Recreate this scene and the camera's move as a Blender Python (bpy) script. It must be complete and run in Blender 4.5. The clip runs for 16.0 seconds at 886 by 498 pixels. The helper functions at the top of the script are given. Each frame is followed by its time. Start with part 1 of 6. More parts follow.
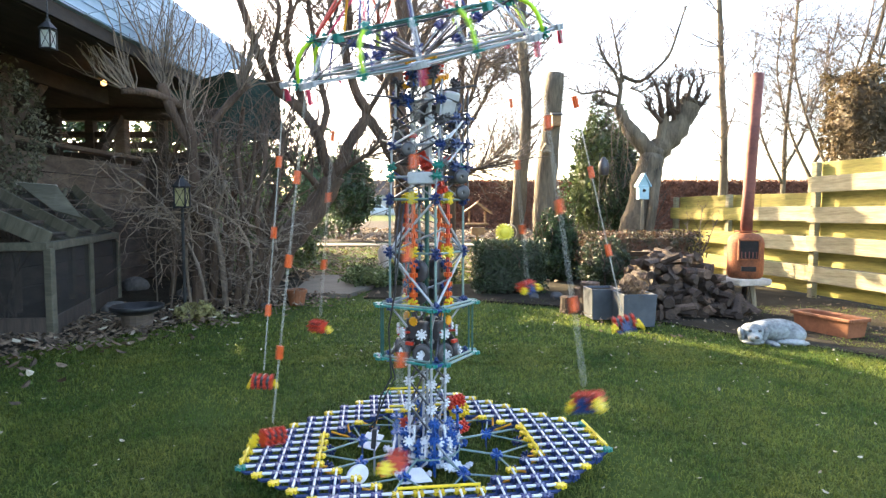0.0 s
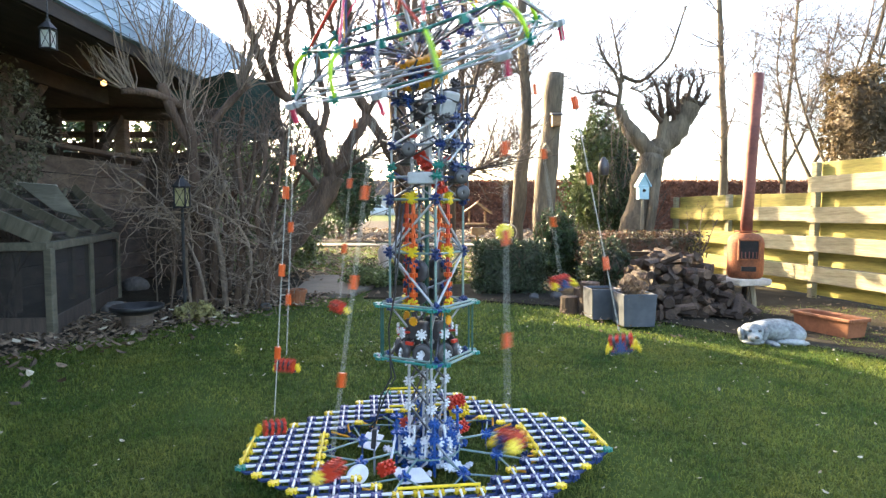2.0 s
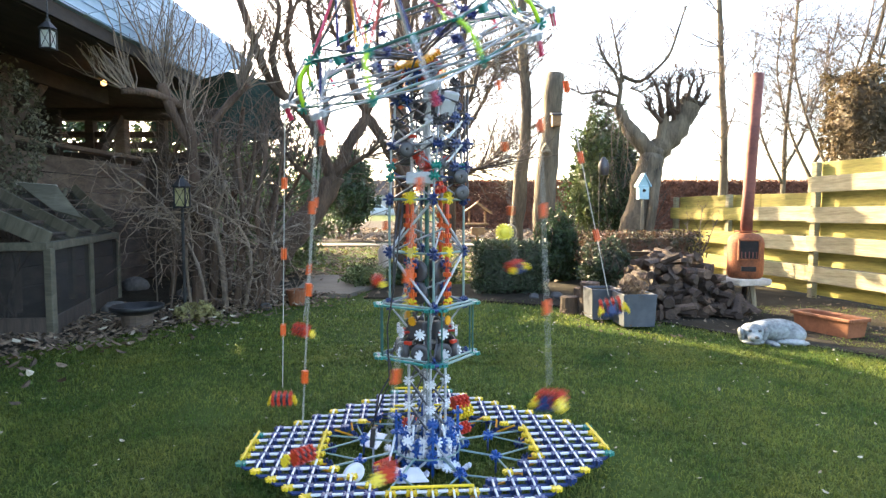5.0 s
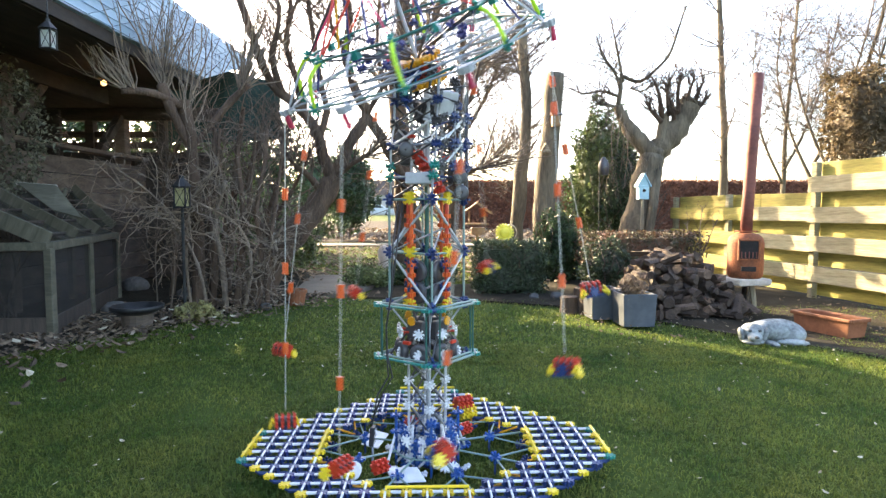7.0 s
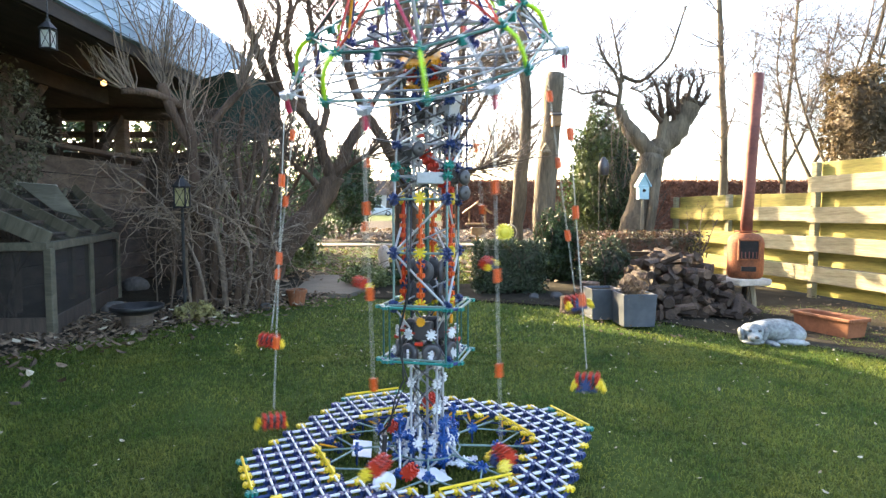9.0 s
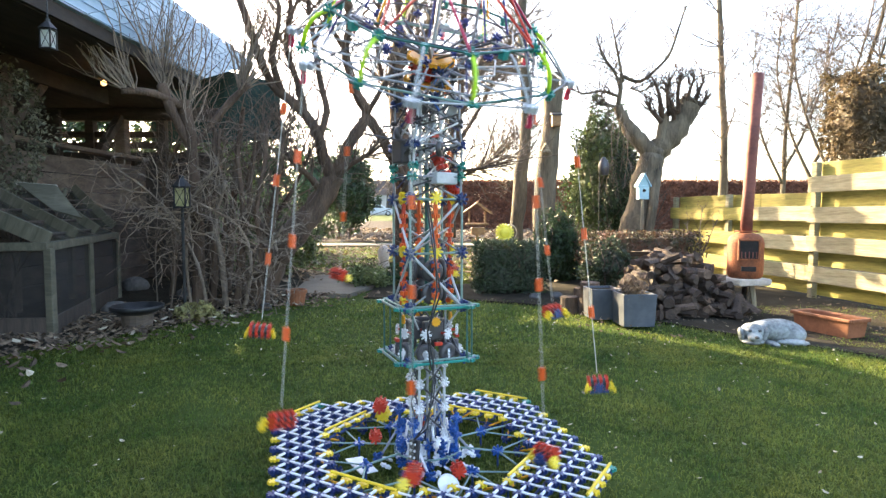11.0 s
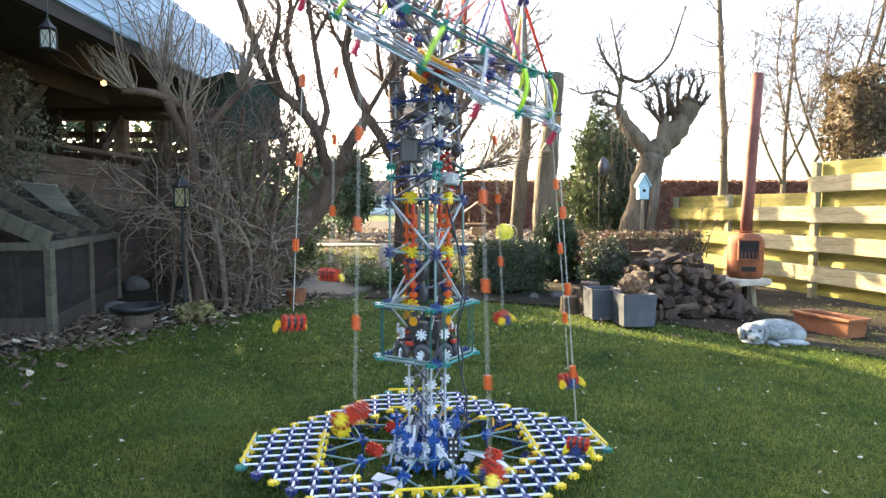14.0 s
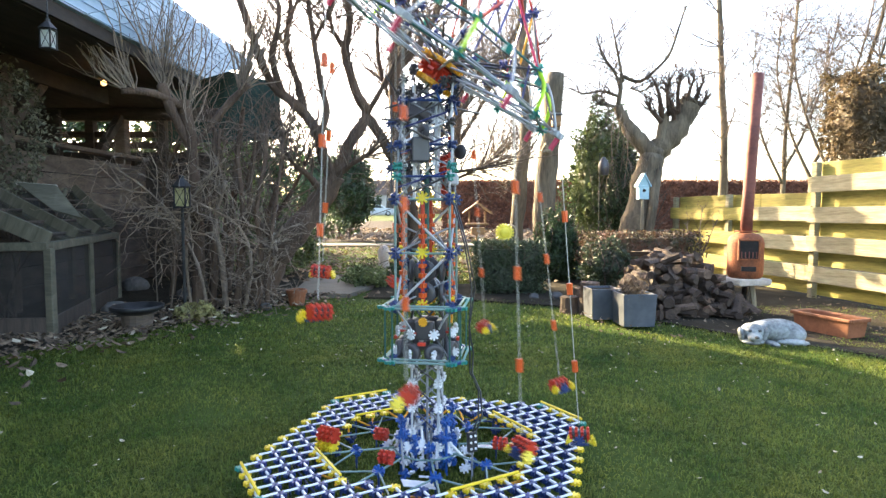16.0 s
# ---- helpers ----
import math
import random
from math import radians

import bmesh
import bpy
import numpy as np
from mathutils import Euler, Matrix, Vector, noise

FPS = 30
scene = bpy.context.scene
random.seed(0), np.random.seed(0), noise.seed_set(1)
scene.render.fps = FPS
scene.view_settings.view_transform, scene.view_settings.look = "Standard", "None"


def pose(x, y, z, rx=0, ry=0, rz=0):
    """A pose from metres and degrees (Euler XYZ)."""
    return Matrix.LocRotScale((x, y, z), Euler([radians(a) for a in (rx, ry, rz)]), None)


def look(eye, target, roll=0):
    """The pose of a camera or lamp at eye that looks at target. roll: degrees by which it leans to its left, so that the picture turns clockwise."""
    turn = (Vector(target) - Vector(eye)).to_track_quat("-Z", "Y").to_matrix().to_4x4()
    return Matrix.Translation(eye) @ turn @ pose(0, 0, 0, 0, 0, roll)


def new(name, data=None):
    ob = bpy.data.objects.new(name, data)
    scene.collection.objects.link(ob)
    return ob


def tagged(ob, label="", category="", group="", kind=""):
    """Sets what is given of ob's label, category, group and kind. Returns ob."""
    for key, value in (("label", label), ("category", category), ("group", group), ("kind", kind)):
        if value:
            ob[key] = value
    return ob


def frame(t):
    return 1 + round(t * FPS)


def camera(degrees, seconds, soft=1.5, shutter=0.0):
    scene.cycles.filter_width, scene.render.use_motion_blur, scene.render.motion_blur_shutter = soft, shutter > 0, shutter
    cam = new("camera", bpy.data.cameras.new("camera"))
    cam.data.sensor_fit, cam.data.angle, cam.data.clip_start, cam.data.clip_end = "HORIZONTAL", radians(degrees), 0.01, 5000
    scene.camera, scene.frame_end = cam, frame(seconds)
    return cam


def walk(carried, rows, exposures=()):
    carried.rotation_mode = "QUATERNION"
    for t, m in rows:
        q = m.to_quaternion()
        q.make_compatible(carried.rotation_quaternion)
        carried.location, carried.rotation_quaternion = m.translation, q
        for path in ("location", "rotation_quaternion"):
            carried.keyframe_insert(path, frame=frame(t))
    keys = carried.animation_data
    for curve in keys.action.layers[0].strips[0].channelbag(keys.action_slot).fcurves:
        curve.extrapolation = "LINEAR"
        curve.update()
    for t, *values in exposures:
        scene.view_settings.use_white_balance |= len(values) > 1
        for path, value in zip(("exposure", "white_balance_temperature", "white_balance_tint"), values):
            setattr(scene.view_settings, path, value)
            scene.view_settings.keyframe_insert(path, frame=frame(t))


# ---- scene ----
cam = camera(73.0, 16.0, soft=1.4, shutter=0.6)
EYE = pose(0.048, -1.79, 0.78, 90 - 3.75, 0, 0)
walk(cam, [(0.0, EYE), (16.0, EYE)], exposures=[(0.0, 3.38, 6620, 13), (16.0, 3.38, 6620, 13)])

# ---- light ----
SUN_EL, SUN_AZ = radians(20.5), math.atan2(-0.65, 0.76)
world = bpy.data.worlds.new("winter_afternoon_sky")
scene.world = world
world.use_nodes = True
wn = world.node_tree.nodes
sky = wn.new("ShaderNodeTexSky")
sky.sky_type, sky.sun_disc = "NISHITA", False
sky.sun_elevation, sky.sun_rotation = SUN_EL, SUN_AZ
sky.air_density, sky.dust_density, sky.ozone_density = 1.0, 3.0, 1.0
world.node_tree.links.new(sky.outputs[0], wn["Background"].inputs[0])
wn["Background"].inputs[1].default_value = 0.100
sun = new("sun", bpy.data.lights.new("sun", "SUN"))
sun.data.energy, sun.data.angle, sun.data.color = 3.4, radians(0.6), (1.0, 0.82, 0.50)
sun_from = Vector((math.sin(SUN_AZ) * math.cos(SUN_EL), math.cos(SUN_AZ) * math.cos(SUN_EL), math.sin(SUN_EL)))
sun.matrix_world = look(sun_from * 40, (0, 0, 0))


# ---- materials ----
def mat(name, a, b, scale=8.0, rough=0.7, metal=0.0, bump=0.3, fine=6.0, spread=0.0, stretch=(1, 1, 1), spec=0.5, through_light=0.0):
    """Two colours mixed by noise at two scales, with fine relief; spread varies it from piece to piece."""
    m = bpy.data.materials.new(name)
    m.use_nodes = True
    n, l = m.node_tree.nodes, m.node_tree.links
    bsdf = n["Principled BSDF"]
    co = n.new("ShaderNodeTexCoord")
    mp = n.new("ShaderNodeMapping")
    mp.inputs["Scale"].default_value = stretch
    l.new(co.outputs["Object"], mp.inputs["Vector"])
    big, small = n.new("ShaderNodeTexNoise"), n.new("ShaderNodeTexNoise")
    big.inputs["Scale"].default_value, big.inputs["Detail"].default_value = scale, 3
    small.inputs["Scale"].default_value, small.inputs["Detail"].default_value = scale * fine, 5
    for t in (big, small):
        l.new(mp.outputs[0], t.inputs["Vector"])
    add = n.new("ShaderNodeMath")
    add.operation = "MULTIPLY_ADD"
    l.new(small.outputs[0], add.inputs[0])
    add.inputs[1].default_value = 0.6
    l.new(big.outputs[0], add.inputs[2])
    ramp = n.new("ShaderNodeMapRange")
    ramp.inputs[1].default_value, ramp.inputs[2].default_value = 0.55, 1.05
    l.new(add.outputs[0], ramp.inputs[0])
    mix = n.new("ShaderNodeMix")
    mix.data_type = "RGBA"
    mix.inputs[6].default_value, mix.inputs[7].default_value = (*a, 1), (*b, 1)
    l.new(ramp.outputs[0], mix.inputs[0])
    out = mix.outputs[2]
    if spread:
        info, isl = n.new("ShaderNodeObjectInfo"), n.new("ShaderNodeNewGeometry")
        s = n.new("ShaderNodeMath")
        l.new(info.outputs["Random"], s.inputs[0])
        l.new(isl.outputs["Random Per Island"], s.inputs[1])
        fr = n.new("ShaderNodeMath")
        fr.operation = "FRACT"
        l.new(s.outputs[0], fr.inputs[0])
        mr = n.new("ShaderNodeMapRange")
        mr.inputs[3].default_value, mr.inputs[4].default_value = 1 - spread, 1 + spread
        l.new(fr.outputs[0], mr.inputs[0])
        hsv = n.new("ShaderNodeHueSaturation")
        l.new(out, hsv.inputs["Color"])
        l.new(mr.outputs[0], hsv.inputs["Value"])
        out = hsv.outputs[0]
    l.new(out, bsdf.inputs["Base Color"])
    bsdf.inputs["Roughness"].default_value, bsdf.inputs["Metallic"].default_value = rough, metal
    bsdf.inputs["Specular IOR Level"].default_value = spec
    if bump:
        bp = n.new("ShaderNodeBump")
        bp.inputs["Strength"].default_value, bp.inputs["Distance"].default_value = bump, 0.01
        l.new(small.outputs[0], bp.inputs["Height"])
        l.new(bp.outputs[0], bsdf.inputs["Normal"])
    if through_light:
        tr, ms = n.new("ShaderNodeBsdfTranslucent"), n.new("ShaderNodeMixShader")
        l.new(out, tr.inputs[0])
        ms.inputs[0].default_value = through_light
        l.new(bsdf.outputs[0], ms.inputs[1])
        l.new(tr.outputs[0], ms.inputs[2])
        l.new(ms.outputs[0], n["Material Output"].inputs[0])
    return m


def plastic(name, c, rough=0.35, spread=0.06):
    d = tuple(v * 0.82 for v in c)
    return mat(name, d, c, 30, rough, bump=0.03, spread=spread)


def glow(name, c, power):
    m = bpy.data.materials.new(name)
    m.use_nodes = True
    b = m.node_tree.nodes["Principled BSDF"]
    b.inputs["Base Color"].default_value = b.inputs["Emission Color"].default_value = (*c, 1)
    b.inputs["Emission Strength"].default_value = power
    return m


M = {}
M["white"] = plastic("white_plastic", (0.80, 0.80, 0.82))
M["blue"] = plastic("blue_plastic", (0.024, 0.050, 0.165))
M["bright_blue"] = plastic("bright_blue_plastic", (0.02, 0.095, 0.34))
M["purple"] = plastic("purple_plastic", (0.045, 0.055, 0.20))
M["yellow"] = plastic("yellow_plastic", (0.85, 0.62, 0.03))
M["amber"] = plastic("amber_plastic", (0.85, 0.38, 0.02))
M["red"] = plastic("red_plastic", (0.56, 0.045, 0.02))
M["orange"] = plastic("orange_plastic", (0.75, 0.12, 0.02))
M["teal"] = plastic("teal_plastic", (0.02, 0.25, 0.21))
M["green_rod"] = plastic("pale_green_rod_plastic", (0.20, 0.30, 0.27))
M["dark_green"] = plastic("dark_green_plastic", (0.03, 0.12, 0.10))
M["grey"] = plastic("grey_rod_plastic", (0.30, 0.31, 0.33))
M["silver"] = plastic("silver_grey_plastic", (0.50, 0.51, 0.53))
M["black"] = plastic("black_plastic", (0.03, 0.03, 0.035))
M["char"] = plastic("charcoal_plastic", (0.07, 0.065, 0.07))
M["lime"] = plastic("lime_plastic", (0.52, 0.82, 0.03))
M["pink_red"] = plastic("pink_red_plastic", (0.60, 0.04, 0.10))
M["cord"] = mat("pale_cord", (0.38, 0.36, 0.30), (0.5, 0.48, 0.42), 60, 0.8, bump=0.1)

M["soil"] = mat("damp_soil_and_turf", (0.036, 0.058, 0.014), (0.066, 0.092, 0.022), 1.2, 0.95, bump=0.8, fine=30, spec=0.05)
M["grass"] = mat("lawn_grass", (0.056, 0.112, 0.019), (0.205, 0.222, 0.044), 2.8, 0.6, bump=0, fine=8, spread=0.45, spec=0.3, through_light=0.5)
M["bed"] = mat("dark_bed_soil", (0.020, 0.018, 0.013), (0.055, 0.046, 0.033), 3, 0.95, bump=1.0, fine=14, spec=0.05)
M["gravel"] = mat("grey_brown_gravel", (0.025, 0.020, 0.017), (0.085, 0.068, 0.058), 2.0, 0.95, bump=1.0, fine=25, spec=0.05)
M["paving"] = mat("pale_concrete_paving", (0.10, 0.092, 0.074), (0.19, 0.165, 0.135), 2.5, 0.85, bump=0.4, fine=14, spec=0.1)
M["litter"] = mat("dead_leaves", (0.07, 0.045, 0.025), (0.24, 0.17, 0.11), 14, 0.8, bump=0.2, spread=0.5, through_light=0.2)
M["pale_litter"] = mat("pale_dead_leaves", (0.34, 0.28, 0.18), (0.55, 0.48, 0.36), 14, 0.8, bump=0.2, spread=0.35)
M["bark"] = mat("brown_bark", (0.042, 0.026, 0.017), (0.135, 0.084, 0.054), 9, 0.9, bump=1.0, fine=7, stretch=(1, 1, 0.25))
M["twig"] = mat("grey_brown_twigs", (0.062, 0.044, 0.032), (0.165, 0.118, 0.086), 10, 0.85, bump=0.2, spread=0.35)
M["pale_vine"] = mat("pale_grey_vine", (0.115, 0.084, 0.060), (0.29, 0.22, 0.16), 10, 0.85, bump=0.4, spread=0.25)
M["pale_bark"] = mat("olive_grey_bark", (0.050, 0.040, 0.028), (0.19, 0.145, 0.092), 9, 0.9, bump=1.0, fine=5, stretch=(1, 1, 0.22))
M["evergreen"] = mat("dark_evergreen_leaves", (0.018, 0.04, 0.014), (0.05, 0.085, 0.03), 6, 0.45, bump=0, spread=0.5, through_light=0.2)
M["boxwood"] = mat("boxwood_leaves", (0.02, 0.035, 0.016), (0.05, 0.075, 0.03), 6, 0.4, bump=0, spread=0.5, through_light=0.2)
M["ivy"] = mat("ivy_leaves", (0.06, 0.10, 0.03), (0.17, 0.19, 0.07), 5, 0.4, bump=0, spread=0.5, through_light=0.3)
M["pale_leaf"] = mat("yellowing_leaves", (0.16, 0.15, 0.045), (0.38, 0.33, 0.14), 5, 0.6, bump=0, spread=0.4, through_light=0.3)
M["beech"] = mat("withered_beech_leaves", (0.11, 0.045, 0.028), (0.25, 0.11, 0.06), 4, 0.75, bump=0, spread=0.4, through_light=0.25)
M["euonymus"] = mat("red_tipped_leaves", (0.025, 0.045, 0.018), (0.15, 0.065, 0.042), 5, 0.5, bump=0, spread=0.5, through_light=0.25)
M["rusty_conifer"] = mat("rusty_conifer_foliage", (0.055, 0.045, 0.022), (0.15, 0.10, 0.05), 3, 0.7, bump=0, spread=0.4, through_light=0.3)
# yellow is partly the aged wood, partly sunlight put into the boards' colour
M["fence_wood"] = mat("weathered_sunlit_yellow_fence_wood", (0.15, 0.125, 0.022), (0.38, 0.31, 0.062), 3.5, 0.75, bump=0.4, fine=8, spread=0.16, stretch=(0.35, 1, 3))
M["fence_grey"] = mat("greyed_fence_boards", (0.15, 0.125, 0.060), (0.36, 0.315, 0.19), 3.0, 0.8, bump=0.5, fine=9, spread=0.22, stretch=(0.35, 1, 3))
M["moss"] = mat("mossy_thin_grass", (0.045, 0.062, 0.014), (0.20, 0.19, 0.045), 0.9, 0.7, bump=0, fine=6, spread=0.5, spec=0.2, through_light=0.4)
M["post_wood"] = mat("greyed_post_wood", (0.16, 0.13, 0.085), (0.32, 0.26, 0.17), 5, 0.8, bump=0.5, stretch=(3, 3, 0.4))
M["dark_wood"] = mat("dark_stained_planks", (0.036, 0.027, 0.022), (0.098, 0.072, 0.056), 5, 0.75, bump=0.4, stretch=(0.4, 1, 3), spread=0.2)
# darker than the other planks: shade under the roof is put into the colour
M["shaded_wood"] = mat("shade_dark_boards", (0.024, 0.017, 0.014), (0.062, 0.045, 0.036), 5, 0.8, bump=0.3, stretch=(3, 0.4, 1), spread=0.2)
M["dry_climber"] = mat("grey_green_climber_leaves", (0.07, 0.075, 0.045), (0.21, 0.20, 0.14), 6, 0.6, bump=0, spread=0.4, through_light=0.3)
M["brown_wood"] = mat("brown_weathered_planks", (0.085, 0.062, 0.046), (0.19, 0.14, 0.105), 5, 0.75, bump=0.4, stretch=(0.4, 1, 3), spread=0.2)
M["old_wood"] = mat("mossy_old_frame_wood", (0.056, 0.053, 0.034), (0.135, 0.118, 0.080), 6, 0.85, bump=0.5, stretch=(0.4, 1, 2))
M["roofing"] = mat("blue_grey_corrugated_roofing", (0.16, 0.26, 0.34), (0.34, 0.46, 0.55), 2.2, 0.5, bump=0.15, fine=9, stretch=(1, 0.3, 1), spread=0.08)
M["log_bark"] = mat("log_bark", (0.03, 0.02, 0.014), (0.085, 0.055, 0.038), 12, 0.9, bump=0.9, spread=0.35)
M["split_wood"] = mat("split_log_faces", (0.045, 0.029, 0.020), (0.19, 0.125, 0.085), 14, 0.85, bump=0.4, spread=0.4)
M["rust"] = mat("rusted_steel", (0.13, 0.042, 0.018), (0.36, 0.115, 0.042), 9, 0.7, 0.25, bump=0.25, fine=8)
M["rust_dark"] = mat("brown_rusted_pipe", (0.13, 0.045, 0.035), (0.25, 0.085, 0.06), 7, 0.7, 0.2, bump=0.3)
M["soot"] = mat("sooty_iron", (0.008, 0.007, 0.006), (0.03, 0.022, 0.018), 12, 0.9, bump=0.2)
M["slab"] = mat("pale_stone_slab", (0.38, 0.33, 0.28), (0.58, 0.52, 0.45), 8, 0.8, bump=0.3)
M["slate_pot"] = mat("slate_grey_planter", (0.045, 0.052, 0.066), (0.085, 0.096, 0.115), 5, 0.55, bump=0.1)
M["terracotta"] = mat("terracotta", (0.17, 0.058, 0.022), (0.30, 0.108, 0.045), 8, 0.7, bump=0.15)
M["stone_dog"] = mat("white_painted_stone", (0.10, 0.11, 0.11), (0.40, 0.42, 0.41), 11, 0.7, bump=0.3, fine=5)
M["grey_stone"] = mat("grey_stone", (0.055, 0.052, 0.05), (0.16, 0.15, 0.14), 6, 0.9, bump=0.5)
M["iron"] = mat("black_iron", (0.012, 0.012, 0.013), (0.035, 0.035, 0.035), 20, 0.5, 0.3, bump=0.1)
M["sky_blue"] = mat("pale_blue_paint", (0.26, 0.46, 0.53), (0.40, 0.60, 0.66), 12, 0.6, bump=0.1)
M["sun_yellow"] = mat("yellow_enamel", (0.70, 0.56, 0.03), (0.90, 0.76, 0.08), 20, 0.4, bump=0.05)
M["honey_wood"] = mat("honey_brown_wood", (0.20, 0.10, 0.036), (0.38, 0.21, 0.085), 8, 0.6, bump=0.2, spread=0.1)
M["car_paint"] = mat("silver_blue_car_paint", (0.42, 0.46, 0.52), (0.55, 0.60, 0.66), 3, 0.3, 0.3, bump=0)
M["far_wall"] = mat("pale_far_wall", (0.42, 0.40, 0.38), (0.55, 0.53, 0.50), 1, 0.9, bump=0)
M["window_dark"] = mat("dark_window_glass", (0.02, 0.025, 0.03), (0.05, 0.06, 0.07), 3, 0.12, bump=0)
M["shade_cloth"] = mat("dark_green_shade_cloth", (0.012, 0.035, 0.03), (0.03, 0.06, 0.05), 6, 0.9, bump=0.2)
M["lamp_glow"] = glow("warm_lamp_glow", (1.0, 0.55, 0.20), 0.4)
M["candle_glass"] = mat("milky_lantern_glass", (0.75, 0.77, 0.72), (0.85, 0.87, 0.82), 12, 0.2, bump=0, through_light=0.6)
M["lantern_glass"] = mat("yellowed_lantern_glass", (0.45, 0.42, 0.20), (0.65, 0.62, 0.36), 12, 0.2, bump=0, through_light=0.6)
M["netting"] = plastic("dark_fine_netting", (0.048, 0.042, 0.038), 0.9)
M["netting"].node_tree.nodes["Principled BSDF"].inputs["Alpha"].default_value = 0.38
gl = bpy.data.materials.new("clear_pane")
gl.use_nodes = True
gb = gl.node_tree.nodes["Principled BSDF"]
gb.inputs["Transmission Weight"].default_value, gb.inputs["Roughness"].default_value = 0.9, 0.12
gb.inputs["Base Color"].default_value = (0.30, 0.32, 0.33, 1)
M["pane"] = gl


# ---- mesh helpers ----
class Geo:
    """Collects vertices and faces for one mesh."""

    def __init__(self):
        self.v, self.f = [], []

    def add(self, verts, faces, m=None):
        o = len(self.v)
        self.v += [tuple(m @ Vector(p)) if m is not None else tuple(p) for p in verts]
        self.f += [tuple(i + o for i in f) for f in faces]
        return self

    def tube(self, pts, rads, n=6, cap=True):
        pts = [Vector(p) for p in pts]
        rads = rads if isinstance(rads, (list, tuple)) else [rads] * len(pts)
        o, ref = len(self.v), Vector((0.31, 0.17, 0.93))
        for i, p in enumerate(pts):
            d = (pts[min(i + 1, len(pts) - 1)] - pts[max(i - 1, 0)]).normalized()
            u = d.cross(ref)
            u = (u if u.length > 0.05 else d.cross(Vector((1, 0, 0)))).normalized()
            w = d.cross(u)
            for k in range(n):
                a = math.tau * k / n
                self.v.append(tuple(p + (u * math.cos(a) + w * math.sin(a)) * rads[i]))
        for i in range(len(pts) - 1):
            for k in range(n):
                k2 = (k + 1) % n
                self.f.append((o + i * n + k, o + i * n + k2, o + (i + 1) * n + k2, o + (i + 1) * n + k))
        if cap:
            self.f.append(tuple(o + k for k in reversed(range(n))))
            self.f.append(tuple(o + (len(pts) - 1) * n + k for k in range(n)))
        return self

    def box(self, size, m=None):
        x, y, z = (s / 2 for s in size)
        v = [(a * x, b * y, c * z) for c in (-1, 1) for b in (-1, 1) for a in (-1, 1)]
        return self.add(v, [(0, 2, 3, 1), (4, 5, 7, 6), (0, 1, 5, 4), (2, 6, 7, 3), (0, 4, 6, 2), (1, 3, 7, 5)], m)

    def prism(self, poly, t, m=None):
        n = len(poly)
        v = [(x, y, -t / 2) for x, y in poly] + [(x, y, t / 2) for x, y in poly]
        f = [tuple(reversed(range(n))), tuple(range(n, 2 * n))]
        f += [(i, (i + 1) % n, n + (i + 1) % n, n + i) for i in range(n)]
        return self.add(v, f, m)

    def lathe(self, prof, n=16, m=None):
        v, f = [], []
        for r, z in prof:
            v += [(r * math.cos(math.tau * k / n), r * math.sin(math.tau * k / n), z) for k in range(n)]
        for i in range(len(prof) - 1):
            f += [(i * n + k, i * n + (k + 1) % n, (i + 1) * n + (k + 1) % n, (i + 1) * n + k) for k in range(n)]
        return self.add(v, f, m)

    def mesh(self, name, material, smooth=False):
        me = bpy.data.meshes.new(name)
        me.from_pydata(self.v, [], self.f)
        me.materials.append(material)
        if smooth:
            me.polygons.foreach_set("use_smooth", [True] * len(me.polygons))
        me.update()
        return me


def part(name, geo, material, parent=None, label="", m=None, smooth=False, bevel=0.0):
    """One mesh object, under a thing or a part."""
    me = geo if isinstance(geo, bpy.types.Mesh) else geo.mesh(name, material, smooth)
    ob = new(name, me)
    ob.parent = parent
    if m is not None:
        ob.matrix_basis = m
    if label:
        ob["label"] = label
    if bevel:
        bv = ob.modifiers.new("worn_edge", "BEVEL")
        bv.width, bv.segments, bv.limit_method = bevel, 2, "ANGLE"
    return ob


def thing(name, label, category, m=None, group="", kind=""):
    ob = new(name)
    ob.empty_display_size = 0.1
    if m is not None:
        ob.matrix_basis = m
    return tagged(ob, label, category, group, kind)


def star_poly(r1, r0, arms, a0=0.0, span=math.tau):
    """Outline of a toothed connector: arms with blunt ends round a hub."""
    out = []
    for k in range(arms):
        a = a0 + span * k / arms
        for da, r in ((-0.5, r0), (-0.22, r1), (0.22, r1)):
            b = a + da * span / arms
            out.append((r * math.cos(b), r * math.sin(b)))
    return out


def aim(p, q):
    """Pose at p whose z axis points to q."""
    d = Vector(q) - Vector(p)
    return Matrix.Translation(p) @ d.to_track_quat("Z", "Y").to_matrix().to_4x4()


def leaf_cloud(geo, rng, n, size, place):
    """n small bent leaves at the places that place(rng) gives."""
    for _ in range(n):
        p = Vector(place(rng))
        u = Vector((rng.gauss(0, 1), rng.gauss(0, 1), rng.gauss(0, 1))).normalized()
        w = u.cross(Vector((rng.gauss(0, 1), rng.gauss(0, 1), rng.gauss(0, 1)))).normalized()
        s = size * rng.uniform(0.6, 1.35)
        nrm = u.cross(w) * s * 0.25
        geo.add([p - u * s, p - w * s * 0.5 + nrm, p + u * s, p + w * s * 0.5 + nrm], [(0, 1, 2), (0, 2, 3)])


def in_box(c, s, shell=0.3):
    def f(rng):
        while True:
            q = [rng.uniform(-1, 1) for _ in range(3)]
            if max(abs(v) for v in q) > 1 - shell * 2 or rng.random() < 0.25:
                return tuple(c[i] + q[i] * s[i] / 2 * rng.uniform(0.9, 1.06) for i in range(3))
    return f


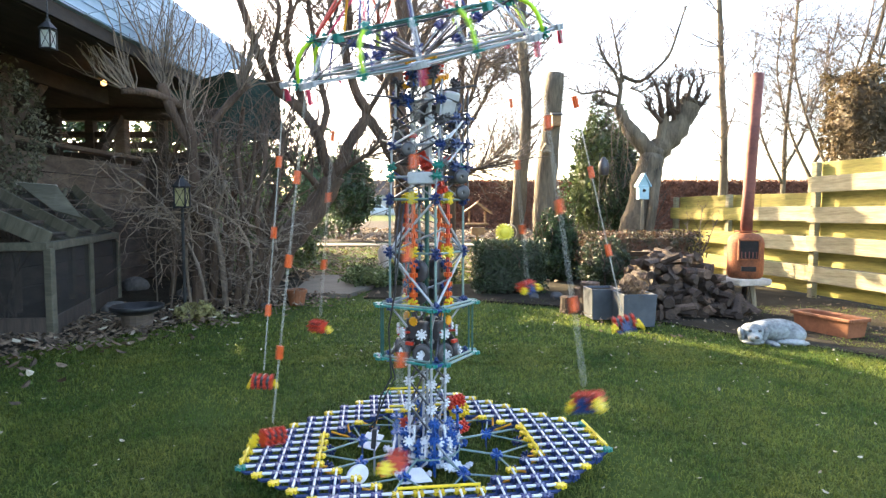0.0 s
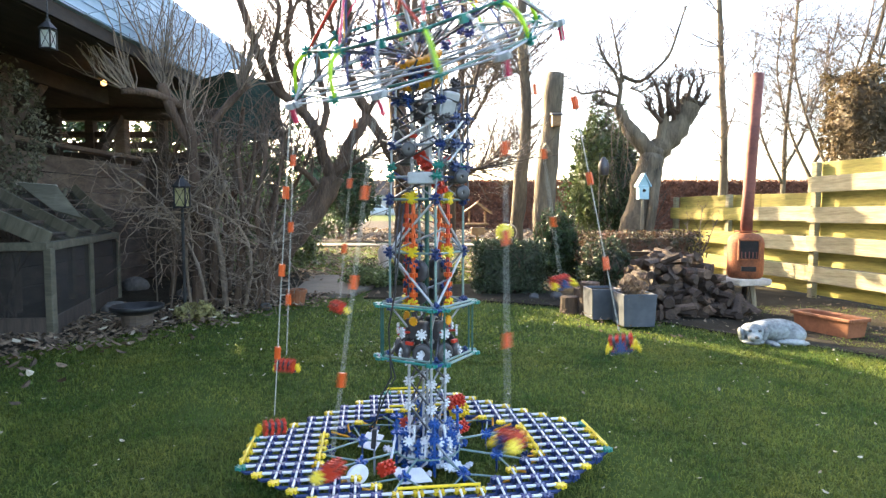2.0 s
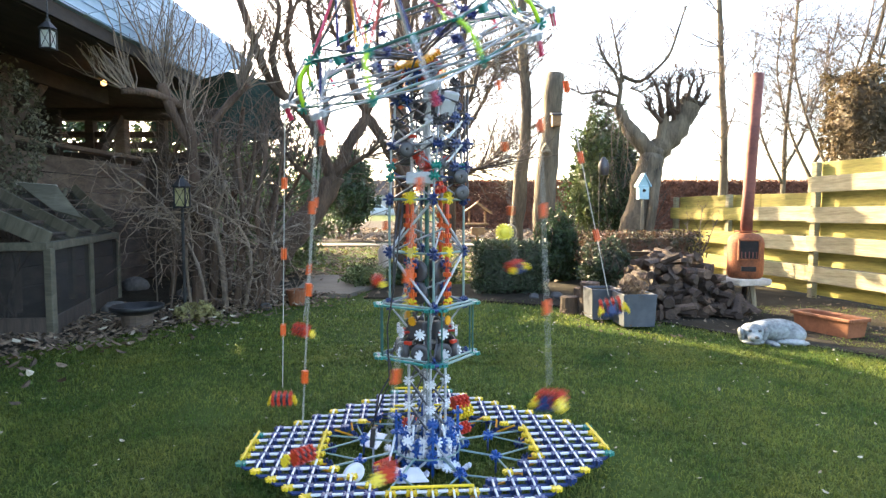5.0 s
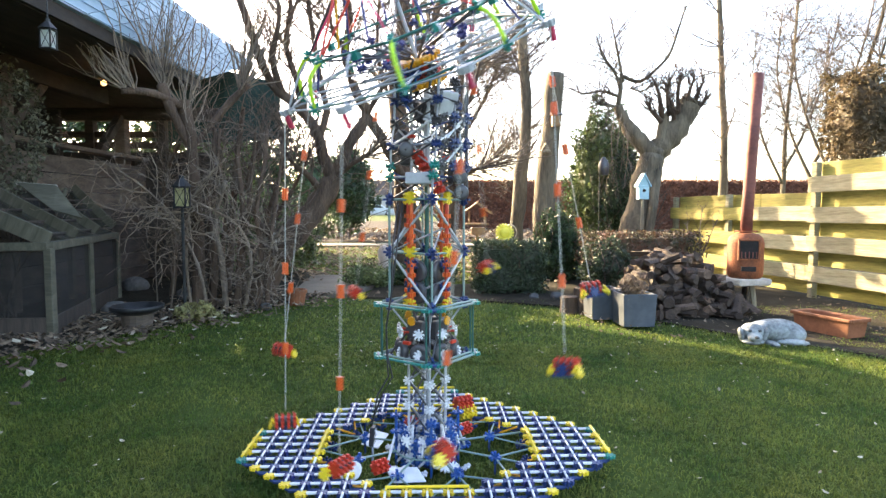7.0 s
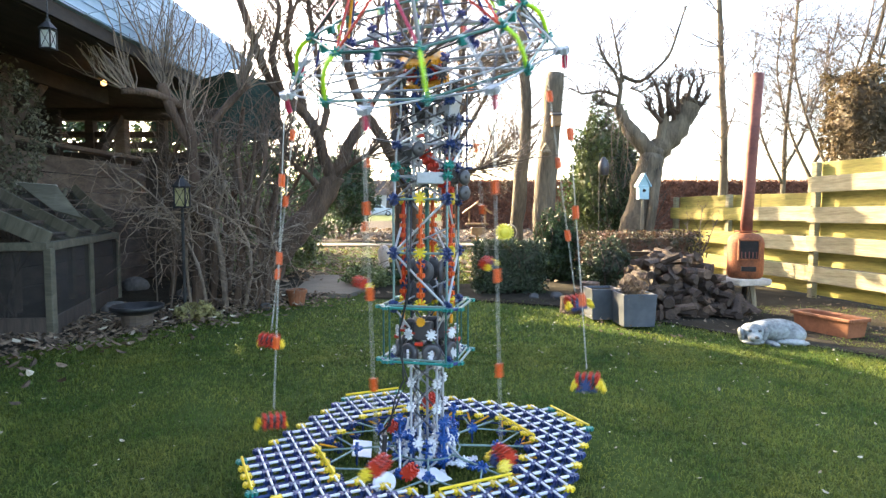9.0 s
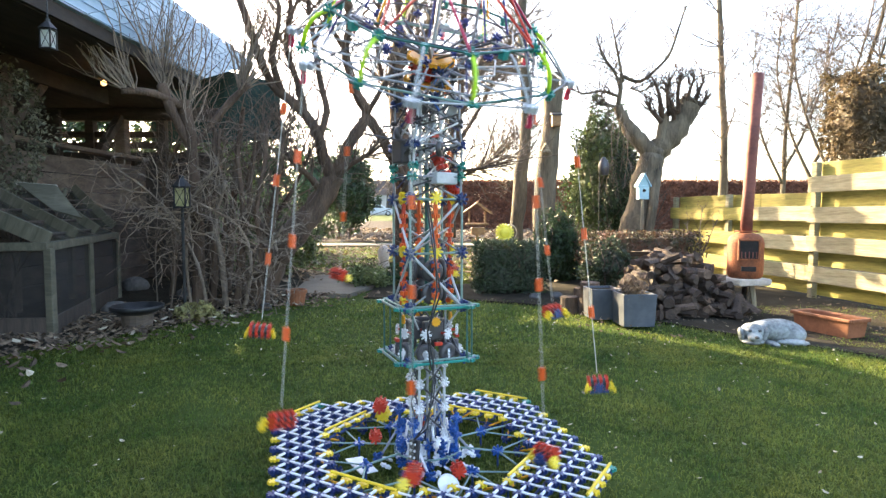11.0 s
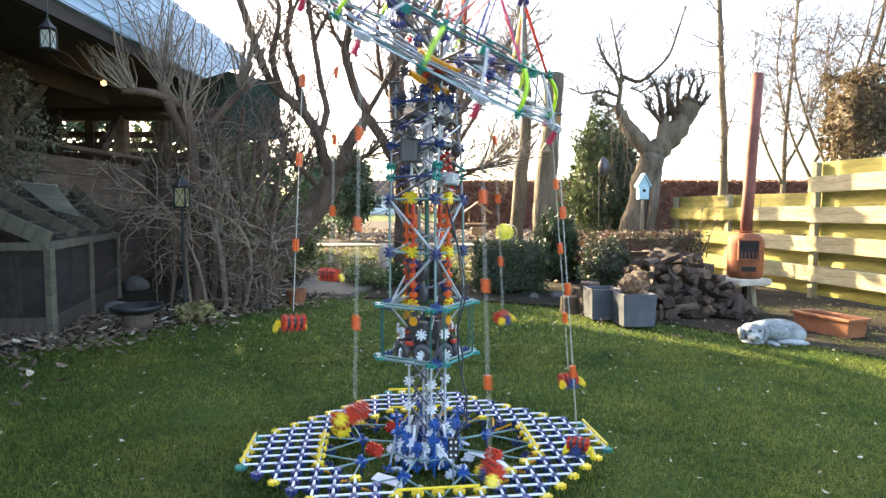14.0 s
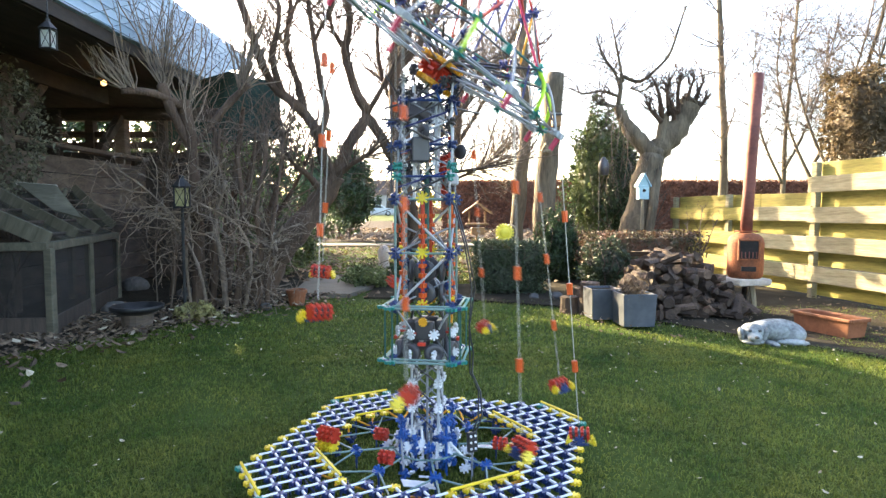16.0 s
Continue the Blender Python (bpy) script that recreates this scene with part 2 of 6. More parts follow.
def in_blob(c, s, lumps=0.25, seed=0):
    def f(rng):
        d = Vector((rng.gauss(0, 1), rng.gauss(0, 1), rng.gauss(0, 1))).normalized()
        k = 1 + lumps * noise.noise(d * 2.3 + Vector((seed, 0, 0))) * 1.6
        r = k * rng.uniform(0.55, 1.0) ** 0.5
        return tuple(c[i] + d[i] * r * s[i] / 2 for i in range(3))
    return f


def grow(geo, rng, p, d, length, r, level, spread=0.5, up=0.15, kids=(3, 5), wiggle=0.22, shrink=0.62, twig=None, steps=4):
    """A limb and, from its sides, its smaller limbs; the last levels go into twig."""
    p, d = Vector(p), Vector(d).normalized()
    pts, rads, dirs = [p], [r], [d]
    for i in range(steps):
        d = (d + Vector((rng.gauss(0, wiggle), rng.gauss(0, wiggle), rng.gauss(0, wiggle) + up * 0.6))).normalized()
        p = p + d * length / steps
        pts.append(p)
        dirs.append(d)
        rads.append(max(r * (1 - 0.55 * (i + 1) / steps), 0.0012))
    g = twig if (twig is not None and level <= 1) else geo
    g.tube(pts, rads, 6 if r > 0.03 else (4 if r > 0.008 else 3), cap=False)
    if level <= 0:
        return
    for k in range(rng.randint(*kids)):
        t = rng.uniform(0.3, 1.0)
        i = min(int(t * steps), steps - 1)
        q = pts[i].lerp(pts[i + 1], t * steps - i)
        side = Vector((rng.gauss(0, 1), rng.gauss(0, 1), rng.gauss(0, 1) * 0.6))
        nd = (dirs[i] * (1 - spread) + side.normalized() * spread + Vector((0, 0, up))).normalized()
        grow(geo, rng, q, nd, length * shrink * rng.uniform(0.7, 1.15), rads[i] * 0.6, level - 1, spread, up, kids, wiggle, shrink, twig, steps)


# ---- ground ----
def ground_spot(x, y):
    """0 where turf grows, 1 in beds and paths."""
    if y > 10.6:
        return 1.0
    left = -2.35 + 0.0 * y if y < 1.2 else -2.35 + (y - 1.2) * 0.56
    right = 2.45 if y < 1.2 else 2.45 - (y - 1.2) * 0.80
    if y > 2.98:
        return 1.0 if (x < -1.32 and y < 6) or x > 0.6 + 0.1 * y or (3.3 < y < 4.2 and x > -0.7) or (y > 6 and x < -3) else 0.0
    if x > 2.3 and noise.noise(Vector((x * 3, y * 3, 1.7))) > (-0.4 if x > 2.55 else 0.0):
        return 0.0
    return 1.0 if x < left + 0.05 * math.sin(7 * y) or x > right + 0.05 * math.sin(6 * y) else 0.0


gg = Geo()
gg.add([(-400, -60, -0.006), (400, -60, -0.006), (400, 900, -0.006), (-400, 900, -0.006)], [(0, 1, 2, 3)])
tagged(part("ground", gg, M["soil"]), "damp green lawn soil running out to the horizon", "ground", kind="structure")


def sheet(name, pts, z, material, label, category, nsub=0):
    g = Geo()
    g.add([(x, y, z) for x, y in pts] + [(x, y, -0.02) for x, y in pts],
          [tuple(range(len(pts)))] + [(i, i + len(pts), (i + 1) % len(pts) + len(pts), (i + 1) % len(pts)) for i in range(len(pts))])
    return tagged(part(name, g, material), label, category, kind="structure")


sheet("bed_left", [(-9, -3), (-2.45, -3), (-2.4, 0.6), (-2.3, 1.25), (-2.05, 1.8), (-1.7, 2.35), (-1.35, 2.95), (-1.1, 3.5), (-1.35, 5.5), (-3, 7.5), (-9, 9)],
      0.012, M["bed"], "dark leaf-strewn garden bed along the lawn", "garden bed")
sheet("bed_right", [(9, -3), (2.75, -3), (2.6, 0.8), (2.3, 1.35), (1.8, 1.95), (1.45, 2.45), (0.95, 3.0), (0.2, 3.35), (-0.65, 3.45), (-0.62, 4.3), (0.3, 4.4), (1.2, 5.2), (3, 7), (9, 7)],
      0.012, M["bed"], "bare earth bed with sparse weeds by the fence", "garden bed")
sheet("gravel_yard", [(-14, 12.6), (22, 12.6), (30, 38), (-24, 40)], 0.014, M["gravel"], "grey-brown gravel yard beyond the lawn", "gravel")
sheet("path", [(-14, 10.7), (16, 10.9), (16, 11.9), (-14, 11.7)], 0.03, M["paving"], "pale concrete path across the back of the garden", "path")
sheet("stepping_slab", [(-1.32, 3.55), (-0.78, 3.5), (-0.62, 4.25), (-0.75, 5.0), (-1.45, 5.1)], 0.035, M["paving"], "pale worn concrete slab in the grass", "paving")

# grass blades, thick near the camera and thinner away from it
rs = np.random.RandomState(4)


def lawn(count, y0, y1, blade, width, material="grass", label="short green lawn grass with thin patches"):
    xs = rs.uniform(-1, 1, count)
    ys = y0 + (y1 - y0) * rs.uniform(0, 1, count) ** 1.25
    xs = xs * (0.82 * (ys + 1.9) + 0.25) + 0.05
    tuft = np.array([noise.noise(Vector((x * 2.2, y * 2.2, 0.3))) for x, y in zip(xs, ys)])
    keep = np.array([ground_spot(x, y) < 0.5 for x, y in zip(xs, ys)]) & (tuft > rs.uniform(-1.1, 0.1, count))
    xs, ys, tuft = xs[keep], ys[keep], tuft[keep]
    n = len(xs)
    h = blade * rs.uniform(0.45, 1.25, n) * (1 + 0.35 * tuft)
    az, lean = rs.uniform(0, math.tau, n), rs.uniform(0.3, 1.7, n)
    dx, dy = np.cos(az), np.sin(az)
    w = width * rs.uniform(0.7, 1.3, n) / 2
    b = np.stack([xs, ys, np.zeros(n)], 1)
    side = np.stack([-dy, dx, np.zeros(n)], 1) * w[:, None]
    mid = b + np.stack([dx * h * lean * 0.25, dy * h * lean * 0.25, h * 0.6], 1)
    tip = b + np.stack([dx * h * lean, dy * h * lean, h * (1.05 - 0.4 * lean)], 1)
    v = np.stack([b - side, b + side, mid + side * 0.8, mid - side * 0.8, tip], 1).reshape(-1, 3)
    o = np.arange(n) * 5
    me = bpy.data.meshes.new("grass")
    quads = np.stack([o, o + 1, o + 2, o + 3], 1).tolist()
    tris = np.stack([o + 3, o + 2, o + 4], 1).tolist()
    me.from_pydata(v.tolist(), [], quads + tris)
    me.materials.append(M[material])
    tagged(new("grass", me), label, "grass", kind="stuff")


lawn(190000, -0.9, 1.6, 0.019, 0.0032)
lawn(110000, 1.2, 5.2, 0.021, 0.0058)
lawn(46000, 4.5, 10.6, 0.035, 0.014, "moss", "thin mossy grass with bare patches")


def litter(n, place, size, material, label, rng):
    g = Geo()
    for _ in range(n):
        x, y = place(rng)
        s, a = size * rng.uniform(0.5, 1.3), rng.uniform(0, 6.28)
        m = pose(x, y, 0.022 + rng.uniform(0, 0.02), rng.uniform(-30, 30), rng.uniform(-30, 30), math.degrees(a))
        g.add([(-s, 0, 0.2 * s), (-0.3 * s, -0.55 * s, 0), (0.6 * s, -0.35 * s, 0), (s, 0, 0.25 * s), (0.5 * s, 0.45 * s, 0), (-0.4 * s, 0.5 * s, 0)],
              [(0, 1, 2), (0, 2, 3), (0, 3, 4), (0, 4, 5)], m)
    tagged(part("fallen_leaves", g, material), label, "leaves", kind="stuff")


rng = random.Random(7)
litter(560, lambda r: (r.uniform(-2.6, 2.3), r.uniform(-0.8, 3.2)), 0.009, M["pale_litter"], "pale withered leaves scattered over the lawn", rng)


def edge_left(r):
    y = r.uniform(0.3, 3.6)
    e = -2.35 if y < 1.2 else -2.35 + (y - 1.2) * 0.56
    return e + r.gauss(-0.25, 0.32), y


litter(2600, edge_left, 0.026, M["litter"], "brown dead leaves heaped along the shaded bed", rng)
litter(130, edge_left, 0.028, M["pale_litter"], "pale curled leaves on the dark bed", rng)
litter(260, lambda r: (r.uniform(0.9, 3.4), r.uniform(1.6, 3.4)), 0.016, M["litter"], "brown leaf bits and bark on bare earth", rng)

litter(1500, lambda r: (r.uniform(-2.6, 1.6), r.uniform(4.4, 10.4)), 0.045, M["litter"], "brown leaves on the mossy grass behind the beds", rng)
litter(2600, lambda r: (r.uniform(-8, 4), r.uniform(12.7, 22)), 0.10, M["litter"], "brown leaves drifted over the gravel yard", rng)


# ---- the toy tower ride ----
CELL = 0.053
PZ = 0.065
ride = thing("tower_ride", "construction-toy swing tower on a woven octagonal base on the lawn", "toy ride")


def star_mesh(name, material, r=0.0165, arms=8, t=0.006, both=False, r0=0.007, span=math.tau):
    g = Geo().prism(star_poly(r, r0, arms, 0, span), t)
    if both:
        g.prism(star_poly(r, r0, arms, 0, span), t, pose(0, 0, 0, 90, 0, 0))
    return g.mesh(name, material)


def rod_mesh(name, length, material, r=0.0032, n=6):
    return Geo().tube([(0, 0, -length / 2), (0, 0, length / 2)], r, n).mesh(name, material)


def rod_between(name, p, q, material, parent, r=0.0032, label=""):
    g = Geo().tube([p, q], r, 6)
    return part(name, g, material, parent, label)


# octagonal platform: a square grid of rods with a connector at every crossing
def in_ring(i, j):
    a, b = abs(i), abs(j)
    return a <= 10 and b <= 10 and a + b <= 12 and not (a < 6 and b < 6 and a + b < 8)


pf = Geo()
for k in range(8):
    a, b = math.tau * (k + 0.5) / 8, math.tau * (k + 1.5) / 8
    pf.tube([(0.40 * math.cos(a), 0.40 * math.sin(a), 0.018), (0.40 * math.cos(b), 0.40 * math.sin(b), 0.018)], 0.0035, 6)
platform = part("platform", pf, M["blue"], ride, "woven white and blue octagonal ring on short blue legs")
leg_me = rod_mesh("leg", PZ - 0.004, M["blue"], 0.0034, 5)
for i in range(-8, 9, 2):
    for j in range(-8, 9, 2):
        if in_ring(i, j) and (abs(i) + abs(j)) in (8, 10):
            part("leg", leg_me, None, platform, "", pose(i * CELL, j * CELL, PZ / 2 - 0.004))
node = star_mesh("connector", M["blue"], 0.0175, both=True)
node_p = star_mesh("connector", M["purple"], 0.0175, both=True)
flat_b = star_mesh("connector", M["blue"], 0.0170, t=0.011)
flat_p = star_mesh("connector", M["purple"], 0.0170, t=0.011)
node_y = star_mesh("connector", M["yellow"], 0.0165, t=0.008)
node_t = star_mesh("connector", M["teal"], 0.017, t=0.008)
stand = star_mesh("upright_connector", M["blue"], 0.0135, t=0.005)
rod_x = Geo()
rod_x.tube([(-CELL / 2 + 0.0135, 0, 0.003), (CELL / 2 - 0.0135, 0, 0.003)], 0.0042, 6)
rod_x = rod_x.mesh("cross_rod", M["white"])
rod_y = Geo().tube([(0, -CELL / 2 + 0.008, 0.007), (0, CELL / 2 - 0.008, 0.007)], 0.0033, 6).mesh("long_rod", M["white"])
under = Geo().tube([(-CELL / 2, 0, -0.004), (-CELL / 4, 0, -0.014), (CELL / 4, 0, -0.014), (CELL / 2, 0, -0.004)], 0.0056, 5).mesh("under_rod", M["blue"])
edge_y = Geo().tube([(0, -CELL / 2, 0.012), (0, CELL / 2, 0.012)], 0.0042, 6).mesh("edge_rod", M["yellow"])
for i in range(-10, 11):
    for j in range(-10, 11):
        if not in_ring(i, j):
            continue
        a, b = abs(i), abs(j)
        corner = (a, b) in ((10, 2), (2, 10))
        rim = a + b == 12 or a == 10 or b == 10 or (a + b == 8 and a <= 6 and b <= 6) or (a == 6 and b <= 2) or (b == 6 and a <= 2)
        yel = (rim and a + b in (12, 8) and (i + j) % 4 == 0 and not corner) or (a == 10 and b < 2) or (b == 10 and a < 2) or (a == 6 and b <= 1) or (b == 6 and a <= 1)
        me = node_t if corner else (node_y if yel else (flat_p if (i * 3 + j) % 5 == 0 else flat_b))
        part("connector", me, None, platform, "", pose(i * CELL, j * CELL, PZ, 0, 0, 0))
        if not yel and not corner:
            part("upright_connector", stand, None, platform, "", pose(i * CELL, j * CELL, PZ - 0.006, 90, 0, 0))
        if in_ring(i + 1, j):
            part("cross_rod", rod_x, None, platform, "", pose((i + 0.5) * CELL, j * CELL, PZ))
            part("under_rod", under, None, platform, "", pose((i + 0.5) * CELL, j * CELL - 0.003, PZ))
        if in_ring(i, j + 1):
            short = (a == 10 and b <= 2) or (a == 6 and b <= 2 and j + 1 <= 2 and j >= -2)
            part("edge_rod" if short else "long_rod", edge_y if short else rod_y, None, platform, "", pose(i * CELL, (j + 0.5) * CELL, PZ))
for j in (-10, 10, -6, 6):
    for i in range(-2, 2):
        part("edge_rod", edge_y, None, platform, "", pose((i + 0.5) * CELL, j * CELL, PZ + 0.004, 0, 0, 90))

# struts from the ring to the tower's foot, with blue hubs half way
hubs = []
struts = part("strut_web", Geo().tube([(0.10 * math.cos(math.tau * k / 16), 0.10 * math.sin(math.tau * k / 16), 0.055) for k in range(17)], 0.003, 5), M["green_rod"], ride, "pale green radiating struts")
for k in range(8):
    a = math.tau * k / 8 + math.pi / 8
    p, q, h = (0.33 * math.cos(a), 0.33 * math.sin(a), 0.05), (0.10 * math.cos(a), 0.10 * math.sin(a), 0.06), (0.215 * math.cos(a), 0.215 * math.sin(a), 0.055)
    rod_between("strut", p, q, M["green_rod"], struts, 0.0033)
    for b in (a + math.pi / 8, a - math.pi / 8):
        rod_between("side_strut", h, (0.33 * math.cos(b), 0.33 * math.sin(b), 0.05), M["green_rod"], struts, 0.0028)
    hubs.append(h)
ring_hub = star_mesh("ring_hub", M["blue"], 0.018, both=True)
for k in range(16):
    a = math.tau * (k + 0.5) / 16
    rh = 0.325 if k % 4 in (0, 3) else 0.305
    h = Vector((rh * math.cos(a) * 0.93, rh * math.sin(a) * 0.93, 0.035))
    part("ring_hub", ring_hub, None, struts, "", pose(h.x, h.y, h.z, 0, 0, 22.5 * k))
    for da in (-0.13, 0.13):
        rod_between("amber_brace", h, (rh * 1.09 * math.cos(a + da), rh * 1.09 * math.sin(a + da), PZ - 0.004), M["amber"], struts, 0.0036)
hub_me = star_mesh("strut_hub", M["bright_blue"], 0.019, both=True)
for k, h in enumerate(hubs):
    part("strut_hub", hub_me, None, struts, "", pose(h[0], h[1], h[2], 0, 0, 20 * k))
    part("strut_leg", rod_mesh("strut_leg", 0.05, M["blue"]), None, struts, "", pose(h[0], h[1], 0.027))

TA = radians(-83)  # turn of the tower's corners
def corner(k, r, z, off=0.0):
    a = TA + math.tau * k / 4 + off
    return Vector((r * math.cos(a), r * math.sin(a), z))


# bright blue footing with white snowflakes
footing = part("footing", Geo().tube([corner(0, 0.07, 0.02), corner(1, 0.07, 0.02), corner(2, 0.07, 0.02), corner(3, 0.07, 0.02), corner(0, 0.07, 0.02)], 0.004, 6), M["blue"], ride,
               "cluster of bright blue and white snowflake connectors round the foot")
rf = random.Random(3)
fb, fw = star_mesh("foot_connector", M["bright_blue"], 0.018, both=True), star_mesh("foot_snowflake", M["white"], 0.0175)
fstub, fwrod = rod_mesh("foot_rod", 0.05, M["blue"], 0.004), rod_mesh("foot_white_rod", 0.04, M["white"], 0.004)
for k in range(12):
    a = math.tau * k / 12 + 0.1
    r = (0.088 if k % 2 else 0.072) * rf.uniform(0.86, 1.14)
    for z in (0.03, 0.072, 0.118 if k % 3 == 0 else 0.1):
        part("foot_connector", fb, None, footing, "", pose(r * math.cos(a), r * math.sin(a), z + rf.uniform(-0.012, 0.014), rf.uniform(-35, 35), rf.uniform(-30, 30), math.degrees(a)))
    part("foot_rod", fstub, None, footing, "", pose(r * math.cos(a), r * math.sin(a), 0.05))
    b = a + 0.26
    for z in (0.05, 0.09):
        part("foot_snowflake", fw, None, footing, "", pose(0.084 * rf.uniform(0.85, 1.15) * math.cos(b), 0.084 * rf.uniform(0.85, 1.15) * math.sin(b), z + rf.uniform(-0.015, 0.015), 90 + rf.uniform(-30, 30), 0, math.degrees(b) + 90 + rf.uniform(-40, 40)))
        part("foot_white_rod", fwrod, None, footing, "", pose(0.083 * math.cos(b), 0.083 * math.sin(b), z - 0.012, rf.uniform(-35, 35), rf.uniform(-50, 50), 0))
for k in range(14):
    a, r = rf.uniform(0, 6.28), rf.uniform(0.10, 0.15)
    part("foot_snowflake", fw, None, footing, "", pose(r * math.cos(a), r * math.sin(a), rf.uniform(0.02, 0.045), rf.uniform(-40, 40), rf.uniform(-40, 40), 0))
for k in range(4):
    p = corner(k, 0.095, 0)
    rod_between("foot_post", (p.x, p.y, 0.0), (p.x, p.y, 0.165), M["bright_blue"], footing, 0.0045)
    for z in (0.05, 0.11, 0.16):
        part("foot_connector", fb, None, footing, "", pose(p.x, p.y, z, 90, 0, 90 * k))
    q = corner(k + 1, 0.095, 0)
    for u, z0, z1 in ((0.3, 0.02, 0.10), (0.7, 0.10, 0.03), (0.5, 0.05, 0.14)):
        c_ = p.lerp(q, u) * 1.12
        rod_between("foot_slant", (c_.x, c_.y, z0), (p.x * (1 - u) + q.x * u * 0.8, p.y * (1 - u) + q.y * u * 0.8, z1), M["white"], footing, 0.0042)
    h_ = corner(k, 0.15, 0.0, 0.5)
    rod_between("foot_outrigger", (p.x, p.y, 0.11), (h_.x, h_.y, 0.02), M["white"] if k % 2 else M["grey"], footing, 0.0038)
    part("foot_connector", fb, None, footing, "", pose(h_.x, h_.y, 0.03, 30, 20, 0))
# odd parts lying inside the ring and turning with it
dish = Geo().lathe([(0.001, 0.0), (0.022, 0.002), (0.03, 0.008), (0.031, 0.010), (0.022, 0.005), (0.001, 0.004)], 20)
part("white_dish", dish, M["white"], ride, "white plastic dish", pose(-0.205, -0.19, 0.06, 35, -20, 0), smooth=True)
part("white_panel", Geo().box((0.10, 0.07, 0.004)), M["white"], ride, "white plastic panel", pose(-0.06, -0.17, 0.045, 12, 10, 25), bevel=0.002)
part("white_panel", Geo().box((0.09, 0.06, 0.004)), M["white"], ride, "white plastic panel", pose(-0.17, 0.12, 0.035, 8, -10, 70), bevel=0.002)
for p in ((-0.13, -0.18), (0.12, 0.10), (-0.05, 0.16)):
    g = Geo()
    for k in range(3):
        g.prism(star_poly(0.02, 0.009, 8), 0.008, pose(k * 0.016 - 0.016, 0, 0, 0, 90, 0))
    part("red_block", g, M["red"], ride, "red connector block", pose(p[0], p[1], 0.075, 0, 0, 40))
spare = Geo()
for k in range(4):
    spare.prism(star_poly(0.024, 0.012, 8), 0.008, pose(k * 0.017 - 0.025, 0, 0, 0, 90, 0))
part("spare_seat", spare, M["yellow"], ride, "red and yellow spare seat", pose(0.14, 0.27, 0.07, 0, 0, 30))
part("spare_seat_back", spare.mesh("spare_seat_back", M["red"]), None, ride, "", pose(0.125, 0.27, 0.105, 0, 0, 30))

for a_, tilt_ in ((200, 5),):
    q_ = Vector((0.172 * math.cos(radians(a_)), 0.172 * math.sin(radians(a_)), 0.115))
    bx_ = part("battery_box", Geo().box((0.030, 0.014, 0.058)), M["black"], ride, "black battery box with white studs", pose(q_.x, q_.y, q_.z, tilt_, 0, 84), bevel=0.003)
    part("box_stand", rod_mesh("box_stand", 0.085, M["grey"]), None, ride, "", pose(q_.x, q_.y, 0.0435))
    for c_ in range(2):
        for r_ in range(3):
            for s_ in (-1, 1):
                part("stud", Geo().lathe([(0.001, 0.003), (0.0035, 0.003), (0.0035, -0.002), (0.001, -0.002)], 8), M["white"], bx_, "", pose(-0.007 + 0.014 * c_, 0.0075 * s_, -0.018 + 0.018 * r_, 90, 0, 0))

# lower mast: four slim grey legs braced with snowflakes
mast = part("lower_mast", Geo().tube([(0, 0, 0.02), (0, 0, 0.36)], 0.004, 8), M["grey"], ride, "slim grey lattice mast with white snowflake connectors")
wstar = star_mesh("snowflake", M["white"], 0.0165)
for k in range(4):
    rod_between("mast_leg", corner(k, 0.056, 0.03), corner(k, 0.056, 0.345), M["silver"], mast, 0.0042)
    for z in (0.115, 0.19, 0.265, 0.325):
        p = corner(k, 0.056, z)
        part("snowflake", wstar, None, mast, "", pose(p.x, p.y, p.z, 90, 0, math.degrees(TA) + 90 * k + 90))
        part("snowflake", wstar, None, mast, "", pose(p.x, p.y, p.z, 90, 0, math.degrees(TA) + 90 * k))
    for z in (0.115, 0.19, 0.265):
        dz = 0.075 if z < 0.26 else 0.06
        rod_between("mast_brace", corner(k, 0.056, z), corner(k + 1, 0.056, z + dz), M["grey"], mast, 0.003)
        rod_between("mast_brace", corner(k + 1, 0.056, z), corner(k, 0.056, z + dz), M["char"], mast, 0.003)

# motor cage between two teal rings
cage = part("motor_cage", Geo().tube([corner(0, 0.06, 0.35), corner(0, 0.06, 0.5)], 0.003, 6), M["grey"], ride, "dark motor cage between two teal hoops")
for z in (0.345, 0.5):
    for k in range(4):
        a0, a1 = corner(k, 0.148, z, 0.13), corner(k + 1, 0.148, z, -0.13)
        b0, b1 = corner(k, 0.134, z + 0.006, 0.13), corner(k + 1, 0.134, z + 0.006, -0.13)
        rod_between("hoop_rod", a0, a1, M["teal"] if k % 2 else M["green_rod"], cage, 0.0042)
        rod_between("hoop_rod", b0, b1, M["green_rod"], cage, 0.0034)
        rod_between("hoop_corner", corner(k, 0.148, z, -0.13), a0, M["purple"], cage, 0.005)
        for off in (0.13, -0.13):
            p = corner(k, 0.145, z, off)
            part("hoop_joint", node_t, None, cage, "", pose(p.x, p.y, p.z, 0, 0, 20))
        p = corner(k, 0.12, z)
        part("hoop_connector", node, None, cage, "", pose(p.x, p.y, p.z, 0, 0, math.degrees(TA)))
